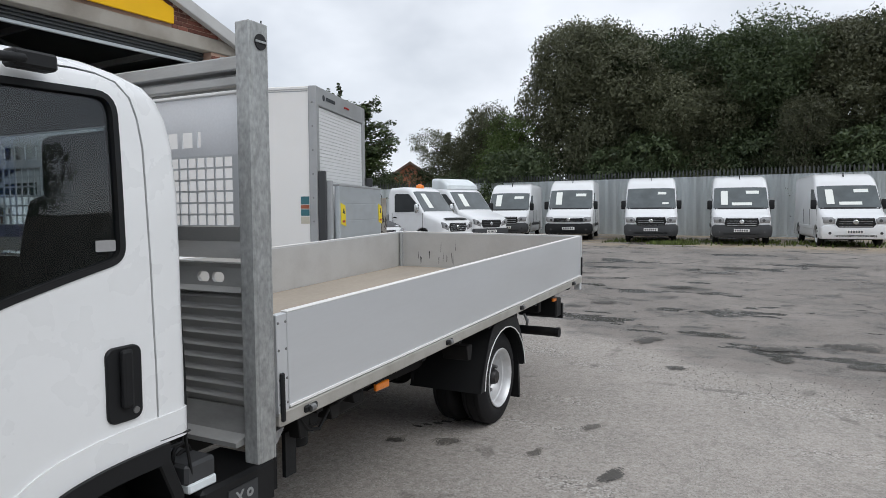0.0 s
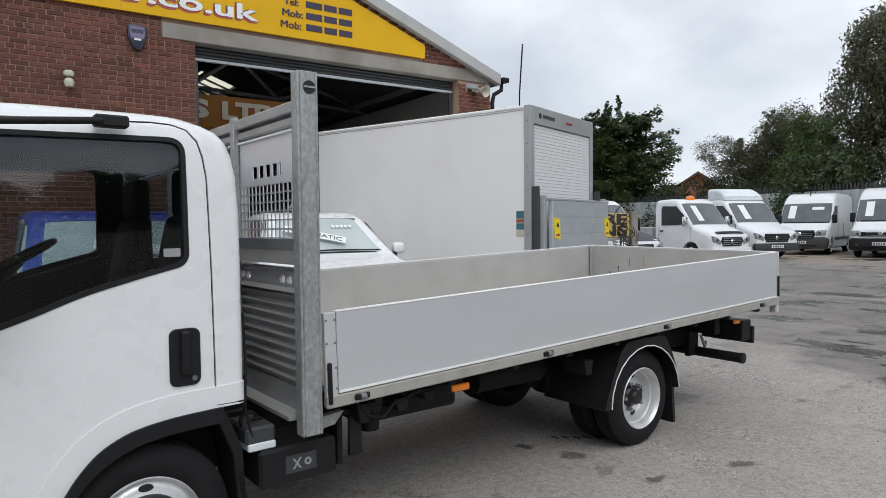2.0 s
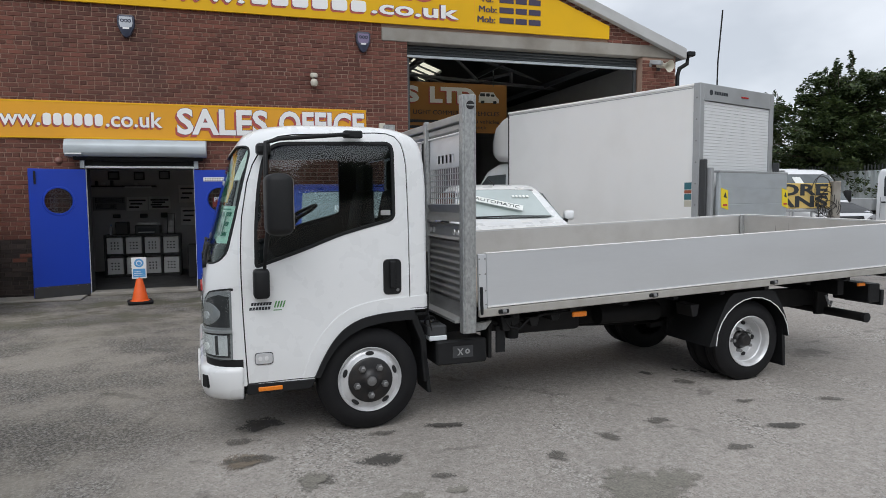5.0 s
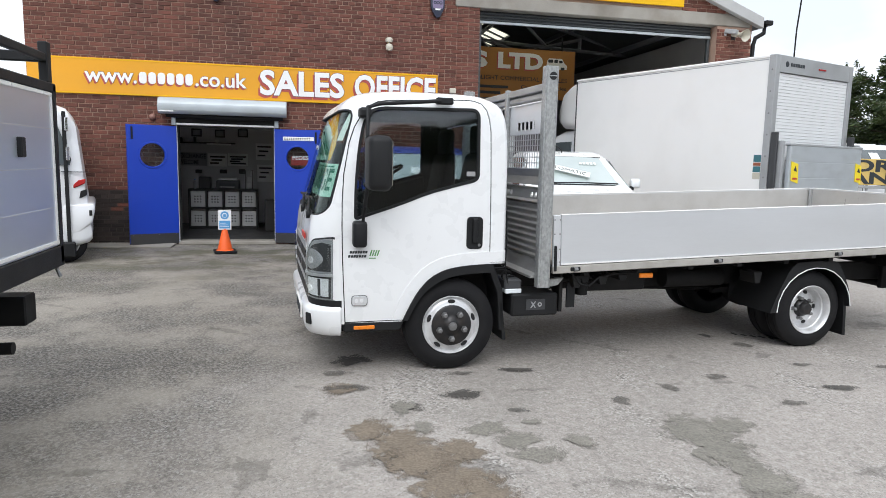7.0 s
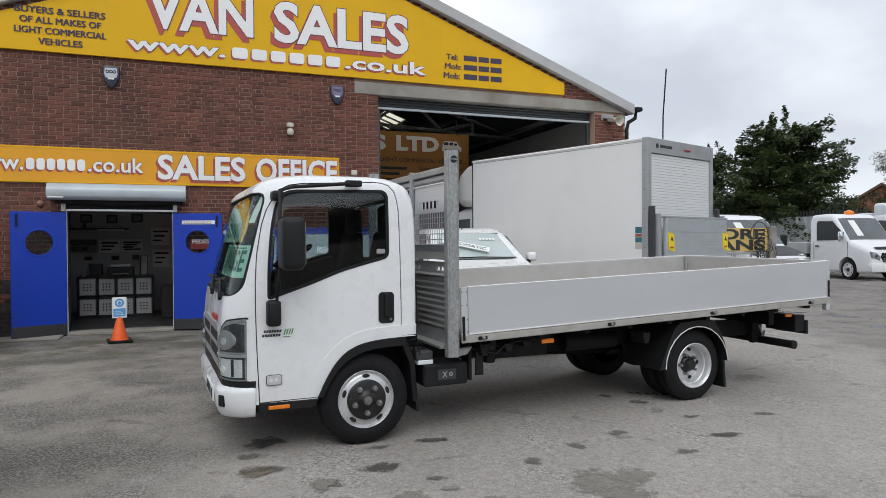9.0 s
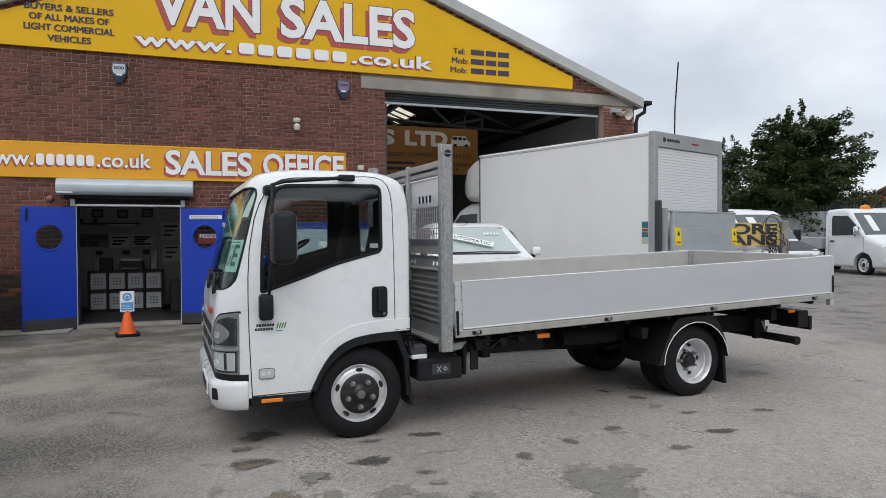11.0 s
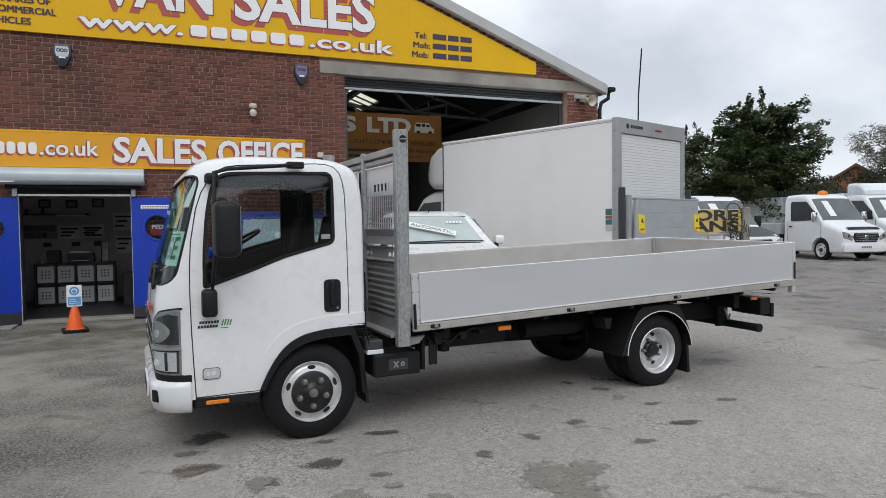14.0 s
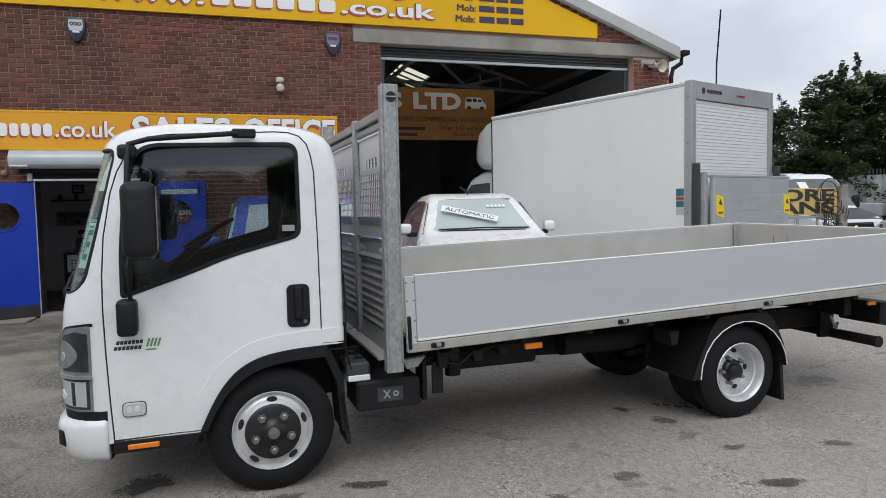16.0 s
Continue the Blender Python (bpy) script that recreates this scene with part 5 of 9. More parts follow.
# dark lining inside the cab
shaped("cab_lining", carve(cab_shell(0.038), ("DIFFERENCE", cab_shell(0.048)), ("DIFFERENCE", cprism(grow(WIN, -0.004), "x", -2.5, 0.5)), ("DIFFERENCE", cprism(SCR, "y", -1.6, -0.70)),
                           ("DIFFERENCE", cprism(REARWIN, "y", 0.1, 0.6)), ("DIFFERENCE", cprism(ARCH, "x", -2.5, 0.5))), INTERIOR, cab, "dark grey cab lining", 30)

# panel line behind the windscreen pillar and the crease down to the sill
bm = bmesh.new()
tube(bm, [(CXN - 0.002, 0.272, 0.855), (CXN + 0.004, 0.272, 0.850), (CXN + 0.004, 0.40, 0.850)], 0.004, 6)
part("panel_line", bm, SEAM, cab)

TAIL = [(0.405, 0.840)]
FLARE = bend([(-0.485, 0.424), (-0.425, 0.59), (-0.350, 0.712), (-0.255, 0.812), (-0.135, 0.880), (-0.01, 0.910), (0.12, 0.925), (0.405, 0.937)])
skin("arch_flare", ARC + TAIL + FLARE[::-1], "x", -0.2, 0.3, cab, WHITE, 0.007, 0.01, smooth=40)
# front end
skin("grille_panel", [(CMID - 0.62, 0.66), (CMID + 0.62, 0.66), (CMID + 0.66, 0.90), (CMID + 0.5, 0.97), (CMID - 0.5, 0.97), (CMID - 0.66, 0.90)], "y", -1.6, -0.9, cab, FRAMEGREY, 0.006, 0.01, "silver grille surround")
for sx in (1, -1):
    for z0, z1, w in ((0.845, 0.915, 0.56), (0.715, 0.80, 0.58)):
        skin("grille_opening", [(CMID + sx * 0.05, z0), (CMID + sx * w, z0), (CMID + sx * (w + 0.02), z1), (CMID + sx * 0.05, z1)], "y", -1.6, -0.9, cab, BLACK, 0.009, 0.0)
skin("lower_grille", [(CMID - 0.66, 0.58), (CMID + 0.66, 0.58), (CMID + 0.66, 0.635), (CMID - 0.66, 0.635)], "y", -1.6, -0.9, cab, BLACK, 0.005, 0.01)
part("front_emblem", cbox(CMID + 0.28, CMID + 0.56, -1.107, -1.094, 1.0, 1.045, 0.004), REDINK, cab, "red badge bar")
for sx in (1, -1):
    X = lambda a: CMID + sx * a
    lp = [(X(0.70), 0.60), (X(1.0), 0.585), (X(1.0), 1.0), (X(0.925), 1.04), (X(0.84), 1.02), (X(0.76), 0.95), (X(0.71), 0.85)]
    hl = skin("headlamp", lp, "y", -1.6, -0.925, cab, LAMPSHELL, 0.004, 0.01, "clear headlamp unit", smooth=40)
    ring = lambda cx, cz, rx, rz: [(X(cx + rx * math.cos(t)), cz + rz * math.sin(t)) for t in np.linspace(0, 2 * math.pi, 22, endpoint=False)]
    skin("lamp_surround", [(X(0.745), 0.80), (X(0.955), 0.80), (X(0.955), 0.985), (X(0.90), 1.01), (X(0.83), 0.985), (X(0.765), 0.925)], "y", -1.6, -0.94, hl, DARKLAMP, 0.006, 0.0, smooth=40)
    skin("lamp_bowl", ring(0.825, 0.885, 0.085, 0.075), "y", -1.6, -0.95, hl, LAMPSHELL, 0.009, 0.0, smooth=40)
    skin("lamp_bulb", ring(0.825, 0.875, 0.030, 0.026), "y", -1.6, -0.95, hl, LAMPGLASS, 0.013, 0.0, smooth=40)
    skin("low_surround", [(X(0.735), 0.610), (X(1.0), 0.598), (X(1.0), 0.758), (X(0.735), 0.758)], "y", -1.6, -0.94, hl, DARKLAMP, 0.006, 0.0)
    skin("low_reflector", [(X(0.76), 0.622), (X(1.0), 0.612), (X(1.0), 0.748), (X(0.76), 0.748)], "y", -1.6, -0.957, hl, REFLECTOR, 0.008, 0.0)
    skin("low_fin", [(X(0.885), 0.62), (X(0.90), 0.62), (X(0.90), 0.745), (X(0.885), 0.745)], "y", -1.6, -0.95, hl, DARKLAMP, 0.010, 0.0)
    skin("low_bulb", ring(0.81, 0.668, 0.03, 0.026), "y", -1.6, -0.95, hl, SIGNWHITE, 0.014, 0.0, smooth=40)
    skin("lamp_divider", [(X(0.665), 0.760), (X(1.0), 0.765), (X(1.0), 0.782), (X(0.67), 0.778)], "y", -1.6, -0.925, hl, FRAMEGREY, 0.019, 0.0)
    lens = skin("lamp_lens", lp, "y", -1.6, -0.925, hl, LENS, 0.020, -0.017, smooth=40)
    lens.visible_shadow = False
    skin("lamp_bezel", grow(lp, 0.012), "y", -1.6, -0.912, cab, BLACK, 0.003, 0.01, inner=lp)
skin("bumper_gap", [(CXF, 0.53), (CXN, 0.53), (CXN, 0.585), (CXF, 0.585)], "y", -1.6, -0.862, cab, BLACK, 0.004, 0.01)


def bumper_ring(z, out, yr):
    pts = round_rect(CXF - out + 0.01, CXN + out - 0.01, -1.10 - out, yr, 0.1, 7, (0.02, 0.02, 0.22, 0.22))
    return [(x, y, z) for x, y in pts]


bmp = shaped("bumper", carve(loft(bmesh.new(), [bumper_ring(0.312, -0.03, -0.862), bumper_ring(0.322, -0.008, -0.862), bumper_ring(0.345, 0.008, -0.862), bumper_ring(0.40, 0.022, -0.862), bumper_ring(0.50, 0.028, -0.862), bumper_ring(0.530, 0.020, -0.862), bumper_ring(0.545, 0.002, -0.862), bumper_ring(0.550, -0.03, -0.862)]),
                             ("DIFFERENCE", cbox(CMID - 0.36, CMID + 0.36, -1.4, -1.08, 0.40, 0.48))), WHITE, truck, "white front bumper with plain number plate", 40)
part("bumper_mouth", cbox(CMID - 0.36, CMID + 0.36, -1.085, -1.07, 0.40, 0.48), BLACK, bmp)
npl = part("number_plate", cbox(CMID + 0.12, CMID + 0.64, -1.139, -1.127, 0.40, 0.51, 0.004), SIGNWHITE, bmp, "white number plate with plain bars")
for k in range(6):
    a = CMID + 0.16 + 0.075 * k + (0.04 if k > 3 else 0)
    part("plate_bar", cbox(a, a + 0.04, -1.143, -1.138, 0.42, 0.49), INK, npl)
for a in (CXN - 0.14, CXF + 0.06):
    side = 1 if a > CMID else -1
    part("fog_recess", cbox(-0.035, 0.035, -0.006, 0.03, -0.045, 0.045, 0.008), BLACK, bmp, m=Matrix.Translation((CMID + side * 0.84, -1.095, 0.445)) @ Matrix.Rotation(radians(30 * side), 4, "Z"))
part("step_sill", cprism([(-0.845, 0.345), (-0.43, 0.345), (-0.39, 0.412), (-0.845, 0.418)], "x", CXN - 0.25, CXN - 0.005, 0.008), BLACK, truck, "black step under the door")
part("side_reflector", cbox(CXN - 0.006, CXN + 0.006, -0.773, -0.618, 0.363, 0.391, 0.004), AMBER, truck, "amber side reflector")
part("front_valance", cbox(CXF + 0.1, CXN - 0.1, -1.0, -0.4, 0.33, 0.45), CHASSIS, truck)
mk = part("side_marker", cprism(round_rect(-0.787, -0.677, 0.545, 0.617, 0.018, 3), "x", CXN - 0.01, CXN + 0.010, 0.004), LAMPGLASS, door, "clear side repeater lamp")
for a in (-0.757, -0.717):
    part("lamp_core", cprism(round_rect(a - 0.012, a + 0.012, 0.567, 0.597, 0.01, 3), "x", CXN + 0.009, CXN + 0.013), REFLECTOR, mk)
part("lens_rim", cprism(round_rect(-0.791, -0.673, 0.541, 0.621, 0.02, 3), "x", CXN - 0.01, CXN + 0.004), DARKLAMP, mk)
hd = part("door_handle", cprism(round_rect(0.080, 0.208, 0.955, 1.200, 0.03, 4), "x", CXN - 0.02, CXN + 0.010, 0.004), BLACK, door, "black pull handle recess")
part("grip", cbox(CXN + 0.008, CXN + 0.030, 0.122, 0.166, 1.00, 1.192, 0.012, seg=2), BLACK, hd)
part("lock_barrel", lathe(bmesh.new(), [(CXN + 0.01, 0.012), (CXN + 0.014, 0.011), (CXN + 0.014, 0.0001)], 12, "x", (0, 0.180, 0.985)), STEEL, hd)
for a, c, z in ((-0.806, -0.674, 0.932), (-0.818, -0.682, 0.902)):
    for k in range(7):
        w = (c - a) / 7
        y0 = a + k * w
        part("model_bar", cprism([(y0, z), (y0 + w - 0.004, z), (y0 + w, z + 0.019), (y0 + 0.004, z + 0.019)], "x", CXN, CXN + 0.0025), INK, door)
for k in range(4):
    a = -0.662 + 0.018 * k
    part("green_slash", cprism([(a, 0.912), (a + 0.010, 0.912), (a + 0.024, 0.955), (a + 0.014, 0.955)], "x", CXN, CXN + 0.0025), LIME, door)
part("green_bar", cbox(CXN, CXN + 0.0025, -0.664, -0.612, 0.893, 0.899), LIME, door)
part("window_label", cprism(round_rect(0.070, 0.138, 1.505, 1.540, 0.004, 2), "x", CXN - 0.009, CXN - 0.006), GREYNOTICE, door, "small white window label")

# arch trim, inner arch and flap
outer = bend([(-0.372, 0.418), (-0.315, 0.53), (-0.245, 0.625), (-0.162, 0.692), (-0.066, 0.736), (0.03, 0.756), (0.12, 0.766), (0.30, 0.772)])
part("arch_trim", cprism(ARC + [(0.30, 0.838)] + outer[::-1], "x", CXN - 0.26, CXN + 0.022), BLACK, truck, "black plastic wheel arch trim")
part("inner_arch", cprism([(-0.38, 0.42), (-0.32, 0.56), (-0.18, 0.73), (0.03, 0.80), (0.25, 0.815), (0.42, 0.815), (0.42, 0.95), (-0.42, 0.95), (-0.44, 0.42)], "x", CXF + 0.06, CXN - 0.05), CHASSIS, truck)
part("arch_rear", cprism([(0.25, 0.85), (0.33, 0.80), (0.40, 0.62), (0.415, 0.30), (0.38, 0.30), (0.355, 0.60), (0.29, 0.76), (0.2, 0.82)], "x", CXN - 0.28, CXN - 0.03, 0.006), BLACK, truck)
part("mud_flap", cprism([(0.375, 0.52), (0.40, 0.52), (0.435, 0.22), (0.41, 0.22)], "x", CXN - 0.27, CXN - 0.03), BLACK, truck, "black rubber mud flap")
part("loop_handle", tube(bmesh.new(), [(CXN - 0.04, 0.30, 0.865), (CXN - 0.04, 0.31, 0.80), (CXN - 0.04, 0.40, 0.80), (CXN - 0.04, 0.41, 0.865)], 0.009), BLACK, truck)
part("cab_hose", tube(bmesh.new(), [(-0.03, 0.415, 1.24), (-0.03, 0.425, 1.0), (-0.02, 0.415, 0.80), (-0.04, 0.46, 0.62)], 0.006), BLACK, truck)
for k, (y, z, r) in enumerate(((0.46, 0.72, 0.04), (0.52, 0.66, 0.05))):
    part("brake_hose", tube(bmesh.new(), [(-0.10 - 0.05 * k, y + r * math.cos(t), z + r * math.sin(t)) for t in np.linspace(0.3, 5.4, 14)] + [(-0.22, y + 0.12, z - 0.14), (-0.30, y + 0.24, 0.56)], 0.008, 6), CHASSIS, truck)
for y, z, h in ((0.99, 0.63, 0.10), (1.06, 0.67, 0.07), (1.22, 0.65, 0.07), (1.40, 0.68, 0.05), (2.72, 0.62, 0.10)):
    part("under_bracket", cprism([(y, z), (y + 0.05, z), (y + 0.07, z + h), (y - 0.02, z + h)], "x", -0.16, 0.03, 0.004), CHASSIS, truck)
part("cable_loop", tube(bmesh.new(), [(0.02, 0.96, 0.76), (0.03, 1.04, 0.66), (0.03, 1.12, 0.64), (0.02, 1.2, 0.70), (0.02, 1.34, 0.735), (0.02, 1.55, 0.74)], 0.009, 6), CHASSIS, truck)
# added black bar stands in for the shade in the gap behind the cab
part("intake_duct", cbox(-0.16, -0.08, 0.400, 0.425, 1.18, 1.66, 0.01), BLACK, truck)

# mirrors and stays
for sx in (1, -1):
    M = lambda x: CXN + x * 1.12 + 0.01 if sx > 0 else CXF - x * 1.12 - 0.01
    mir = part("mirror", cbox(min(M(0.08), M(0.30)), max(M(0.08), M(0.30)), -0.722, -0.560, 1.400, 1.775, 0.045, seg=3), BLACK, truck, "large black door mirror", 50)
    part("mirror_glass", cbox(min(M(0.10), M(0.28)), max(M(0.10), M(0.28)), -0.563, -0.557, 1.44, 1.74, 0.0), CHROME, mir)
    part("mirror_stay", tube(bmesh.new(), [(M(0.01), -0.13, 2.046), (M(0.03), -0.16, 2.044), (M(0.05), -0.60, 2.004), (M(0.06), -0.695, 1.975), (M(0.10), -0.70, 1.88), (M(0.12), -0.705, 1.75)], 0.014, 8), BLACK, mir, smooth=50)
    part("mirror_stay", tube(bmesh.new(), [(M(0.12), -0.70, 1.43), (M(0.09), -0.715, 1.28), (M(0.05), -0.72, 1.16)], 0.014, 8), BLACK, mir, smooth=50)
    part("stay_bracket", cbox(min(M(-0.02), M(0.035)), max(M(-0.02), M(0.035)), -0.185, -0.06, 2.022, 2.070, 0.008), BLACK, mir)
    part("stay_bracket", cbox(min(M(-0.03), M(0.07)), max(M(-0.03), M(0.07)), -0.75, -0.66, 1.90, 1.975, 0.02, seg=2), BLACK, mir)
    part("stay_base", cbox(min(M(-0.01), M(0.08)), max(M(-0.01), M(0.08)), -0.79, -0.69, 0.985, 1.175, 0.022, seg=2), BLACK, mir, smooth=50)

# wipers on the black cowl
skin("cowl", [(CMID - 0.70, 1.195), (CMID + 0.70, 1.195), (CMID + 0.74, 1.222), (CMID - 0.74, 1.222)], "y", -1.6, -0.85, cab, BLACK, 0.003, 0.01)
for x0, x1 in ((CMID + 0.62, CMID + 0.02), (CMID - 0.02, CMID - 0.60)):
    wp = part("wiper", tube(bmesh.new(), [(x0, -1.078, 1.205), (x0 - 0.10, -1.064, 1.27), (x0 - 0.22, -1.054, 1.30), (x1, -1.054, 1.295)], 0.011), BLACK, cab)
    part("wiper_pivot", lathe(bmesh.new(), [(0, 0.030), (0.03, 0.024), (0.03, 0.0001)], 12, "y", (x0, -1.092, 1.19)), BLACK, wp)
    part("wiper_blade", tube(bmesh.new(), [(x0 + 0.02, -1.038, 1.315), (x1 + 0.1, -1.047, 1.30)], 0.008), BLACK, wp)

# cab inside
part("cab_floor", cbox(CXF + 0.05, CXN - 0.05, -0.84, 0.36, 0.86, 0.95), INTERIOR, truck)
part("engine_cover", cbox(CXF + 0.25, CXN - 0.3, -0.95, 0.40, 0.47, 0.87), CHASSIS, truck)
part("dashboard", cprism([(-1.00, 0.95), (-1.02, 1.20), (-0.90, 1.26), (-0.66, 1.28), (-0.60, 1.20), (-0.64, 0.95)], "x", CXF + 0.24, CXN - 0.24, 0.02, 2), INTERIOR, truck, "grey dashboard")
part("door_trim", cprism([(-0.82, 0.95), (-0.82, 1.19), (-0.45, 1.28), (-0.15, 1.37), (0.17, 1.46), (0.22, 0.95)], "x", CXF + 0.05, CXF + 0.09, 0.01), INTERIOR, truck)
sw = part("steering_wheel", tube(bmesh.new(), [(CMID - 0.42 + 0.205 * math.cos(a), -0.32 + 0.17 * math.sin(a), 1.47 + 0.095 * math.sin(a)) for a in np.linspace(0, 2 * math.pi, 28, endpoint=False)], 0.015, 8, True), BLACK, truck, smooth=60)
part("steering_column", tube(bmesh.new(), [(CMID - 0.42, -0.32, 1.46), (CMID - 0.42, -0.66, 1.14)], 0.035), INTERIOR, sw)
part("spoke", cbox(CMID - 0.61, CMID - 0.23, -0.34, -0.30, 1.458, 1.478, 0.005), BLACK, sw)
for x0, x1 in ((CMID + 0.27, CMID + 0.77), (CMID - 0.77, CMID - 0.27)):
    st = part("seat", cbox(x0, x1, -0.24, 0.24, 0.95, 1.16, 0.05, seg=2), SEAT, truck, "dark fabric seat", 50)
    part("backrest", cprism([(0.14, 1.10), (0.225, 1.55), (0.255, 1.68), (0.335, 1.70), (0.345, 1.10)], "x", x0, x1, 0.03, 2), SEAT, st, smooth=50)
    part("headrest", cbox(x0 + 0.07, x1 - 0.07, 0.262, 0.35, 1.67, 1.915, 0.04, seg=3), SEAT, st, smooth=50)


def behind_screen(x, z, d):
    """The y of the inside of the windscreen at depth d."""
    zs = [c[0] for c in CAB]
    inset, front, rad = (float(np.interp(z, zs, [c[k] for c in CAB])) for k in (1, 2, 4))
    rad = max(rad - d, 0.02)
    u = abs(x - CMID) - (CXN - inset - d - CMID - rad)
    return front + d + (rad - math.sqrt(max(rad * rad - u * u, 0.0)) if u > 0 else 0.0)


def screen_card(poly, material, label, depth=0.030):
    return skin("windscreen_card", poly, "y", -1.6, -0.60, truck, material, -depth, depth + 0.003, label, smooth=40)


banner = screen_card([(CMID - 0.06, 1.330), (CMID + 0.845, 1.335), (CMID + 0.825, 1.575), (CMID - 0.06, 1.580)], GREENCARD, "pale green low mileage banner behind the windscreen")
word = letters("lettering", "LOW MILEAGE", 0.19, GREENINK, banner, Matrix(), 0.001, 0.004, width=0.80)
for v in word.data.vertices:
    x, z = CMID + 0.02 + v.co.x, 1.385 + v.co.y * 1.15
    v.co = (x, behind_screen(x, z, 0.026), z)
skin("card_line", [(CMID - 0.02, 1.553), (CMID + 0.80, 1.550), (CMID + 0.80, 1.560), (CMID - 0.02, 1.563)], "y", -1.6, -0.60, banner, GREENINK, -0.027, 0.030)
upper = screen_card([(CMID - 0.62, 1.60), (CMID + 0.56, 1.60), (CMID + 0.44, 1.75), (CMID + 0.10, 1.88), (CMID - 0.62, 1.92)], GREENCARD, "pale green printed banner behind the windscreen")
for k in range(8):
    x = CMID - 0.50 + 0.125 * k
    skin("print_bar", [(x, 1.64), (x + 0.055, 1.64), (x + 0.10, 1.76), (x + 0.045, 1.76)], "y", -1.6, -0.60, upper, GREENINK, -0.027, 0.030)
yellow_sheet = screen_card([(CMID - 0.20, 1.93), (CMID + 0.08, 1.885), (CMID + 0.45, 1.755), (CMID + 0.575, 1.60), (CMID + 0.70, 1.60), (CMID + 0.735, 1.70), (CMID + 0.715, 1.79), (CMID + 0.50, 1.93)], YELLOW, "yellow sheet with white writing behind the windscreen")
for k in range(5):
    x = CMID + 0.14 + 0.105 * k
    skin("print_bar", [(x, 1.885 - 0.035 * k), (x + 0.06, 1.875 - 0.035 * k), (x + 0.075, 1.905 - 0.04 * k), (x + 0.02, 1.915 - 0.04 * k)], "y", -1.6, -0.60, yellow_sheet, CARD, -0.027, 0.030)
screen_card([(CMID + 0.735, 1.745), (CMID + 0.800, 1.745), (CMID + 0.825, 1.95), (CMID + 0.795, 1.95)], CARD, "white slip behind the windscreen")

# wheels and chassis
front_wheel(truck, -0.005, -0.018, 0.362)
front_wheel(truck, -1.80, -0.018, 0.362, -1)
rear_wheel(truck, -0.005, 3.375, 0.353)
rear_wheel(truck, -1.80, 3.375, 0.353, -1)
part("axle", tube(bmesh.new(), [(-1.7, 0, 0.34), (-0.1, 0, 0.34)], 0.05), CHASSIS, truck)
ax = part("axle", tube(bmesh.new(), [(-1.6, 3.375, 0.36), (-0.25, 3.375, 0.36)], 0.06), CHASSIS, truck)
part("differential", lathe(bmesh.new(), [(-0.18, 0.0001), (-0.14, 0.12), (0, 0.17), (0.14, 0.12), (0.18, 0.0001)], 20, "y", (CMID, 3.375, 0.37)), CHASSIS, ax, smooth=50)
part("prop_shaft", tube(bmesh.new(), [(CMID, 0.7, 0.52), (CMID, 3.2, 0.40)], 0.04), CHASSIS, truck)
for x in (CMID + 0.36, CMID - 0.42):
    part("chassis_rail", cbox(x, x + 0.06, -0.85, 4.75, 0.52, 0.70, 0.006), CHASSIS, truck)
    part("leaf_spring", cprism([(2.75, 0.42), (3.345, 0.46), (3.95, 0.44), (3.95, 0.48), (3.345, 0.53), (2.75, 0.46)], "x", x - 0.05, x + 0.01), CHASSIS, truck)
part("fuel_tank", cbox(CMID + 0.44, CMID + 0.78, 1.15, 1.75, 0.56, 0.76, 0.03, seg=2), CHASSIS, truck, smooth=50)
part("air_tank", tube(bmesh.new(), [(CMID + 0.56, 2.05, 0.62), (CMID + 0.56, 2.65, 0.62)], 0.085, 16), CHASSIS, truck, smooth=40)
bt = part("battery_box", cbox(-0.33, -0.01, 0.475, 0.875, 0.405, 0.585, 0.015), BLACK, truck, "black battery box with white symbol label")
part("battery_label", cbox(-0.01, -0.006, 0.60, 0.76, 0.455, 0.54), GREYPLAST, bt, "grey label plate")
for flip in (0, 1):
    part("label_mark", cprism([(0.635, 0.473), (0.646, 0.473), (0.682, 0.523), (0.671, 0.523)] if flip else [(0.671, 0.473), (0.682, 0.473), (0.646, 0.523), (0.635, 0.523)], "x", -0.006, -0.0035 + 0.0005 * flip), FRAMEGREY, bt)
part("label_mark", lathe(bmesh.new(), [(-0.006, 0.019), (-0.003, 0.018), (-0.003, 0.009), (-0.006, 0.008)], 12, "x", (0, 0.715, 0.498)), FRAMEGREY, bt)
fb = part("fuse_box", cbox(-0.28, -0.03, 0.42, 0.565, 0.62, 0.70, 0.012), GREYPLAST, truck, "grey ribbed box with white base")
part("fuse_base", cbox(-0.28, -0.028, 0.43, 0.565, 0.588, 0.625, 0.006), FENCE, fb)
part("support_bracket", cbox(-0.20, -0.05, 0.90, 0.93, 0.42, 0.74, 0.004), CHASSIS, truck)
part("hanging_flap", cbox(-0.05, -0.03, 0.96, 1.03, 0.46, 0.66), BLACK, truck)
part("filter_canister", lathe(bmesh.new(), [(0, 0.0001), (0, 0.05), (0.13, 0.055), (0.14, 0.03), (0.14, 0.0001)], 16, "z", (-0.10, 1.12, 0.55)), CHASSIS, truck, smooth=40)
part("air_pipe", tube(bmesh.new(), [(-0.12, 0.85, 0.70), (-0.06, 1.0, 0.67), (-0.10, 1.12, 0.70), (-0.08, 1.3, 0.68), (-0.2, 1.4, 0.72)], 0.018), CHASSIS, truck)
part("bed_bracket", cprism([(0.76, 0.70), (0.90, 0.715), (0.85, 0.655), (0.78, 0.645)], "x", -0.02, 0.02), GALV, truck)
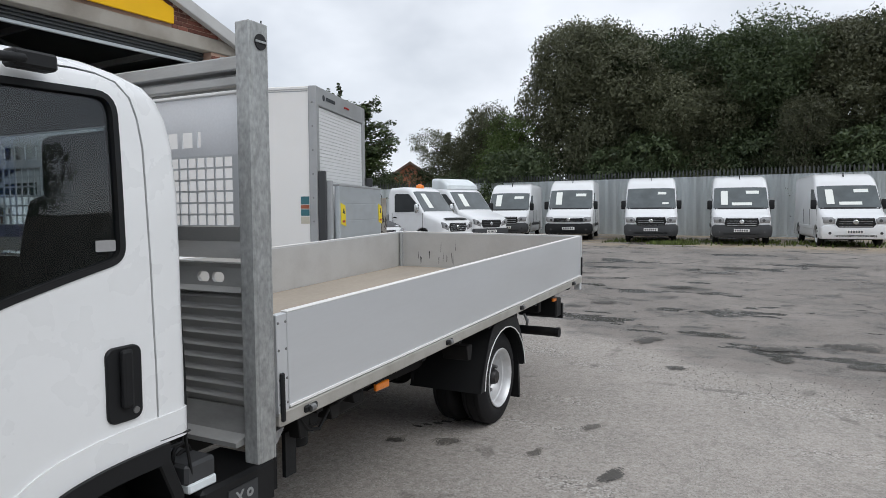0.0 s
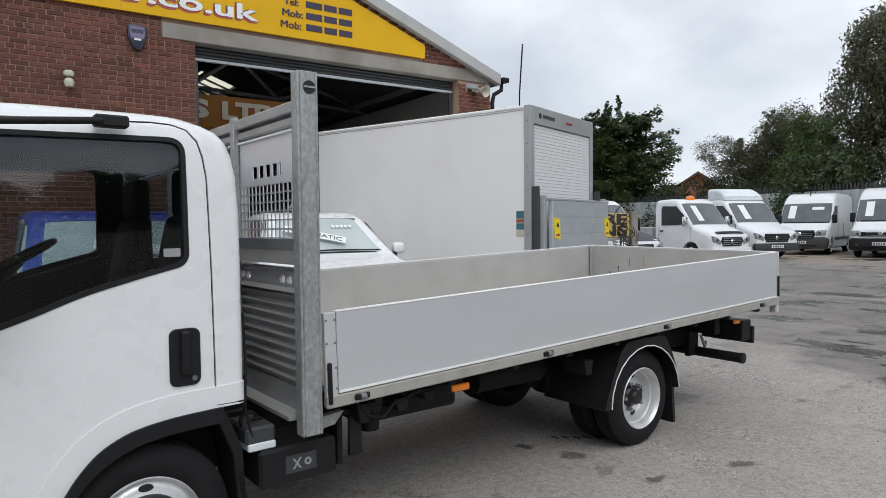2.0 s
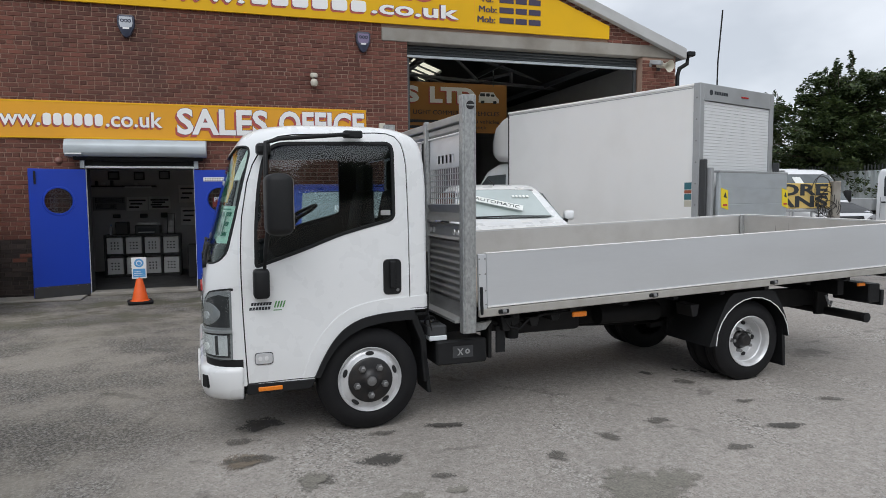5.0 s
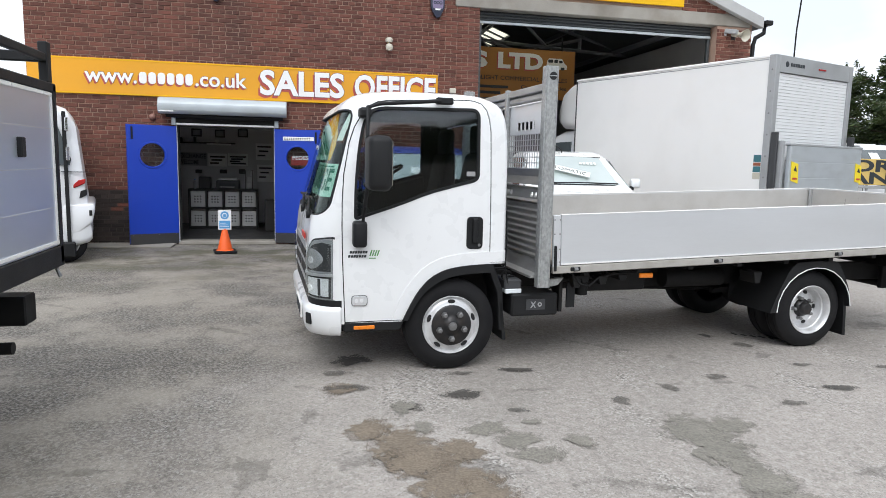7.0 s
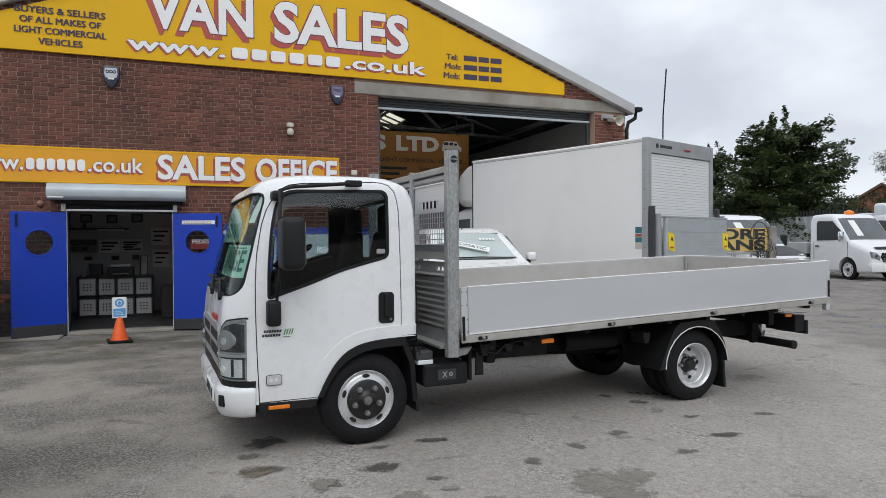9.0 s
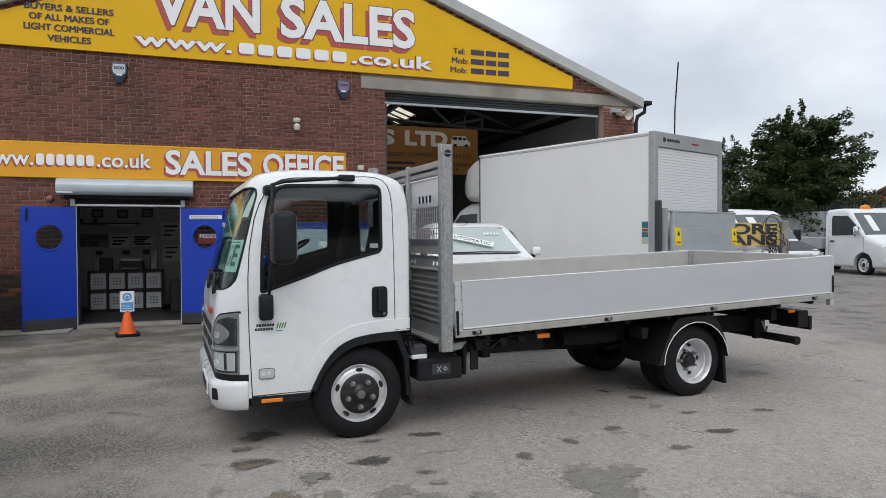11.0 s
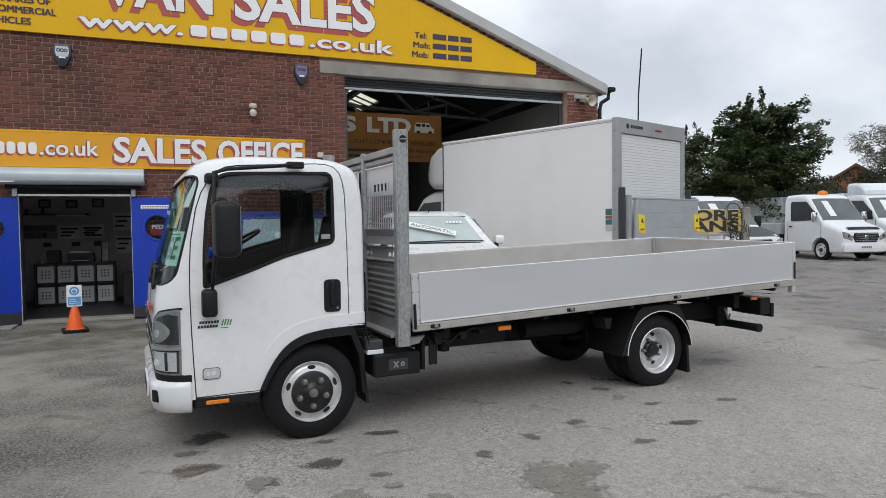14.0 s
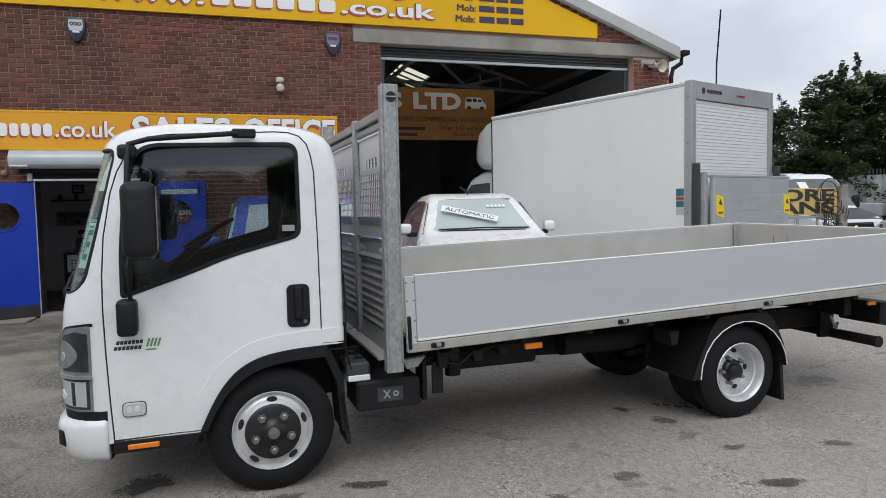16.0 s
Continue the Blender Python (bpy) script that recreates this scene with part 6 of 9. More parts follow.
part("side_marker_lamp", cbox(0.032, 0.055, 1.565, 1.69, 0.700, 0.740, 0.006), AMBER, truck, "amber side marker lamp")
part("marker_bracket", cbox(0.01, 0.032, 1.59, 1.66, 0.71, 0.80), CHASSIS, truck)

# rear mudguards
PATHG = [(2.890, 0.35), (2.930, 0.45), (2.985, 0.57), (3.050, 0.70), (3.090, 0.757), (3.140, 0.797), (3.36, 0.808), (3.560, 0.802), (3.605, 0.775), (3.675, 0.665), (3.728, 0.56), (3.755, 0.47), (3.77, 0.38)]
inn = [(3.362 + 0.402 * math.cos(t), 0.355 + 0.392 * math.sin(t)) for t in np.linspace(radians(180), radians(5), 13)]
thin = [(a + (3.345 - a) * 0.035, b + (0.36 - b) * 0.035) for a, b in PATHG]
for x0, x1, face in ((-0.52, 0.035, 0.035), (-1.84, -1.30, -1.84)):
    mg = part("mudguard", cprism(PATHG + thin[::-1], "x", x0, x1), BLACK, truck, "black plastic rear mudguard with white edge")
    part("guard_face", cprism(PATHG + inn[::-1], "x", face - 0.012, face + 0.012, 0.003), BLACK, mg)
    part("guard_trim", tube(bmesh.new(), [(face + (0.014 if face > -1 else -0.014), a, b) for a, b in inn], 0.0045), SIGNWHITE, mg, "white edge trim")
    part("mud_flap", cprism([(3.735, 0.52), (3.765, 0.52), (3.795, 0.10), (3.765, 0.10)], "x", x0 + 0.02, x1 - 0.04), BLACK, mg)
    part("guard_plate", cbox(x0, x0 + 0.02, 2.9, 3.1, 0.36, 0.68), BLACK, mg)

# rear end
part("underrun_bar", tube(bmesh.new(), [(-1.86, 4.75, 0.485), (0.02, 4.75, 0.47)], 0.042, 14), CHASSIS, truck, "black underrun bar", 40)
part("bar_end", lathe(bmesh.new(), [(0.0, 0.046), (0.03, 0.046), (0.034, 0.0001)], 14, "x", (0.0, 4.75, 0.47)), BLACK, truck)
for x in (-0.45, -1.35):
    part("bar_bracket", cbox(x, x + 0.05, 4.62, 4.77, 0.44, 0.86, 0.006), CHASSIS, truck)
part("cross_beam", cbox(-1.75, -0.1, 4.52, 4.60, 0.68, 0.82, 0.006), CHASSIS, truck)
for x0, x1 in ((-0.42, -0.03), (-1.80, -1.42)):
    tlp = part("tail_lamp", cbox(x0, x1, 4.84, 4.99, 0.595, 0.775, 0.010), BLACK, truck, "black rear lamp cluster")
    part("lamp_plate", cbox(x0 + 0.01, x1 + 0.012, 4.99, 5.03, 0.565, 0.715, 0.006), BLACK, tlp)
    part("lens", cbox(x0 + 0.03, x1 - 0.03, 5.03, 5.045, 0.60, 0.70), REDLENS, tlp)
    part("lamp_arm", cbox(x0 + 0.05, x0 + 0.10, 4.5, 4.86, 0.72, 0.78), CHASSIS, tlp)
part("rear_reflector", cbox(-0.02, 0.0, 4.66, 4.75, 0.768, 0.798, 0.004), AMBER, truck, "amber rear side reflector")
part("tow_hook", tube(bmesh.new(), [(-0.25, 4.55, 0.66), (-0.22, 4.56, 0.58), (-0.24, 4.60, 0.55), (-0.24, 4.62, 0.60)], 0.012), STEEL, truck)

# ---- bed ----
BED = Matrix.Translation((0, 0.795, 0.777)) @ Matrix.Rotation(radians(1.85), 4, "X") @ Matrix.Rotation(radians(0.75), 4, "Y")
BL, BXN, BXF, BT = 4.40, 0.116, -1.965, 0.445


def bpart(name, b, material, parent=truck, label="", smooth=0):
    if parent is truck:
        return part(name, b, material, truck, label, smooth, BED)
    return part(name, b, material, parent, label, smooth)


bpart("deck", cbox(BXF + 0.03, BXN - 0.03, 0.02, BL - 0.02, 0.035, 0.065), PLY, label="worn plywood bed floor")
for k in range(9):
    bpart("cross_member", cbox(BXF + 0.04, BXN - 0.04, 0.25 + 0.48 * k, 0.30 + 0.48 * k, -0.05, 0.035, 0.004), CHASSIS)
for x in (CMID + 0.36, CMID - 0.42):
    bpart("bearer", cbox(x, x + 0.06, 0.05, BL - 0.1, -0.12, -0.03), CHASSIS)
for sx, x0, x1 in ((1, BXN - 0.03, BXN), (-1, BXF, BXF + 0.03)):
    o = x1 if sx > 0 else x0
    i = x0 if sx > 0 else x1
    bpart("bed_rail", cbox(x0 - 0.02 * (sx < 0) - 0.005, x1 + 0.005, -0.035, BL, -0.012, 0.05, 0.006), ALURAIL, label="dirty aluminium bed rail")
    sd = bpart("side_board", cbox(x0, x1, 0.029, BL - 0.06, 0.055, BT, 0.003), ALU, label="plain grey aluminium drop side")
    bpart("board_lining", cbox(min(i, i - 0.003 * sx), max(i, i - 0.003 * sx), 0.034, BL - 0.065, 0.07, BT - 0.012), ALUIN, sd)
    bpart("top_cap", cbox(x0 - 0.002, x1 + 0.002, 0.027, BL - 0.058, BT, BT + 0.006, 0.002), SIGNWHITE, sd)
    bpart("lower_bead", cbox(min(o, o + 0.006 * sx), max(o, o + 0.006 * sx), 0.029, BL - 0.06, 0.056, 0.066), SIGNWHITE, sd)
    cp = bpart("corner_strip", cbox(x0, x1, -0.035, 0.026, 0.03, BT, 0.003), ALU, label="pale riveted corner strip")
    for z in (0.08, 0.18, 0.30, 0.41):
        bpart("rivet", lathe(bmesh.new(), [(0, 0.006), (0.003 * sx, 0.005), (0.004 * sx, 0.0001)], 8, "x", (o, 0.018, z)), STEEL, cp)
        bpart("rivet", lathe(bmesh.new(), [(0, 0.006), (0.003 * sx, 0.005), (0.004 * sx, 0.0001)], 8, "x", (o, -0.026, z)), STEEL, cp)
    lt = bpart("latch_bar", cbox(min(o, o + 0.016 * sx), max(o, o + 0.016 * sx), -0.030, -0.008, 0.01, 0.21, 0.005), BLACK, label="black drop side latch")
    bpart("corner_post", cbox(x0 - 0.03 * (sx > 0), x1 + 0.03 * (sx < 0), BL - 0.055, BL, -0.085, BT + 0.005, 0.006), ALU, label="rear corner post")
    bpart("latch_bar", cbox(min(o, o + 0.014 * sx), max(o, o + 0.014 * sx), BL - 0.04, BL - 0.02, 0.06, 0.24, 0.004), BLACK)
    for y in (0.11, 1.42, 2.66, 4.05):
        hg = bpart("hinge", cbox(min(o, o + 0.016 * sx), max(o, o + 0.016 * sx), y, y + 0.085, 0.004, 0.034, 0.006), BLACK, label="steel side hinge")
        bpart("hinge_knuckle", lathe(bmesh.new(), [(0, 0.0001), (0, 0.017), (0.03, 0.017), (0.03, 0.0001)], 10, "y", (o + 0.014 * sx, y + 0.028, 0.018)), STEEL, hg)
tb = bpart("tailboard", cbox(BXF + 0.03, BXN - 0.03, BL - 0.035, BL - 0.008, 0.055, BT, 0.004), ALU, label="scuffed aluminium tailboard")
bpart("board_lining", cbox(BXF + 0.04, BXN - 0.04, BL - 0.039, BL - 0.036, 0.07, BT - 0.01), ALUIN, tb)
bpart("top_cap", cbox(BXF + 0.03, BXN - 0.03, BL - 0.037, BL - 0.006, BT, BT + 0.007, 0.002), SIGNWHITE, tb)
for x in (BXF + 0.045, BXN - 0.06):
    bpart("inner_post", cbox(x, x + 0.015, BL - 0.09, BL - 0.04, 0.06, BT, 0.003), FRAMEGREY, tb)
rr = random.Random(5)
for k in range(11):
    x = BXF + 0.22 + rr.uniform(0, 0.5)
    z0 = rr.uniform(0.10, 0.28)
    bpart("scratch", cprism([(x, z0), (x + 0.004, z0), (x + 0.004 + rr.uniform(-0.01, 0.01), z0 + rr.uniform(0.05, 0.12)), (x + rr.uniform(-0.01, 0.01), z0 + 0.08)], "y", BL - 0.0405, BL - 0.0395), SEAM, tb)

# ---- headboard ----
hbd = part("headboard", cbox(BXF + 0.02, BXN - 0.02, 0.665, 0.735, 2.165, 2.22, 0.006), HEADBOARD, truck, "ladder headboard of grey rails, mesh panels and louvres")
for x0, x1 in ((0.050, 0.122), (-1.969, -1.897)):
    ps = part("post", cbox(x0, x1, 0.632, 0.646, 0.655, 2.335, 0.005), GALV, truck, "galvanised steel corner post")
    for b in ((x0, x0 + 0.012, 0.646, 0.722), (x1 - 0.012, x1, 0.646, 0.722)):
        part("flange", cbox(*b, 0.655, 2.335, 0.004), GALV, ps)
    part("post_face", cbox(x0, x1, 0.722, 0.734, 0.655, 2.335, 0.004), GALV, ps)
    part("post_hole", lathe(bmesh.new(), [(0.0, 0.030), (0.005, 0.030), (0.005, 0.0001)], 16, "x", ((x1 if x0 > -1 else x0 - 0.005), 0.690, 2.262)), SEAM, ps)
    part("hole_bar", cbox((x1 if x0 > -1 else x0 - 0.009), (x1 + 0.009 if x0 > -1 else x0), 0.661, 0.719, 2.258, 2.266), GALV, ps)
part("upright", cbox(-0.790, -0.735, 0.652, 0.6875, 0.72, 2.235, 0.005), GALV, hbd, "galvanised upright on the headboard")
part("centre_post", cbox(-0.965, -0.885, 0.74, 0.79, 0.72, 2.245, 0.006), HEADBOARD, hbd)
part("rail", cbox(BXF + 0.02, BXN - 0.03, 0.68, 0.72, 2.112, 2.150, 0.005), HEADBOARD, hbd)
part("rail_web", cbox(BXF + 0.02, BXN - 0.03, 0.725, 0.735, 2.10, 2.215), HEADBOARD, hbd)
for x0, x1 in ((-0.885, 0.02), (-1.87, -0.965)):
    plate = cbox(x0, x1, 0.690, 0.696, 1.848, 2.088)
    w = x1 - x0
    steps = []
    for k in range(5):
        a = x0 + w * 0.36 + k * 0.085
        steps.append(("DIFFERENCE", cbox(a, a + (0.058 if k < 4 else 0.02), 0.6, 0.8, 1.885, 1.948)))
    shaped("plate", carve(plate, *steps), PLATE, hbd, "silver plate with cut-out shapes")
    part("plate_lip", cbox(x0, x1, 0.675, 0.712, 2.082, 2.094, 0.003), SIGNWHITE, hbd)
    mesh_l, mesh_r = x0 + 0.06, x1 - 0.05
    n = 16
    for k in range(n + 1):
        x = mesh_l + (mesh_r - mesh_l) * k / n
        part("mesh_bar", cbox(x - 0.004, x + 0.004, 0.6905, 0.6955, 1.570, 1.850), ALU, hbd)
    for k in range(7):
        z = 1.570 + k * 0.0462
        part("mesh_bar", cbox(mesh_l, mesh_r, 0.6895, 0.6965, z - 0.004, z + 0.004), ALU, hbd)
    for a, c in ((x0, mesh_l), (mesh_r, x1)):
        part("mesh_edge", cbox(a, c, 0.690, 0.696, 1.565, 1.850), ALU, hbd)
    part("mid_rail", cprism([(0.66, 1.445), (0.735, 1.445), (0.735, 1.462), (0.70, 1.475), (0.70, 1.540), (0.735, 1.552), (0.735, 1.568), (0.66, 1.568), (0.685, 1.51)], "x", x0, x1), HEADBOARD, hbd)
    plank = cprism([(0.665, 1.310), (0.735, 1.310), (0.735, 1.322), (0.705, 1.330), (0.705, 1.405), (0.735, 1.412), (0.735, 1.424), (0.665, 1.424), (0.69, 1.405), (0.69, 1.330)], "x", x0, x1)
    cuts = []
    for a in (x0 + 0.12, x0 + 0.20, x1 - 0.26, x1 - 0.18):
        cuts.append(("DIFFERENCE", cprism(round_rect(a, a + 0.068, 1.345, 1.385, 0.0195, 4), "y", 0.6, 0.8)))
    shaped("slotted_plank", carve(plank, *cuts), HEADBOARD, hbd)
    for k in range(9):
        z = 0.852 + k * 0.0505
        part("louvre", cprism([(0.698, z), (0.712, z), (0.712, z + 0.0505), (0.698, z + 0.0505), (0.696, z + 0.044), (0.682, z + 0.036), (0.678, z + 0.030), (0.682, z + 0.022), (0.694, z + 0.006)], "x", x0, x1), HEADBOARD, hbd)
    part("base_rail", cprism([(0.60, 0.720), (0.72, 0.720), (0.72, 0.850), (0.69, 0.850), (0.66, 0.755), (0.60, 0.738)], "x", x0 - 0.02, x1 + 0.02), HEADBOARD, hbd)


# ---- other vehicles; local front towards -y, origin on the ground under the front bumper ----
def body_skin(sections, top_r=0.16, low_r=0.10, tumble=0.035, seg=4):
    """Sections of (y, bottom, top, half width) along a vehicle."""
    rings = []
    zmax = max(s[2] for s in sections)
    for y, zb, zt, hw in sections:
        h = zt - zb
        rt, rl = min(top_r, h * 0.45), min(low_r, h * 0.4)
        pts = round_rect(-hw, hw, zb, zt, 0.1, seg, (rt, rt, rl, rl))
        rings.append([(x * (1 - tumble * max(0.0, (z - 0.9) / (zmax - 0.9)) * 1.6), y, z) for x, z in pts])
    return loft(bmesh.new(), rings)


def top_at(sections, y):
    for a, c in zip(sections, sections[1:]):
        if a[0] <= y <= c[0]:
            k = (y - a[0]) / (c[0] - a[0])
            return a[2] + k * (c[2] - a[2]), a[3] + k * (c[3] - a[3])
    return sections[-1][2], sections[-1][3]


def patch(sections, y0, y1, f0, f1, off, rows=6, cols=9, crown=0.02, shift=0.0):
    """A curved pane laid over the top skin between y0 and y1; f: share of the half width covered."""
    out = []
    for i in range(rows + 1):
        y = y0 + (y1 - y0) * i / rows
        z, hw = top_at(sections, y)
        z2, _ = top_at(sections, y + 0.02)
        slope = math.atan2(z2 - z, 0.02)
        f = f0 + (f1 - f0) * i / rows
        row = []
        for j in range(cols + 1):
            u = -1 + 2 * j / cols
            x = u * hw * f + shift
            row.append((x, y - math.sin(slope) * off - (1 - u * u) * crown * 0.0, z + math.cos(slope) * off - (abs(u) ** 4) * crown))
        out.append(row)
    b = grid(bmesh.new(), out)
    bmesh.ops.recalc_face_normals(b, faces=b.faces)
    bmesh.ops.solidify(b, geom=b.faces[:], thickness=0.006)
    return b


def road_wheel(parent, x, y, r, w=0.21, side=1, z=None, spokes=0):
    wh = thing("wheel", "", "")
    wh.parent = parent
    wh.matrix_basis = pose(x, y, z or r) @ Matrix.Diagonal((side, 1, 1, 1))
    s = r * 0.63
    part("tyre", lathe(bmesh.new(), [(-0.02, s - 0.01), (0, s + 0.03), (-0.004, r - 0.05), (-0.025, r - 0.012), (-0.05, r), (-w + 0.05, r), (-w + 0.025, r - 0.012), (-w, s + 0.03), (-w + 0.02, s - 0.01)], 40, "x"), RUBBER, wh, smooth=40)
    if spokes:
        part("rim", lathe(bmesh.new(), [(-0.04, s - 0.005), (-0.004, s + 0.012), (0.002, s), (-0.012, s - 0.02), (-0.05, s - 0.03), (-0.09, s - 0.035), (-0.095, 0.05), (-0.095, 0.0001)], 40, "x"), HUBBLACK, wh, smooth=40)
        for k in range(spokes):
            a = 2 * math.pi * k / spokes
            c, sn = math.cos(a), math.sin(a)
            quad = [(0.05, -0.035), (s - 0.012, -0.055), (s - 0.012, -0.018), (0.06, -0.004)]
            for mir in (1, -1):
                part("spoke", cprism([(p * c - q * mir * sn, p * sn + q * mir * c) for p, q in quad], "x", -0.045, -0.012, 0.006), CHROME, wh)
        part("hub_cap", lathe(bmesh.new(), [(-0.05, 0.085), (-0.01, 0.08), (-0.002, 0.06), (0.0, 0.0001)], 24, "x"), CHROME, wh, smooth=40)
    else:
        part("rim", lathe(bmesh.new(), [(-0.03, s - 0.005), (-0.002, s + 0.012), (0.003, s + 0.004), (-0.012, s - 0.018), (-0.05, s - 0.035), (-0.03, s * 0.62), (-0.012, s * 0.45), (-0.012, 0.0001)], 40, "x"), RIM, wh, smooth=40)
        for k in range(5):
            a = radians(72 * k)
            part("vent_hole", oval((0, 0), s * 0.72, 0.028, 0.018, a, -0.028), SEAM, wh)
        part("hub_cap", lathe(bmesh.new(), [(-0.012, 0.07), (0.01, 0.065), (0.016, 0.0001)], 20, "x"), HUBBLACK, wh, smooth=40)
    return wh


def plate_on(parent, x, y, z, w=0.52, h=0.11):
    p = part("number_plate", cbox(x - w / 2, x + w / 2, y - 0.012, y, z - h / 2, z + h / 2, 0.004), SIGNWHITE, parent, "white number plate with plain bars")
    for k in range(6):
        a = x - w * 0.43 + k * w * 0.145
        part("plate_bar", cbox(a, a + w * 0.085, y - 0.015, y - 0.011, z - h * 0.32, z + h * 0.32), INK, p)


VAN = [(0.0, 0.34, 0.96, 0.80), (0.03, 0.30, 1.01, 0.88), (0.12, 0.27, 1.06, 0.95), (0.35, 0.26, 1.13, 0.985), (0.82, 0.26, 1.29, 1.0), (1.52, 0.26, 2.10, 1.0), (1.66, 0.26, 2.25, 0.995), (1.85, 0.26, 2.40, 0.99), (2.2, 0.26, 2.52, 0.985), (2.6, 0.26, 2.56, 0.985), (5.6, 0.26, 2.56, 0.985), (5.72, 0.30, 2.50, 0.965), (5.76, 0.34, 2.40, 0.94)]


def scaled(sections, length=1.0, width=1.0, height=1.0):
    return [(y * length, zb, zt * height, hw * width) for y, zb, zt, hw in sections]


def van(label, m, style="hex", height=1.0, length=1.0, cards=(), lower=GREYPLAST, group="row of parked vans", paint=None, slide=True):
    t = thing("van", label, "van", m, group)
    sec = scaled(VAN, length, 1.0, height)
    paint = paint or FARWHITE
    arches = [("DIFFERENCE", lathe(bmesh.new(), [(-1.3, 0.40), (1.3, 0.40)], 28, "x", (0, y, 0.34))) for y in (0.95 * length, 4.55 * length)]
    shaped("body", carve(body_skin(sec), *arches), paint, t, "", 32)
    part("underbody", cbox(-0.86, 0.86, 0.3, 5.5 * length, 0.24, 0.75), CHASSIS, t)
    ws = part("windscreen", patch(sec, 0.86 * length, 1.52 * length, 0.94, 0.90, 0.012), DARKGLASS, t, "dark windscreen", 40)
    for dx, y0, y1, f, mt in cards:
        part("windscreen_card", patch(sec, y0 * length, y1 * length, f, f, 0.022, 2, 2, 0.0, dx), mt, ws)
    for x in (-0.45, 0.35):
        part("wiper", tube(bmesh.new(), [(x, 0.84 * length, 1.30 * height), (x + 0.48, 0.90 * length, 1.37 * height)], 0.012, 6), BLACK, ws)
    part("scuttle", patch(sec, 0.80 * length, 0.88 * length, 0.88, 0.90, 0.006, 1, 8), BLACK, t)
    for sx in (-1, 1):
        hw = 1.0
        win = [(1.02 * length, 1.34), (1.18 * length, 1.62 * height), (1.62 * length, 1.98 * height), (2.10 * length, 2.0 * height), (2.10 * length, 1.32)]
        side = part("side_window", cprism(win, "x", sx * (hw - 0.052) - 0.03, sx * (hw - 0.052) + 0.03), SIDEGLASS, t, "dark door window")
        for y in (0.86 * length, 2.16 * length, 3.35 * length):
            part("panel_gap", cbox(sx * 0.992 - 0.004, sx * 0.992 + 0.004, y, y + 0.012, 0.62, 1.28), SEAM, t)
        part("side_rub_strip", cbox(sx * 1.0 - 0.012, sx * 1.0 + 0.012, 1.5 * length, 4.0 * length, 0.58, 0.70, 0.005), lower, t)
        mi = part("mirror", cbox(sx * 1.06 - 0.09, sx * 1.06 + 0.09, 0.98 * length, 1.10 * length, 1.28 * height, 1.62 * height, 0.04, seg=2), BLACK, t, "black door mirror", 50)
        part("mirror_arm", cbox(sx * 0.98 - 0.06, sx * 0.98 + 0.06, 1.03 * length, 1.09 * length, 1.30 * height, 1.36 * height, 0.01), BLACK, mi)
        for y in (0.95 * length, 4.55 * length):
            road_wheel(t, sx * 0.965, y, 0.345, side=sx)
    # nose
    low = part("lower_bumper", cprism([(-0.96, 0.28), (0.96, 0.28), (1.0, 0.44), (0.99, 0.66), (0.90, 0.735), (0.5, 0.72), (-0.5, 0.72), (-0.90, 0.735), (-0.99, 0.66), (-1.0, 0.44)], "y", -0.040, 0.42, 0.03, 2), lower, t, "front bumper", 40)
    plate_on(low, 0, -0.042, 0.52)
    part("air_intake", cbox(-0.62, 0.62, -0.040, 0.0, 0.345, 0.42, 0.006), SEAM, low)
    for sx in (-1, 1):
        part("fog_lamp", lathe(bmesh.new(), [(-0.045, 0.0001), (-0.045, 0.045), (0.0, 0.055)], 14, "y", (sx * 0.74, 0.0, 0.47)), DARKLAMP, low)
    if style == "hex":
        gp = [(-0.47, 0.66), (0.47, 0.66), (0.58, 0.82), (0.52, 1.0), (-0.52, 1.0), (-0.58, 0.82)]
    elif style == "bar":
        gp = [(-0.62, 0.79), (0.62, 0.79), (0.60, 0.95), (-0.60, 0.95)]
    else:
        gp = [(-0.50, 0.66), (0.50, 0.66), (0.58, 0.78), (0.52, 0.97), (-0.52, 0.97), (-0.58, 0.78)]
    gr = part("grille", cprism(gp, "y", -0.048, 0.05, 0.006), BLACK, t, "dark front grille")
    zs = np.linspace(min(p[1] for p in gp) + 0.03, max(p[1] for p in gp) - 0.035, 4 if style != "bar" else 2)
    for z in zs:
        part("grille_bar", cbox(-0.48, 0.48, -0.056, -0.044, z, z + 0.014, 0.003), CHROME if style != "hex" else FRAMEGREY, gr)
    part("emblem", lathe(bmesh.new(), [(-0.075, 0.0001), (-0.075, 0.060), (-0.06, 0.078), (-0.04, 0.078)], 20, "y", (0, 0, (gp[0][1] + gp[3][1]) / 2 + 0.02)), CHROME, gr, "plain round chrome emblem", 40)
    for sx in (-1, 1):
        lp = [(sx * 0.60, 0.78), (sx * 0.92, 0.80), (sx * 0.95, 1.0), (sx * 0.68, 1.0), (sx * 0.58, 0.93)]
        hl = part("headlamp", cprism(lp, "y", -0.016, 0.26, 0.012, 2), LAMPSHELL, t, "clear headlamp", 40)
        part("lamp_core", lathe(bmesh.new(), [(-0.02, 0.0001), (-0.02, 0.05), (0.0, 0.06)], 14, "y", (sx * 0.72, 0.0, 0.88)), DARKLAMP, hl)
    part("roof_aerial", cprism([(1.9 * length, 2.42 * height), (2.0 * length, 2.46 * height), (2.0 * length, 2.58 * height), (1.97 * length, 2.58 * height)], "x", -0.015, 0.015), BLACK, t)
    return t


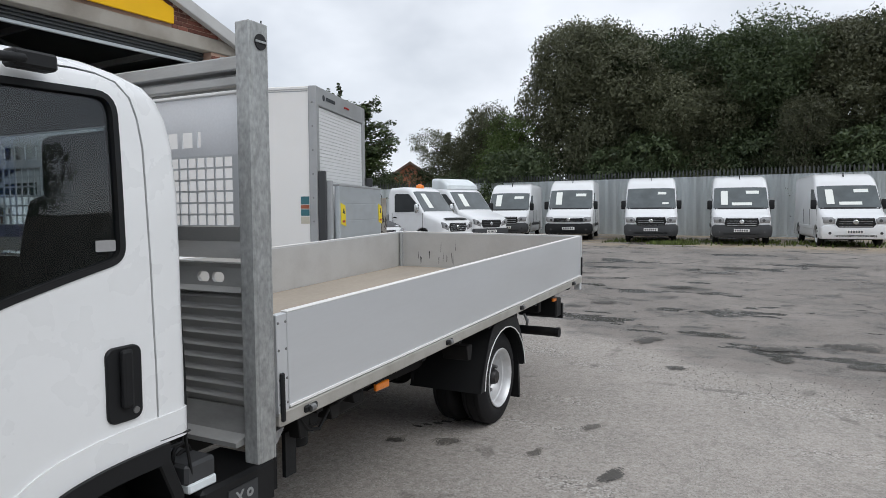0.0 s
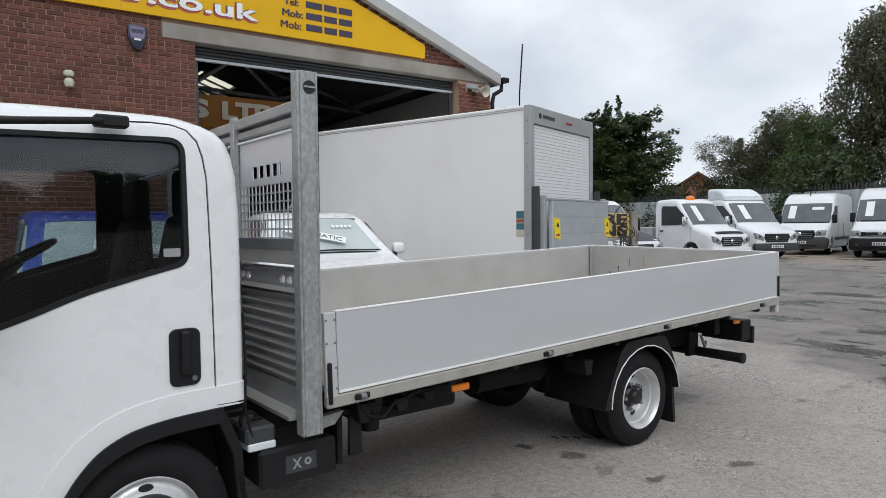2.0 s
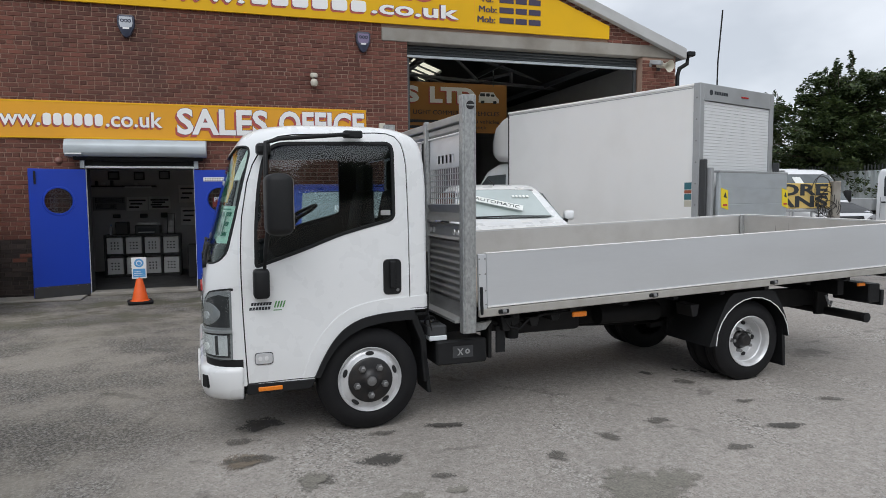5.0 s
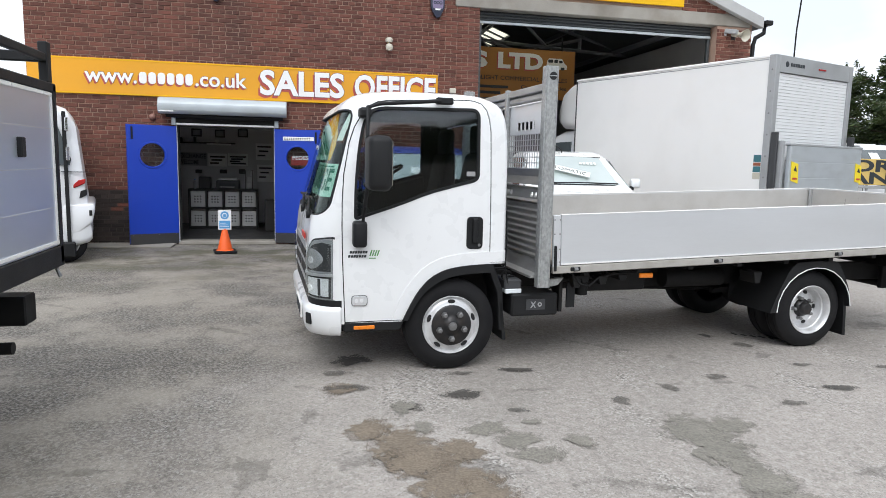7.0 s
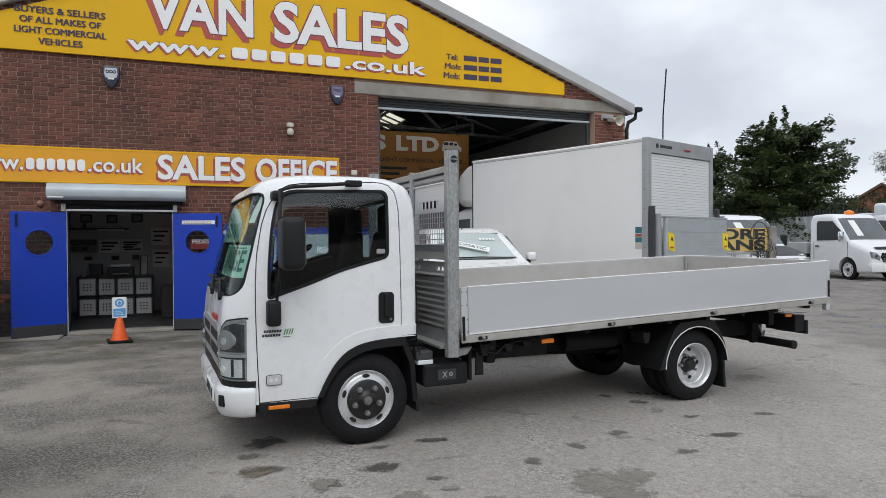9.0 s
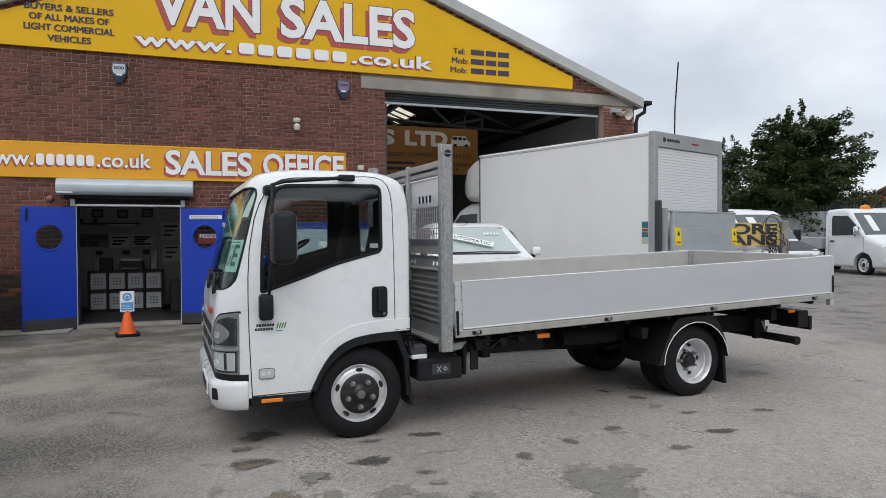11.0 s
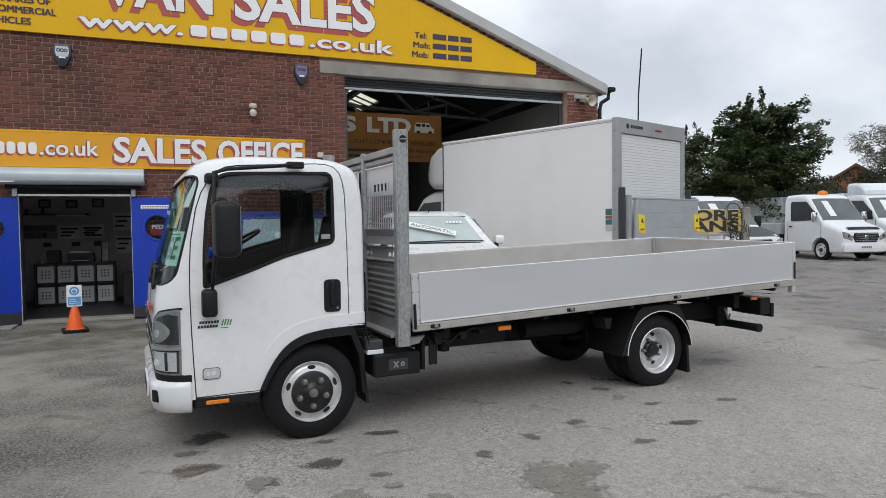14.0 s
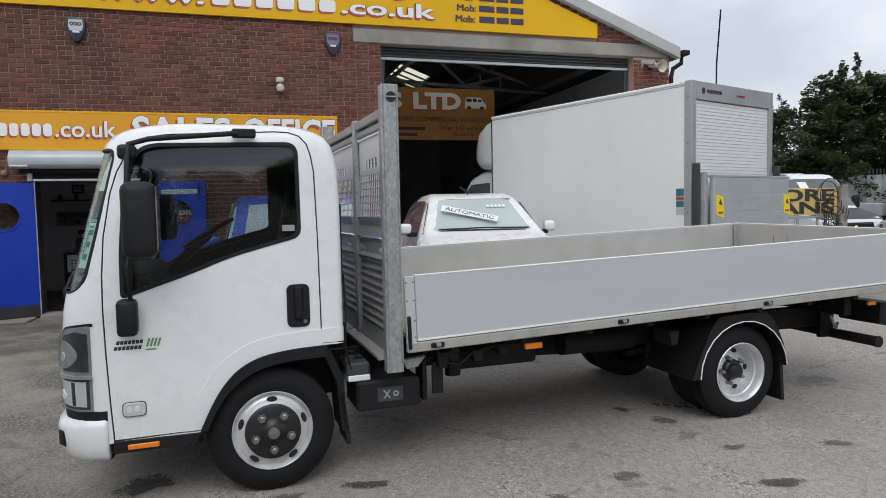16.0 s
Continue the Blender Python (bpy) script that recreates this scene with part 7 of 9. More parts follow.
def cab_and_chassis(label, m, beacon=True, pod=False, dark_top=False, bonnet=WHITE):
    """A light truck cab with a low rear body."""
    t = thing("cab_chassis_truck", label, "truck", m, "row of parked vans")
    sec = [(0.0, 0.34, 0.92, 0.80), (0.03, 0.30, 0.98, 0.88), (0.12, 0.27, 1.04, 0.95), (0.35, 0.26, 1.12, 0.985), (0.90, 0.26, 1.28, 1.0), (1.62, 0.26, 2.10, 0.985), (1.80, 0.26, 2.20, 0.98), (2.1, 0.26, 2.24, 0.975), (2.75, 0.26, 2.22, 0.975), (2.82, 0.30, 2.12, 0.95)]
    arches = [("DIFFERENCE", lathe(bmesh.new(), [(-1.3, 0.42), (1.3, 0.42)], 28, "x", (0, 0.98, 0.35)))]
    shaped("cab", carve(body_skin(sec), *arches), FARWHITE, t, "", 32)
    ws = part("windscreen", patch(sec, 0.96, 1.60, 0.90, 0.84, 0.012), DARKGLASS, t, "dark windscreen", 40)
    part("windscreen_card", patch(sec, 1.06, 1.52, 0.14, 0.14, 0.022, 2, 2, 0.0, -0.35), CARD, ws)
    if bonnet is not WHITE:
        part("bonnet", patch(sec, 0.06, 0.88, 0.97, 0.95, 0.014), bonnet, t, "dark bonnet", 40)
    for sx in (-1, 1):
        part("side_window", cprism([(1.12, 1.34), (1.28, 1.62), (1.72, 1.98), (2.40, 2.0), (2.46, 1.9), (2.46, 1.32)], "x", sx * 0.945 - 0.03, sx * 0.945 + 0.03), SIDEGLASS, t, "dark door window")
        for y in (0.96, 2.58):
            part("panel_gap", cbox(sx * 0.992 - 0.004, sx * 0.992 + 0.004, y, y + 0.012, 0.62, 1.28), SEAM, t)
        part("door_handle", cbox(sx * 1.0 - 0.015, sx * 1.0 + 0.015, 2.35, 2.52, 1.10, 1.15, 0.005), BLACK, t)
        mi = part("mirror", cbox(sx * 1.10 - 0.10, sx * 1.10 + 0.10, 1.10, 1.22, 1.28, 1.62, 0.04, seg=2), CHROME if beacon else BLACK, t, "door mirror", 50)
        part("mirror_arm", cbox(sx * 1.0 - 0.06, sx * 1.0 + 0.06, 1.15, 1.20, 1.32, 1.38), BLACK, mi)
        road_wheel(t, sx * 0.965, 0.98, 0.35, side=sx)
        road_wheel(t, sx * 0.965, 4.4, 0.35, side=sx)
    low = part("lower_bumper", cprism([(-0.93, 0.30), (0.93, 0.30), (0.95, 0.46), (0.93, 0.58), (-0.93, 0.58), (-0.95, 0.46)], "y", -0.035, 0.28, 0.02, 2), FARWHITE if beacon else GREYPLAST, t, "front bumper", 40)
    plate_on(low, 0, -0.036, 0.46)
    gr = part("grille", cprism([(-0.45, 0.62), (0.45, 0.62), (0.55, 0.78), (0.50, 0.92), (-0.50, 0.92), (-0.55, 0.78)], "y", -0.022, 0.05, 0.006), BLACK, t, "dark front grille")
    for z in (0.66, 0.73, 0.80, 0.87):
        part("grille_bar", cbox(-0.46, 0.46, -0.034, -0.018, z, z + 0.022, 0.003), CHROME if beacon else GREYPLAST, gr)
    part("emblem", lathe(bmesh.new(), [(-0.05, 0.0001), (-0.05, 0.06), (-0.03, 0.08), (-0.01, 0.08)], 20, "y", (0, 0, 0.77)), CHROME, gr, "plain round chrome emblem", 40)
    for sx in (-1, 1):
        hl = part("headlamp", cprism([(sx * 0.58, 0.66), (sx * 0.90, 0.76), (sx * 0.92, 0.96), (sx * 0.74, 0.92), (sx * 0.56, 0.80)], "y", -0.012, 0.20, 0.012, 2), LAMPSHELL, t, "clear headlamp", 40)
        part("lamp_core", lathe(bmesh.new(), [(-0.02, 0.0001), (-0.02, 0.05), (0.0, 0.06)], 14, "y", (sx * 0.74, 0.0, 0.82)), DARKLAMP, hl)
    if beacon:
        bc = part("beacon", lathe(bmesh.new(), [(2.20, 0.0001), (2.20, 0.10), (2.25, 0.10), (2.34, 0.085), (2.37, 0.05), (2.37, 0.0001)], 20, "z", (0, 1.95, 0)), AMBER, t, "amber roof beacon bar", 50)
        for x in (-0.10, 0.10):
            part("beacon_lens", lathe(bmesh.new(), [(2.20, 0.0001), (2.20, 0.10), (2.25, 0.10), (2.33, 0.08), (2.35, 0.0001)], 20, "z", (x, 1.95, 0)), AMBER, bc, smooth=50)
        part("bonnet_deflector", patch(sec, 0.08, 0.20, 0.72, 0.70, 0.05), BLACK, t)
    if pod:
        part("roof_pod", loft(bmesh.new(), [[(x, 1.75 + 0.25 * k, z) for x, z in round_rect(-0.85, 0.85, 2.20, 2.20 + h, 0.12, 4, (0.12, 0.12, 0.02, 0.02))] for k, h in enumerate((0.16, 0.34, 0.44, 0.46, 0.46))]), FENCE, t, "grey roof deflector pod", 40)
    part("rear_body", cbox(-1.0, 1.0, 2.95, 5.6, 0.85, 1.25 if beacon else 2.3, 0.02), FRAMEGREY if beacon else FARWHITE, t, "low rear body")
    part("chassis", cbox(-0.5, 0.5, 2.6, 5.6, 0.45, 0.85), CHASSIS, t)
    return t


# row of vans along the fence
slant = ((-0.52, 0.98, 1.44, 0.13, CARD), (0.42, 1.28, 1.38, 0.22, CARD))
slant2 = ((-0.55, 0.95, 1.40, 0.12, CARD), (0.42, 1.30, 1.40, 0.22, CARD), (0.05, 0.93, 1.02, 0.34, CARD))
van("white high-roof van with dark hexagonal grille and windscreen cards", pose(-10.95, 26.5, 0.30, 0, 0, 15), "hex", 1.0, 1.0, slant)
van("white high-roof van with a slim barred grille and windscreen cards", pose(-7.72, 25.85, 0.30, 0, 0, 14), "bar", 1.03, 1.0, slant, BLACK)
van("white high-roof van with dark grille and clear windscreen", pose(-4.1, 25.0, 0.30, 0, 0, 13), "hex", 1.02, 1.0, ((0.42, 1.30, 1.38, 0.16, CARD), (0.55, 0.97, 1.03, 0.12, CARD)))
van("white high-roof van with chrome barred grille and lettered card", pose(-0.87, 24.9, 0.30, 0, 0, 9.5), "wide", 1.0, 1.0, slant2)
van("white long van with white bumper and chrome grille", pose(2.60, 24.5, 0.30, 0, 0, 11), "wide", 0.99, 1.0, slant2, FARWHITE)
cab_and_chassis("white cab tipper truck with an amber roof beacon", pose(-9.70, 19.78, 0.24, 0, 0, 80) @ Matrix.Diagonal((0.90, 0.94, 1.0, 1)), True)
cab_and_chassis("white cab truck with dark windscreen and grey roof pod", pose(-9.95, 23.0, 0.30, 0, 0, 70), False, True)
cab_and_chassis("white van with a dark bonnet parked behind the lettered board", pose(-9.25, 14.6, 0.13, 0, 0, 86), False, False, bonnet=GREYPLAST)
van("white van with slanted red tail lamp parked along the brick wall", pose(-5.31, -9.81, 0.0, 0, 0, 15), "hex", 0.90, 0.97, (), FARWHITE, "vehicles by the wall")
backvan = [o for o in bpy.data.objects if o.name.startswith("van") and o.get("group") == "vehicles by the wall"][0]
for o in backvan.children:
    if o.name.startswith("body"):
        for v in o.data.vertices:
            if v.co.y > 4.0:
                v.co.y -= 0.27 * max(0.0, (v.co.z - 1.3) / 1.05) ** 1.4
part("tail_lamp", cprism([(5.37, 1.10), (5.52, 1.17), (5.535, 1.24), (5.44, 1.22), (5.37, 1.15)], "x", 0.93, 0.975, 0.01), REDLENS, backvan, "slanted red tail lamp")
part("lamp_base", cprism([(5.44, 0.95), (5.54, 1.0), (5.54, 1.09), (5.46, 1.06)], "x", 0.93, 0.972, 0.006), BLACK, backvan, "dark lower lamp")
part("rear_bumper", cprism([(5.22, 0.40), (5.42, 0.44), (5.60, 0.60), (5.645, 0.82), (5.62, 0.88), (5.22, 0.86)], "x", -0.97, 0.985, 0.03, 2), FARWHITE, backvan, "white moulded rear bumper", 50)
part("bumper_lamp", cbox(0.97, 0.992, 5.56, 5.60, 0.70, 0.78, 0.004), BLACK, backvan)
part("rear_side_window", cprism([(4.3, 1.42), (4.4, 2.06), (5.12, 2.08), (5.20, 2.02), (5.36, 1.52), (5.34, 1.44)], "x", 0.93, 0.985), DARKGLASS, backvan, "dark rear side window")
part("seam", cbox(0.97, 0.988, 5.22, 5.575, 1.335, 1.345), SEAM, backvan)
rail = part("side_rail", cbox(0.98, 1.03, 5.265, 5.315, 0.16, 2.20, 0.006), BLACK, backvan, "black upright rail with chrome clamps")
for z in (1.50, 1.92):
    part("clamp", cbox(1.0, 1.05, 5.30, 5.345, z, z + 0.20, 0.008), CHROME, rail)
part("foot_box", cbox(0.96, 1.06, 5.05, 5.37, 0.10, 0.32, 0.02), BLACK, rail)
road_wheel(backvan, 0.90, 5.22, 0.30, side=1)

# two cars parked nose-out behind the truck
def parked_car(name, label, m, secs, paint, tumble, screen, glassmat, side_from, wheels):
    """A car with a narrow roof, sloping windscreen and door mirrors."""
    c = thing(name, label, "car", m)
    shaped("body", carve(body_skin(secs, 0.13, 0.1, tumble), *[("DIFFERENCE", lathe(bmesh.new(), [(-1.3, 0.42), (1.3, 0.42)], 28, "x", (0, y, 0.37))) for y in wheels]), paint, c, "", 32)
    zmax = max(q[2] for q in secs)
    at = lambda z: 1 - tumble * 1.6 * max(0.0, (z - 0.9) / (zmax - 0.9))
    y0, y1 = screen
    z0, z1 = top_at(secs, y0)[0], top_at(secs, y1)[0]
    ws = part("windscreen", patch(secs, y0, y1, at(z0) * 0.97, at(z1) * 0.955, 0.012, 6, 16, 0.035), glassmat, c, "pale windscreen with the sky's sheen in its colour", 40)
    part("screen_seal", patch(secs, y0 - 0.02, y1 + 0.02, at(z0) * 0.985, at(z1) * 0.975, 0.007, 6, 16, 0.035), BLACK, ws)
    part("wiper", tube(bmesh.new(), [(-0.60, y0 - 0.03, z0 + 0.015), (0.0, y0 - 0.05, z0 + 0.030), (0.60, y0 - 0.03, z0 + 0.02)], 0.011, 6), BLACK, ws)
    part("sun_band", cbox(0.20, 0.50, -0.003, 0.0, -0.012, 0.012), BLACK, ws, m=Matrix.Translation((0.02, y1 + 0.004, z1 + 0.002)) @ Matrix.Rotation(radians(-40), 4, "X"))
    hw = secs[6][3]
    for sx in (-1, 1):
        zb, zt = side_from[1], zmax - 0.10
        wp = [(side_from[0], zb), (side_from[0] + 0.40, zt - 0.04), (side_from[0] + 0.62, zt), (side_from[0] + 0.95, zt), (side_from[0] + 0.95, zb)]
        for shift in (0.0, 1.02):
            pts = wp if not shift else [(wp[3][0] + 0.07, zb), (wp[3][0] + 0.07, zt), (wp[3][0] + 0.62, zt - 0.01), (wp[3][0] + 0.88, zt - 0.1), (wp[3][0] + 0.98, zb)]
            win = cprism(pts, "x", -0.02, 0.02)
            for v in win.verts:
                v.co.x = sx * (hw * at(v.co.z) - 0.012) + v.co.x
            part("side_window", win, DARKGLASS, c, "dark side window")
        cm = part("mirror", cbox(sx * 0.985 - 0.075, sx * 0.985 + 0.075, side_from[0] + 0.05, side_from[0] + 0.17, zb - 0.02, zb + 0.12, 0.035, seg=2), paint, c, "door mirror", 50)
        part("mirror_foot", cbox(sx * 0.9 - 0.06, sx * 0.9 + 0.06, side_from[0] + 0.06, side_from[0] + 0.14, zb - 0.05, zb + 0.01, 0.01), BLACK, cm)
        for y in wheels:
            road_wheel(c, sx * 0.90, y, 0.37, 0.24, side=sx)
        part("headlamp", cprism([(sx * 0.50, 0.80), (sx * 0.80, 0.82), (sx * 0.82, 0.93), (sx * 0.56, 0.92)], "y", -0.01, 0.25, 0.01), LAMPGLASS, c, "clear headlamp")
    part("grille", cprism([(-0.42, 0.60), (0.42, 0.60), (0.48, 0.86), (-0.48, 0.86)], "y", -0.02, 0.05, 0.01), BLACK, c)
    part("front_bumper", cbox(-0.86, 0.86, -0.04, 0.3, 0.38, 0.60, 0.05, seg=2), paint, c, smooth=50)
    return c, ws


CARS = [(0.0, 0.45, 0.88, 0.74), (0.03, 0.42, 0.96, 0.86), (0.12, 0.38, 1.04, 0.95), (0.35, 0.36, 1.11, 0.985), (1.18, 0.36, 1.25, 1.0), (1.36, 0.36, 1.335, 1.0), (1.90, 0.36, 1.72, 0.99), (2.02, 0.36, 1.775, 0.985), (2.3, 0.36, 1.815, 0.98), (2.9, 0.36, 1.80, 0.975), (3.35, 0.36, 1.70, 0.97), (3.62, 0.36, 1.35, 0.96), (3.66, 0.36, 1.18, 0.95), (5.1, 0.38, 1.16, 0.92), (5.2, 0.45, 1.08, 0.90)]
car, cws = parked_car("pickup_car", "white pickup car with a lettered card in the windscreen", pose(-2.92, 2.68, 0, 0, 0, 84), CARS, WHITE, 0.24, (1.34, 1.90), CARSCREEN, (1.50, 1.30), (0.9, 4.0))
card = part("windscreen_card", cbox(-0.40, 0.36, -0.004, 0.0, -0.062, 0.062), CARD, cws, "white automatic card", m=Matrix.Translation((-0.12, 1.535, 1.535)) @ Matrix.Rotation(radians(-55), 4, "X") @ Matrix.Rotation(radians(21), 4, "Y"))
letters("lettering", "AUTOMATIC", 0.105, INK, card, Matrix.Translation((-0.35, -0.006, -0.034)) @ Matrix.Rotation(math.pi / 2, 4, "X"), 0.001, 0.0, width=0.66)
for k in range(5):
    part("price_bar", cbox(-0.018, 0.018, -0.003, 0.0, -0.028, 0.028), CARD, cws, m=Matrix.Translation((0.16 + 0.055 * k, 1.735, 1.632)) @ Matrix.Rotation(radians(-55), 4, "X"))
part("roof_aerial", tube(bmesh.new(), [(-0.05, 2.05, 1.79), (-0.05, 2.05, 1.825), (-0.17, 1.98, 1.90)], 0.012, 6), BLACK, car)
BLUECAR = [(0.0, 0.45, 0.84, 0.74), (0.03, 0.42, 0.92, 0.84), (0.12, 0.38, 1.00, 0.90), (0.35, 0.36, 1.07, 0.93), (1.0, 0.36, 1.19, 0.94), (1.10, 0.36, 1.25, 0.94), (1.76, 0.36, 1.70, 0.93), (1.95, 0.36, 1.785, 0.925), (2.6, 0.36, 1.82, 0.92), (4.1, 0.36, 1.81, 0.92), (4.25, 0.42, 1.66, 0.88)]
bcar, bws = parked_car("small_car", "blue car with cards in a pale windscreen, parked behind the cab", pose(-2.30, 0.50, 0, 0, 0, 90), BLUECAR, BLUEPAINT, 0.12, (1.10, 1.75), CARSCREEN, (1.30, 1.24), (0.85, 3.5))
part("windscreen_card", cbox(-0.30, 0.30, -0.003, 0.0, -0.07, 0.07), CARD, bws, "white card behind the windscreen", m=Matrix.Translation((0.05, 1.34, 1.46)) @ Matrix.Rotation(radians(-55), 4, "X") @ Matrix.Rotation(radians(12), 4, "Y"))

# box truck with tail lift; local x across the rear, y towards its cab
bt2 = thing("box_truck", "white box body truck with roller shutter and folded tail lift", "truck", pose(-4.255, 5.955, 0, 0, 0, 109.6))
BW, BD, BZ0, BZ1 = 2.19, 4.33, 0.98, 3.355
part("box_body", cbox(0.0, BW, 0.07, BD, BZ0, BZ1 - 0.03, 0.01), PANEL, bt2, "plain white box panels")
part("roof_cap", cbox(-0.012, BW + 0.012, 0.05, BD + 0.02, BZ1 - 0.05, BZ1, 0.012), PANEL, bt2)
part("top_line", cbox(-0.004, -0.001, 0.10, BD, BZ1 - 0.075, BZ1 - 0.062), FRAMEGREY, bt2)
part("front_corner_strip", cbox(-0.008, 0.04, BD - 0.012, BD + 0.022, BZ0, BZ1 - 0.03, 0.006), GREYPLAST, bt2, "scuffed corner strip")
rf = part("rear_frame", cbox(-0.015, 0.095, -0.03, 0.09, 0.60, BZ1, 0.008), FRAMEGREY, bt2, "grey rear door frame")
part("frame_post", cbox(BW - 0.095, BW + 0.015, -0.03, 0.09, 0.60, BZ1, 0.008), FRAMEGREY, rf)
part("frame_header", cbox(0.095, BW - 0.095, -0.028, 0.09, BZ1 - 0.26, BZ1 - 0.002, 0.006), FRAMEGREY, rf)
part("frame_sill", cbox(0.095, BW - 0.095, -0.028, 0.09, BZ0 - 0.1, BZ0 + 0.03, 0.006), FRAMEGREY, rf)
for k in range(7):
    part("rivet", lathe(bmesh.new(), [(-0.015, 0.014), (-0.02, 0.011), (-0.021, 0.0001)], 8, "x", (0, 0.03, 1.15 + 0.33 * k)), STEEL, rf)
part("header_mark", lathe(bmesh.new(), [(-0.028, 0.045), (-0.033, 0.04), (-0.033, 0.0001)], 14, "y", (0.28, 0, BZ1 - 0.13)), INK, rf)
for k in range(6):
    part("header_bar", cbox(0.37 + 0.065 * k, 0.42 + 0.065 * k, -0.033, -0.027, BZ1 - 0.155, BZ1 - 0.105), INK, rf)
part("header_lamp", cbox(1.15, 1.35, -0.045, -0.027, BZ1 - 0.15, BZ1 - 0.125, 0.004), REDLENS, rf)
sh = part("shutter_door", cbox(0.095, BW - 0.095, 0.035, 0.05, BZ0, BZ1 - 0.25), SHUTTER, bt2, "white slatted roller shutter door")
for k in range(42):
    z = BZ0 + 0.03 + k * 0.0495
    part("slat", cprism([(0.008, z), (0.034, z), (0.034, z + 0.0485), (0.008, z + 0.0485), (0.001, z + 0.045), (0.0, z + 0.004)], "x", 0.098, BW - 0.098), SHUTTER, sh)
part("shutter_guide", cbox(0.095, 0.125, -0.01, 0.04, BZ0, BZ1 - 0.26), FRAMEGREY, sh)
lift = part("tail_lift", cbox(0.14, BW + 0.02, -0.29, -0.22, 0.98, 1.98, 0.008), LIFT, bt2, "folded aluminium tail lift platform")
for k in range(4):
    z = 1.0 + 0.245 * k
    part("lift_plank", cbox(0.15, BW + 0.01, -0.297, -0.288, z, z + 0.238, 0.003), LIFT, lift)
part("lift_edge", cbox(0.12, BW + 0.04, -0.30, -0.20, 1.975, 2.01, 0.006), FRAMEGREY, lift)
for x0, x1 in ((-0.03, 0.05), (BW - 0.02, BW + 0.06)):
    part("lift_mast", cbox(x0 + 0.01, x1 - 0.02, -0.15, -0.04, 0.35, 2.18, 0.01), GREYPLAST, bt2, "dark tail lift mast")
    part("lift_slide", cbox(x0 + 0.06, x1 + 0.05, -0.22, -0.12, 0.55, 2.05, 0.008), FRAMEGREY, bt2)
for x in (0.20, 2.07):
    lb = part("warning_label", cprism([(x - 0.02, 1.44), (x + 0.17, 1.40), (x + 0.15, 1.70), (x - 0.04, 1.74)], "y", -0.305, -0.299), YLABEL, lift, "yellow warning label")
    part("label_triangle", cprism([(x + 0.03, 1.60), (x + 0.12, 1.58), (x + 0.075, 1.67)], "y", -0.309, -0.305), INK, lb)
    part("label_bar", cbox(x + 0.02, x + 0.13, -0.309, -0.305, 1.46, 1.49), REDINK, lb)
for z0, z1, mt in ((1.72, 1.84, TEAL), (1.66, 1.72, RUST), (1.56, 1.66, TEAL), (1.45, 1.56, CREAM)):
    part("side_label", cbox(-0.004, -0.001, 0.10, 0.225, z0, z1 - 0.01), mt, bt2, "blue and orange side label")
part("underframe", cbox(0.3, BW - 0.3, 0.1, 6.0, 0.45, 0.98), CHASSIS, bt2)
for y in (1.2, 5.6):
    for x, sx in ((0.06, -1), (BW - 0.06, 1)):
        road_wheel(bt2, x, y, 0.35, side=sx)
part("luton_pod", loft(bmesh.new(), [[(x, BD + d, z) for x, z in round_rect(0.03 + ins, BW - 0.03 - ins, 2.36 + lo, BZ1 - 0.02 - hi, 0.16, 5)] for d, ins, lo, hi in ((0.0, 0, 0, 0.0), (0.3, 0.03, 0.0, 0.06), (0.55, 0.08, 0.02, 0.18), (0.75, 0.18, 0.10, 0.42), (0.80, 0.30, 0.22, 0.58))]), PANEL, bt2, "rounded roof pod", 45)
CABS = [(0.0, 0.45, 0.95, 0.80), (0.1, 0.40, 1.10, 0.90), (0.5, 0.38, 1.22, 0.95), (0.95, 0.38, 1.38, 0.96), (1.65, 0.38, 2.22, 0.95), (2.0, 0.38, 2.34, 0.95), (2.55, 0.38, 2.36, 0.95)]
tcab = part("cab", body_skin(CABS), FARWHITE, bt2, "white cab", 35, m=pose(BW / 2, BD + 2.6, 0, 0, 0, 180) @ pose(0, 0, 0) @ Matrix.Rotation(0, 4, "Z"))
for sx in (-1, 1):
    part("side_window", cprism([(1.1, 1.4), (1.3, 1.7), (1.75, 2.08), (2.3, 2.1), (2.3, 1.4)], "x", sx * 0.905 - 0.035, sx * 0.905 + 0.035), DARKGLASS, tcab)

# dropside tipper at the near left, its side along x; local front towards -y
tip = thing("tipper_truck", "aluminium sided tipper truck with black frame and alloy wheels", "truck", pose(5.6, -3.69, 0, 0, 0, 90))
# local y = distance back from the nose along -x, local x = towards +y side
TX = 1.05
part("tipper_side", cbox(TX - 0.03, TX, 2.55, 5.30, 1.03, 1.975, 0.004), STEELSIDE, tip, "brushed aluminium side panel")
part("tipper_side", cbox(-TX, -TX + 0.03, 2.55, 5.30, 1.03, 1.975, 0.004), STEELSIDE, tip, "brushed aluminium side panel")
part("tailgate", cbox(-TX + 0.03, TX - 0.03, 5.28, 5.31, 1.03, 1.975, 0.004), STEELSIDE, tip, "brushed aluminium tailgate")
for y in (2.5, 5.29):
    for x0, x1 in ((TX - 0.045, TX + 0.012), (-TX - 0.012, -TX + 0.045)):
        part("body_post", cbox(x0, x1, y, y + 0.06, 0.92, 2.02, 0.005), BLACK, tip)
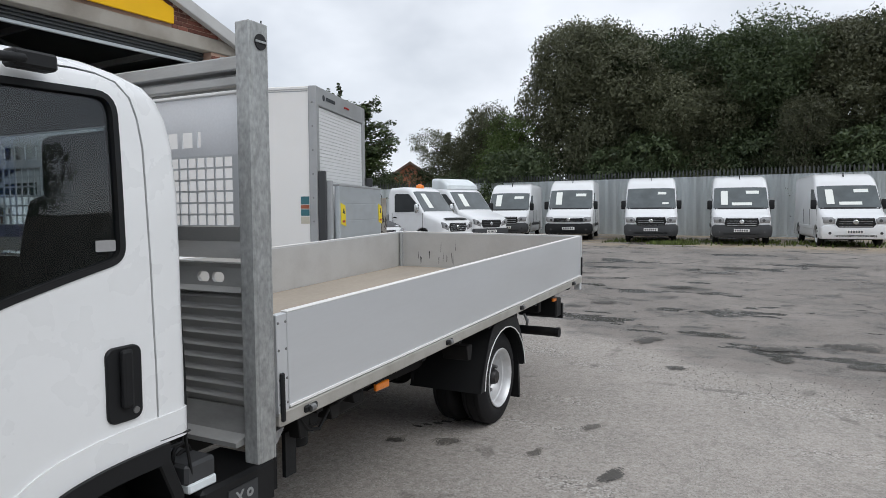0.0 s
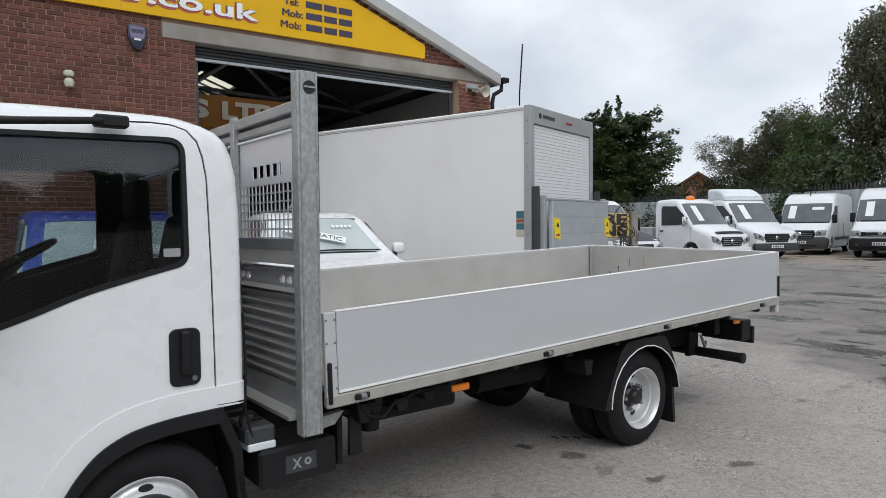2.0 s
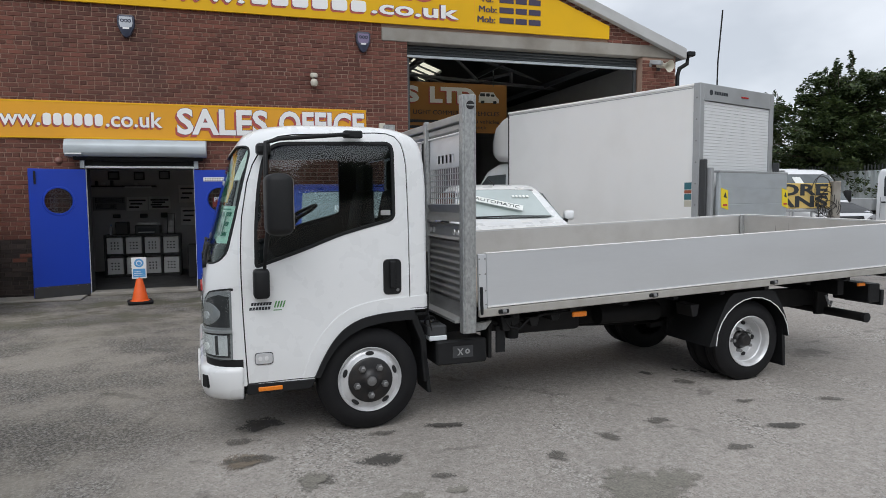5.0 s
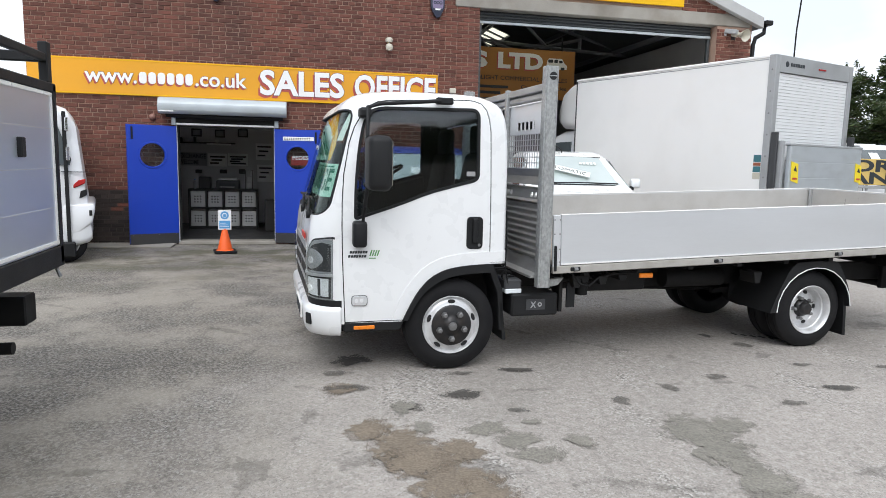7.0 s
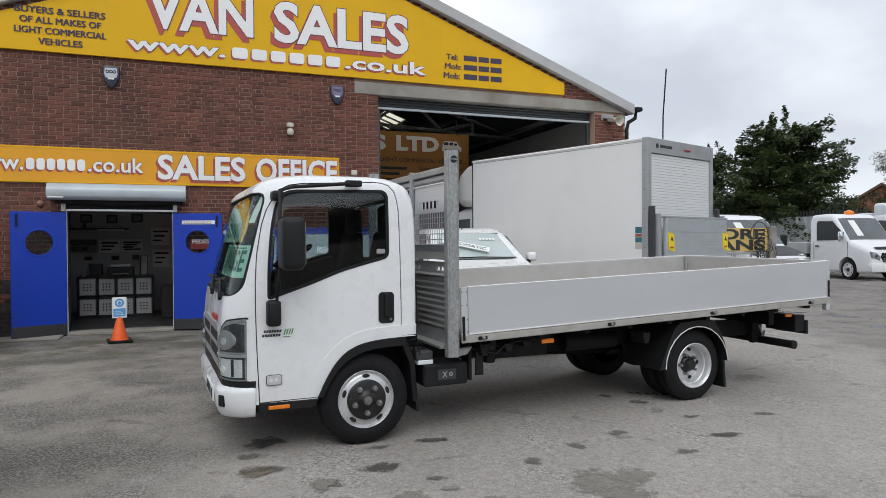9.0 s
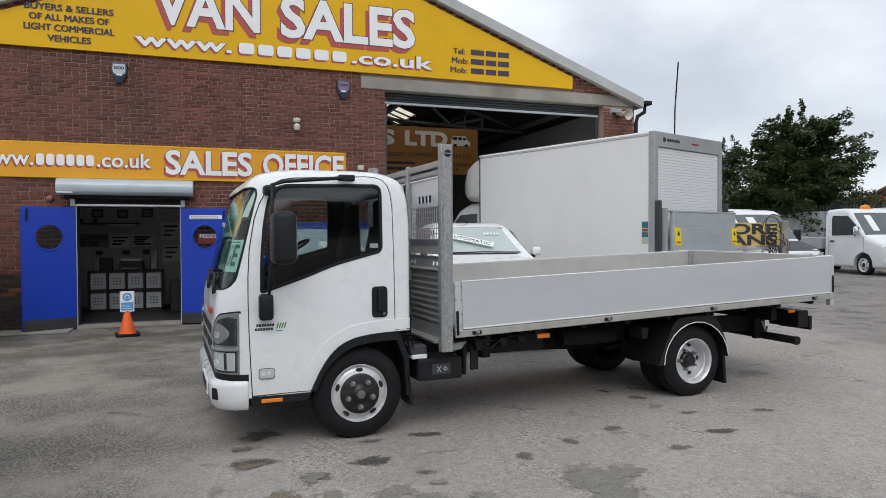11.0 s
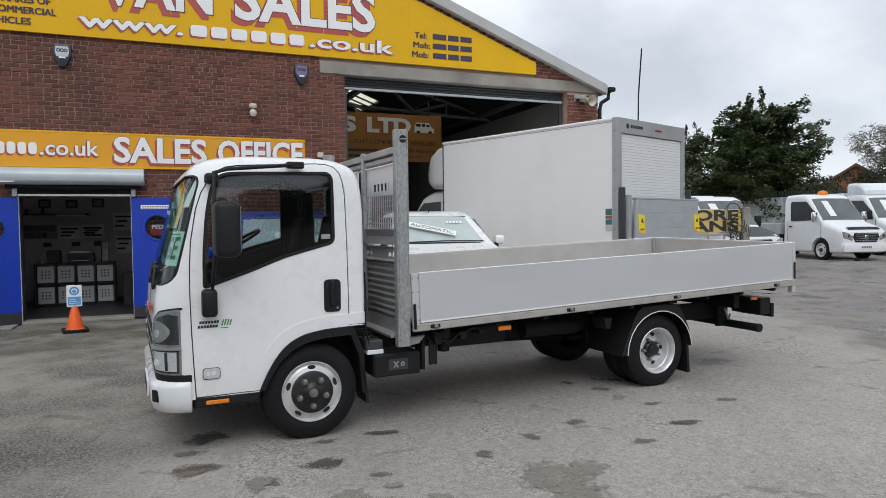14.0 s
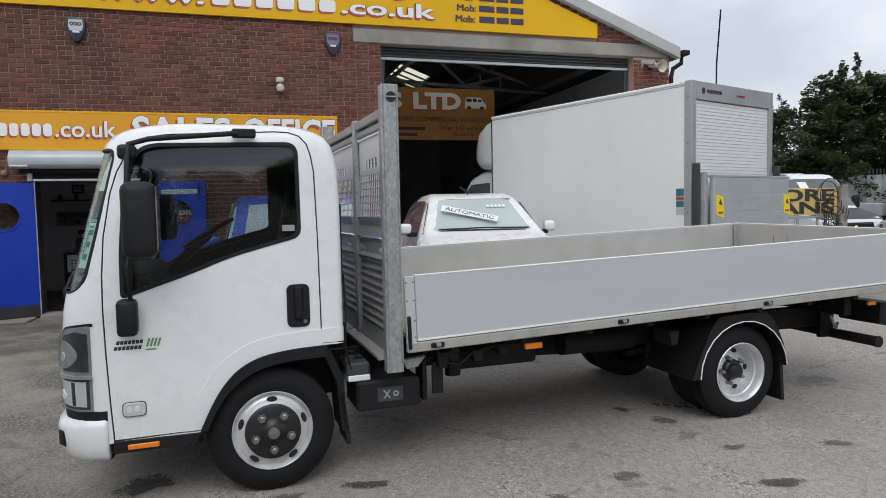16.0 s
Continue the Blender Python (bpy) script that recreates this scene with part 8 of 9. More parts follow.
for x0, x1 in ((TX - 0.05, TX + 0.012), (-TX - 0.012, -TX + 0.05)):
    part("lower_rail", cbox(x0, x1, 2.5, 5.35, 0.90, 1.03, 0.006), BLACK, tip)
    part("upper_rail", cbox(x0, x1, 2.5, 5.35, 1.975, 2.03, 0.006), BLACK, tip)
    sx = 1 if x0 > 0 else -1
    for z in (1.045, 1.95):
        part("edge_bead", cbox(sx * TX - 0.004, sx * TX + 0.008, 2.56, 5.29, z, z + 0.02), SIGNWHITE, tip)
    part("edge_bead", cbox(sx * TX - 0.004, sx * TX + 0.008, 5.265, 5.285, 1.04, 1.97), SIGNWHITE, tip)
    for k in range(6):
        for z in (1.055, 1.96):
            part("rivet", lathe(bmesh.new(), [(0, 0.011), (0.012 * sx, 0.009), (0.013 * sx, 0.0001)], 8, "x", (sx * TX, 2.9 + 0.45 * k, z)), SIGNWHITE, tip)
    for z in (1.27, 1.51, 1.75):
        part("panel_seam", cbox(sx * TX - 0.002, sx * TX + 0.002, 2.56, 5.26, z, z + 0.006), ALU, tip)
    part("side_latch", cbox(sx * TX - 0.01, sx * TX + 0.025, 4.74, 4.80, 1.58, 1.69, 0.006), BLACK, tip, "black catch")
    part("rack_post", cbox(x0 + 0.005, x1 - 0.005, 5.24, 5.31, 2.03, 2.27, 0.006), BLACK, tip)
    for y, r in ((3.82, 0.375), (0.95, 0.375)):
        road_wheel(tip, sx * 1.02, y + 0.04, r + 0.01, 0.26, side=sx, spokes=6)
    part("mudguard", cprism([(3.84 + 0.445 * math.cos(a), 0.40 + 0.445 * math.sin(a)) for a in np.linspace(0.30, 2.85, 14)] + [(3.84 + 0.425 * math.cos(a), 0.40 + 0.425 * math.sin(a)) for a in np.linspace(2.85, 0.30, 14)], "x", sx * 1.03 - 0.13 - 0.13 * sx, sx * 1.03 + 0.13 - 0.13 * sx), BLACK, tip)
    part("guard_trim", tube(bmesh.new(), [(sx * 1.03, 3.84 + 0.437 * math.cos(a), 0.40 + 0.437 * math.sin(a)) for a in np.linspace(0.85, 2.3, 12)], 0.006, 6), SIGNWHITE, tip)
part("rack_bar", cbox(-TX, TX, 5.25, 5.30, 2.15, 2.21, 0.006), BLACK, tip)
part("rack_bar", cbox(TX - 0.04, TX + 0.0, 4.2, 5.28, 2.15, 2.20, 0.006), BLACK, tip)
part("deck", cbox(-TX + 0.03, TX - 0.03, 2.5, 5.3, 0.98, 1.03), CHASSIS, tip)
part("chassis", cbox(-0.45, 0.45, 0.5, 5.2, 0.55, 0.9), CHASSIS, tip)
part("rear_plate_box", cbox(0.30, 1.0, 4.86, 5.02, 0.62, 0.79, 0.008), CHASSIS, tip, "black rear lamp box")
part("rear_plate_box", cbox(-1.0, -0.30, 4.86, 5.02, 0.62, 0.79, 0.008), CHASSIS, tip, "black rear lamp box")
part("underrun_bar", tube(bmesh.new(), [(-0.95, 4.72, 0.53), (0.98, 4.72, 0.53)], 0.035, 12), CHASSIS, tip, "black underrun bar", 40)
part("drop_chain", tube(bmesh.new(), [(TX - 0.03, 5.36, 1.0), (TX - 0.02, 5.37, 0.93), (TX - 0.04, 5.36, 0.87), (TX - 0.02, 5.36, 0.82)], 0.012, 6), STEEL, tip)
tipcab = [(0.0, 0.45, 1.0, 0.78), (0.05, 0.40, 1.12, 0.88), (0.3, 0.40, 1.2, 0.93), (0.9, 0.40, 1.32, 0.95), (1.55, 0.40, 1.85, 0.94), (1.8, 0.40, 1.92, 0.93), (2.35, 0.40, 1.92, 0.93)]
part("cab", body_skin(tipcab, 0.13, 0.1, 0.08), FARWHITE, tip, "white cab", 35)
part("windscreen", patch(tipcab, 0.95, 1.52, 0.86, 0.80, 0.010), DARKGLASS, tip, "dark windscreen", 40)


# ---- stains on the yard ----
for i, (x, y, rx, ry, turn) in enumerate(((0.55, -0.05, 0.20, 0.09, 1.4), (0.10, 0.02, 0.13, 0.06, 1.5), (-0.04, -0.89, 0.14, 0.06, 1.3), (0.30, -0.84, 0.20, 0.07, 1.45), (0.08, 0.50, 0.17, 0.06, 1.3), (0.63, 1.49, 0.12, 0.05, 0.7),
                                            (0.46, 1.99, 0.15, 0.06, 1.2), (0.28, 2.90, 0.12, 0.05, 1.4), (0.83, 2.77, 0.16, 0.07, 1.3), (1.06, 2.17, 0.13, 0.06, 1.5), (0.84, 1.01, 0.12, 0.06, 0.8), (0.44, 3.59, 0.14, 0.05, 1.2),
                                            (-0.35, -0.75, 0.16, 0.20, 0.2), (0.72, -0.45, 0.13, 0.08, 1.0), (0.90, 0.25, 0.10, 0.05, 1.2), (-0.35, 2.80, 0.16, 0.07, 0.5), (-0.68, 2.66, 0.12, 0.06, 0.5))):
    blot(x, y, rx * 0.85, ry * 1.0, turn, i, OIL if i % 4 else PUDDLE, "oil_stain", "small dark oil stain on the concrete yard", 0.006)
DAMP = stain("damp_sandy_patch", (0.205, 0.167, 0.125), 0.9, 0.75, 18.0, 0.88)
DRYING = stain("drying_grey_patch", (0.245, 0.230, 0.195), 0.9, 0.85, 18.0, 0.80)
for mt, spots in ((DAMP, ((1.07, -0.75, 0.15, 0.14, -0.1), (1.27, -0.61, 0.21, 0.18, -0.2), (1.49, -0.49, 0.20, 0.19, -0.2), (1.44, -0.28, 0.13, 0.14, -0.3), (1.80, -0.39, 0.20, 0.23, -0.3), (1.96, -0.26, 0.19, 0.15, -0.3), (1.58, -0.58, 0.14, 0.15, -0.2), (0.32, -0.90, 0.10, 0.14, -0.1))),
                  (DRYING, ((1.16, -0.04, 0.10, 0.12, -0.3), (1.33, 0.08, 0.11, 0.13, -0.4), (1.55, 0.15, 0.10, 0.13, -0.4), (1.43, 1.25, 0.22, 0.25, -0.6), (1.35, 1.49, 0.16, 0.13, -0.6), (1.69, 1.20, 0.18, 0.18, -0.6), (1.89, 1.20, 0.14, 0.14, -0.7), (2.07, 1.19, 0.18, 0.13, -0.7), (2.29, 1.15, 0.17, 0.14, -0.7), (2.44, 1.11, 0.12, 0.13, -0.7), (0.74, -0.51, 0.12, 0.07, -0.2), (1.08, -0.43, 0.08, 0.06, -0.2), (1.41, 0.45, 0.08, 0.09, -0.4), (1.10, 0.26, 0.05, 0.05, -0.4)))):
    for i, (x, y, rx, ry, turn) in enumerate(spots):
        blot(x, y, rx * 1.2, ry * 1.2, turn, 40 + i, mt, "damp_patch", "damp sandy patch drying on the concrete yard", 0.003 + 0.0004 * i)
WATER = stain("shallow_puddle_water", (0.085, 0.082, 0.076), 0.10, 0.8, 3.5, 0.75)
for i, (x, y, rx, ry, turn) in enumerate(((0.02, 7.11, 0.30, 0.16, 1.2), (0.70, 7.84, 0.34, 0.20, 0.4), (1.40, 7.25, 0.26, 0.16, 0.3), (1.52, 6.73, 0.14, 0.22, 0.2), (2.24, 7.76, 0.42, 0.20, 0.1), (2.42, 6.75, 0.34, 0.22, 0.2), (-1.37, 9.96, 0.30, 0.22, 0.1), (0.62, 5.81, 0.10, 0.12, 0.0), (0.10, 16.1, 0.55, 0.30, 0.1), (-0.30, 14.9, 0.50, 0.22, 0.0), (1.90, 17.2, 0.60, 0.35, 0.0), (3.5, 12.4, 0.9, 0.3, 0.05), (-3.6, 14.0, 0.8, 0.3, 0.3), (-0.6, 12.3, 0.45, 0.22, 0.2))):
    blot(x, y, rx, ry, turn, 80 + i, WATER if i % 2 else PUDDLE, "puddle", "shallow rain puddle in a yard hollow", 0.007)
# loose grit along the broken edge of the concrete
gv, gf = [], []
rs = random.Random(8)
EDGE = [(-3.2, 12.6), (-2.1, 11.2), (-1.25, 9.6), (0.56, 5.9), (1.5, 5.3), (2.4, 5.4), (4.6, 5.6)]
for k in range(2600):
    a, c = rs.choice(list(zip(EDGE, EDGE[1:])))
    f = rs.random()
    x, y = a[0] + (c[0] - a[0]) * f + rs.gauss(0, 0.30), a[1] + (c[1] - a[1]) * f + rs.gauss(0, 0.30)
    if k % 4 == 0:
        x, y = rs.uniform(-4.0, 4.5), rs.uniform(-3.0, 6.0)
        if -2.2 < x < 0.2 and -1.2 < y < 5.4:
            continue
    r, z, i0 = rs.uniform(0.004, 0.012) * (1 if k % 4 else 0.7), rise(x, y), len(gv)
    t0 = rs.uniform(0, 6.28)
    for q in range(4):
        gv.append((x + r * math.cos(t0 + 1.57 * q) * rs.uniform(0.7, 1.3), y + r * math.sin(t0 + 1.57 * q) * rs.uniform(0.7, 1.3), z - 0.004))
    gv.append((x + rs.uniform(-0.3, 0.3) * r, y + rs.uniform(-0.3, 0.3) * r, z + r * rs.uniform(0.7, 1.2)))
    gf.extend((i0 + q, i0 + (q + 1) % 4, i0 + 4) for q in range(4))
gm = bpy.data.meshes.new("grit")
gm.from_pydata(gv, [], gf)
gm.materials.append(mat("loose_grit", (0.27, 0.25, 0.225), 0.9, var=0.1, island=0.6))
tagged(new("grit", gm), "loose grit scattered over the worn yard", "gravel", kind="stuff")
rt = random.Random(11)
for k in range(9):
    x0, y0 = -0.75 + 0.05 * k, 2.95 + 0.11 * k * 0.6
    tagged(part("tyre_mark", cprism([(x0, y0), (x0 + 0.10, y0 + 0.02), (x0 + 0.105, y0 + 0.05), (x0 + 0.005, y0 + 0.035)], "z", 0.010, 0.0125), PUDDLE), "dark tread print on the concrete", "tyre mark", kind="structure")

# plain wall closing the far side; unseen, added to shape cab window reflections
tagged(part("wall_yard", cbox(15.0, 15.25, -30, 31.2, -0.2, 2.4, 0.01), CONCRETE), "unseen plain concrete wall, added to shape the cab window reflections", "wall", kind="structure")

# kerb strip along the wall foot
tagged(part("wall_apron", cbox(FX, FX + 0.55, EAVE_L, DOOR_L - 0.05, 0.0, 0.035, 0.01), CONCRETE), "broken concrete strip along the wall foot", "kerb", kind="structure")

# ---- lettered board, post and cables ----
sb = thing("lettered_board", "weathered yellow board lettered more vans, leaning on a rail", "sign", pose(-8.2, 11.75, 0.1, 0, 0, -6))
part("board", cbox(-0.02, 0.0, -1.05, 1.0, 1.20, 1.80, 0.006), mat("pale_yellow_board", (0.66, 0.47, 0.14), 0.6, var=0.1, scale=2, dirt=0.3, dirtcol=(0.4, 0.3, 0.14)), sb)
letters("lettering", "MORE", 0.36, INK, sb, facing_x(-0.98, 1.52, 0.006), 0.003, 0.012, width=1.90)
letters("lettering", "VANS", 0.36, INK, sb, facing_x(-0.98, 1.24, 0.006), 0.003, 0.012, width=1.90)
for z in (0.30, 0.75, 1.12):
    part("rail", cbox(-0.05, -0.01, -1.1, 1.05, z, z + 0.06, 0.006), FRAMEGREY, sb)
for y in (-1.0, -0.5, 0.0, 0.5):
    part("strut", cbox(-0.06, -0.03, y, y + 0.05, 0.0, 1.25, 0.004), FRAMEGREY, sb)
part("end_post", cbox(-0.12, 0.06, 1.02, 1.24, 0.0, 1.85, 0.02), CONCRETE, sb, "pale concrete end post")
cb = thing("cable_tangle", "loose tangle of dark cable hung on the post", "cable", pose(-8.1, 12.7, 0.1))
for k in range(9):
    pts = []
    cy, cz, ry, rz, ph = rt.uniform(-0.25, 0.15), rt.uniform(0.9, 1.6), rt.uniform(0.12, 0.35), rt.uniform(0.15, 0.45), rt.uniform(0, 6)
    for a in np.linspace(0, 2 * math.pi, 22, endpoint=False):
        pts.append((0.05 + 0.05 * math.sin(3 * a + ph), cy + ry * math.cos(a) + 0.04 * math.sin(2 * a + ph), cz + rz * math.sin(a) + 0.05 * math.cos(3 * a)))
    part("loop", tube(bmesh.new(), pts, 0.010, 5, True), SACK, cb)

# aerial mast behind the box truck
mast = thing("aerial_mast", "slim dark aerial mast rising behind the box truck", "aerial", pose(-12.60, 13.05, 0.05))
part("pole", tube(bmesh.new(), [(0, 0, 0), (0, 0, 3.0), (0.02, 0.02, 5.6), (0.08, 0.10, 7.1)], 0.022, 8), CHASSIS, mast)
part("foot", cbox(-0.15, 0.15, -0.15, 0.15, 0.0, 0.06, 0.01), CONCRETE, mast)

# ---- sheet fence with pales ----
fence = thing("yard_fence", "grey corrugated sheet fence with dark pointed pales above", "fence", kind="structure")


def fence_run(p, q, ztop, zbase):
    d = (Vector(q) - Vector(p))
    n = int(d.length / 0.11)
    u, w = d.normalized(), Vector((d.y, -d.x)).normalized()
    rows = [[], []]
    for i in range(n + 1):
        o = 0.022 if (i // 2) % 2 else -0.022
        c = Vector(p) + u * d.length * i / n + w * o
        rows[0].append((c.x, c.y, zbase))
        rows[1].append((c.x, c.y, ztop))
    b = grid(bmesh.new(), rows)
    bmesh.ops.solidify(b, geom=b.faces[:], thickness=0.012)
    part("sheet", b, FENCE, fence)
    pal = bmesh.new()
    back = w * -0.10
    for i in range(int(d.length / 0.17)):
        c = Vector(p) + u * (i * 0.17) + back
        a = math.atan2(u.y, u.x)
        vs = [(-0.035, ztop - 0.4), (0.035, ztop - 0.4), (0.035, ztop + 0.26), (0.0, ztop + 0.36), (-0.035, ztop + 0.26)]
        vv = [pal.verts.new((c.x + s * u.x, c.y + s * u.y, z)) for s, z in vs]
        v2 = [pal.verts.new((c.x + s * u.x + w.x * 0.01, c.y + s * u.y + w.y * 0.01, z)) for s, z in vs]
        pal.faces.new(vv)
        pal.faces.new(v2[::-1])
        for k in range(5):
            pal.faces.new((vv[k], v2[k], v2[(k + 1) % 5], vv[(k + 1) % 5]))
    tagged(part("pales", pal, PALE, fence), kind="stuff")
    for z in (zbase + 0.5, ztop - 0.15):
        b2 = bmesh.new()
        tube(b2, [tuple(Vector(p) + back) + (z,), tuple(Vector(q) + back) + (z,)], 0.03, 6)
        part("fence_rail", b2, PALE, fence)


fence_run((-17.0, 33.5), (28.0, 31.5), 3.15, 0.25)
fence_run((-30.0, 29.0), (-17.0, 33.5), 2.9, 0.25)

# verge grass at the fence foot
gb = bmesh.new()
rg = random.Random(3)
for k in range(2600):
    if k % 3:
        x, y = rg.uniform(-6, 8), rg.gauss(26.2, 0.9)
    else:
        x, y = rg.uniform(-3.7, -2.6) + rg.uniform(-0.4, 0.4), rg.gauss(24.4, 0.25)
    a, h = rg.uniform(0, 6.28), rg.uniform(0.05, 0.16)
    z = rise(x, y)
    c, s = 0.03 * math.cos(a), 0.03 * math.sin(a)
    gb.faces.new([gb.verts.new(p) for p in ((x - c, y - s, z), (x + c, y + s, z), (x + s * 1.5, y + c * 1.5, z + h))])
tagged(part("grass", gb, GRASS), "tufts of rough grass under the parked vans", "grass", kind="stuff")


# ---- trees ----
def tree_meshes(seed, h, r, base, leaf, size, clumps, per, squash=1.0, spikes=0):
    """Trunk with limbs, and a crown of leaf sprays with gaps."""
    rn = random.Random(seed)
    tb = bmesh.new()
    top = h * 0.8
    spine = [(0.25 * math.sin(z * 0.9 + seed) * z / h, 0.25 * math.cos(z * 0.7 + seed) * z / h, z) for z in np.linspace(0, top, 7)]
    rad = max(0.10, h * 0.018)
    for i in range(6):
        k0, k1 = 1 - i / 6.5, 1 - (i + 1) / 6.5
        a, c = Vector(spine[i]), Vector(spine[i + 1])
        ra = [tb.verts.new(a + Vector((math.cos(t), math.sin(t), 0)) * rad * k0) for t in np.linspace(0, 6.283, 8, endpoint=False)]
        rc = [tb.verts.new(c + Vector((math.cos(t), math.sin(t), 0)) * rad * k1) for t in np.linspace(0, 6.283, 8, endpoint=False)]
        for k in range(8):
            tb.faces.new((ra[k], ra[(k + 1) % 8], rc[(k + 1) % 8], rc[k]))
    ends = []
    lobes = []
    for k in range(11):
        a, z = rn.uniform(0, 6.28), rn.uniform(base + (h - base) * 0.05, h * 0.86)
        t = (z - base) / (h - base)
        reach = r * (1 - 0.55 * max(0, t - 0.35)) * rn.uniform(0.45, 0.85)
        e = Vector((reach * math.cos(a), reach * math.sin(a), min(h * 0.93, z + rn.uniform(0.2, 0.12 * h))))
        s = Vector(spine[max(1, min(5, int(z / top * 5)))])
        tube(tb, [s, s.lerp(e, 0.5) + Vector((0, 0, 0.25)), e], rad * 0.28, 5)
        lobes.append((e, r * rn.uniform(0.34, 0.55)))
    for k in range(spikes):
        a, q = rn.uniform(0, 6.28), r * rn.uniform(0.05, 0.62)
        for f in (0.90, 0.98, 1.06):
            lobes.append((Vector((q * math.cos(a), q * math.sin(a), h * (f - 0.30 * (q / r) ** 2) * rn.uniform(0.97, 1.03))), r * 0.10))
    lobes.append((Vector((0, 0, h * 0.83)), r * 0.5))
    lobes.append((Vector((0, 0, h * 0.6)), r * 0.75))
    lobes.append((Vector((0.2 * r, 0, base + 0.3 * (h - base))), r * 0.8))
    weights = [lr ** (1.4 if spikes else 1.3) for c, lr in lobes]
    lv, lf = [], []
    for k in range(clumps):
        c, lr = rn.choices(lobes, weights)[0]
        d = Vector((rn.gauss(0, 1), rn.gauss(0, 1), rn.gauss(0, 1))).normalized()
        p = c + d * lr * (rn.uniform(0.58, 1.03) ** 0.6)
        p.z = max(base * rn.uniform(0.75, 1.1), min(h * rn.uniform(0.95, 1.03) * (1.1 if spikes else 1.0), p.z * squash + (1 - squash) * h * 0.5))
        spread = lr * 0.26 + size
        tilt = (d + Vector((rn.gauss(0, 0.4), rn.gauss(0, 0.4), rn.uniform(-0.4, 0.8)))).normalized()
        for j in range(per):
            q = p + Vector([max(-1.5, min(1.5, rn.gauss(0, 1))) * spread * k for k in (0.50, 0.50, 0.38)])
            nrm = (tilt + Vector((rn.gauss(0, 0.7), rn.gauss(0, 0.7), rn.gauss(0, 0.7)))).normalized()
            u = nrm.orthogonal().normalized()
            u.rotate(Matrix.Rotation(rn.uniform(0, 6.28), 3, nrm))
            w = nrm.cross(u)
            s = size * rn.uniform(0.55, 1.25)
            i0 = len(lv)
            lv.extend((q - u * s, q + w * s * 0.42, q + u * s, q - w * s * 0.42))
            lf.append((i0, i0 + 1, i0 + 2, i0 + 3))
    me = bpy.data.meshes.new("crown")
    me.from_pydata([tuple(v) for v in lv], [], lf)
    me.materials.append(leaf)
    tm = bpy.data.meshes.new("trunk")
    tb.to_mesh(tm)
    tb.free()
    finish(tm, 60)
    tm.materials.append(BARK)
    return tm, me


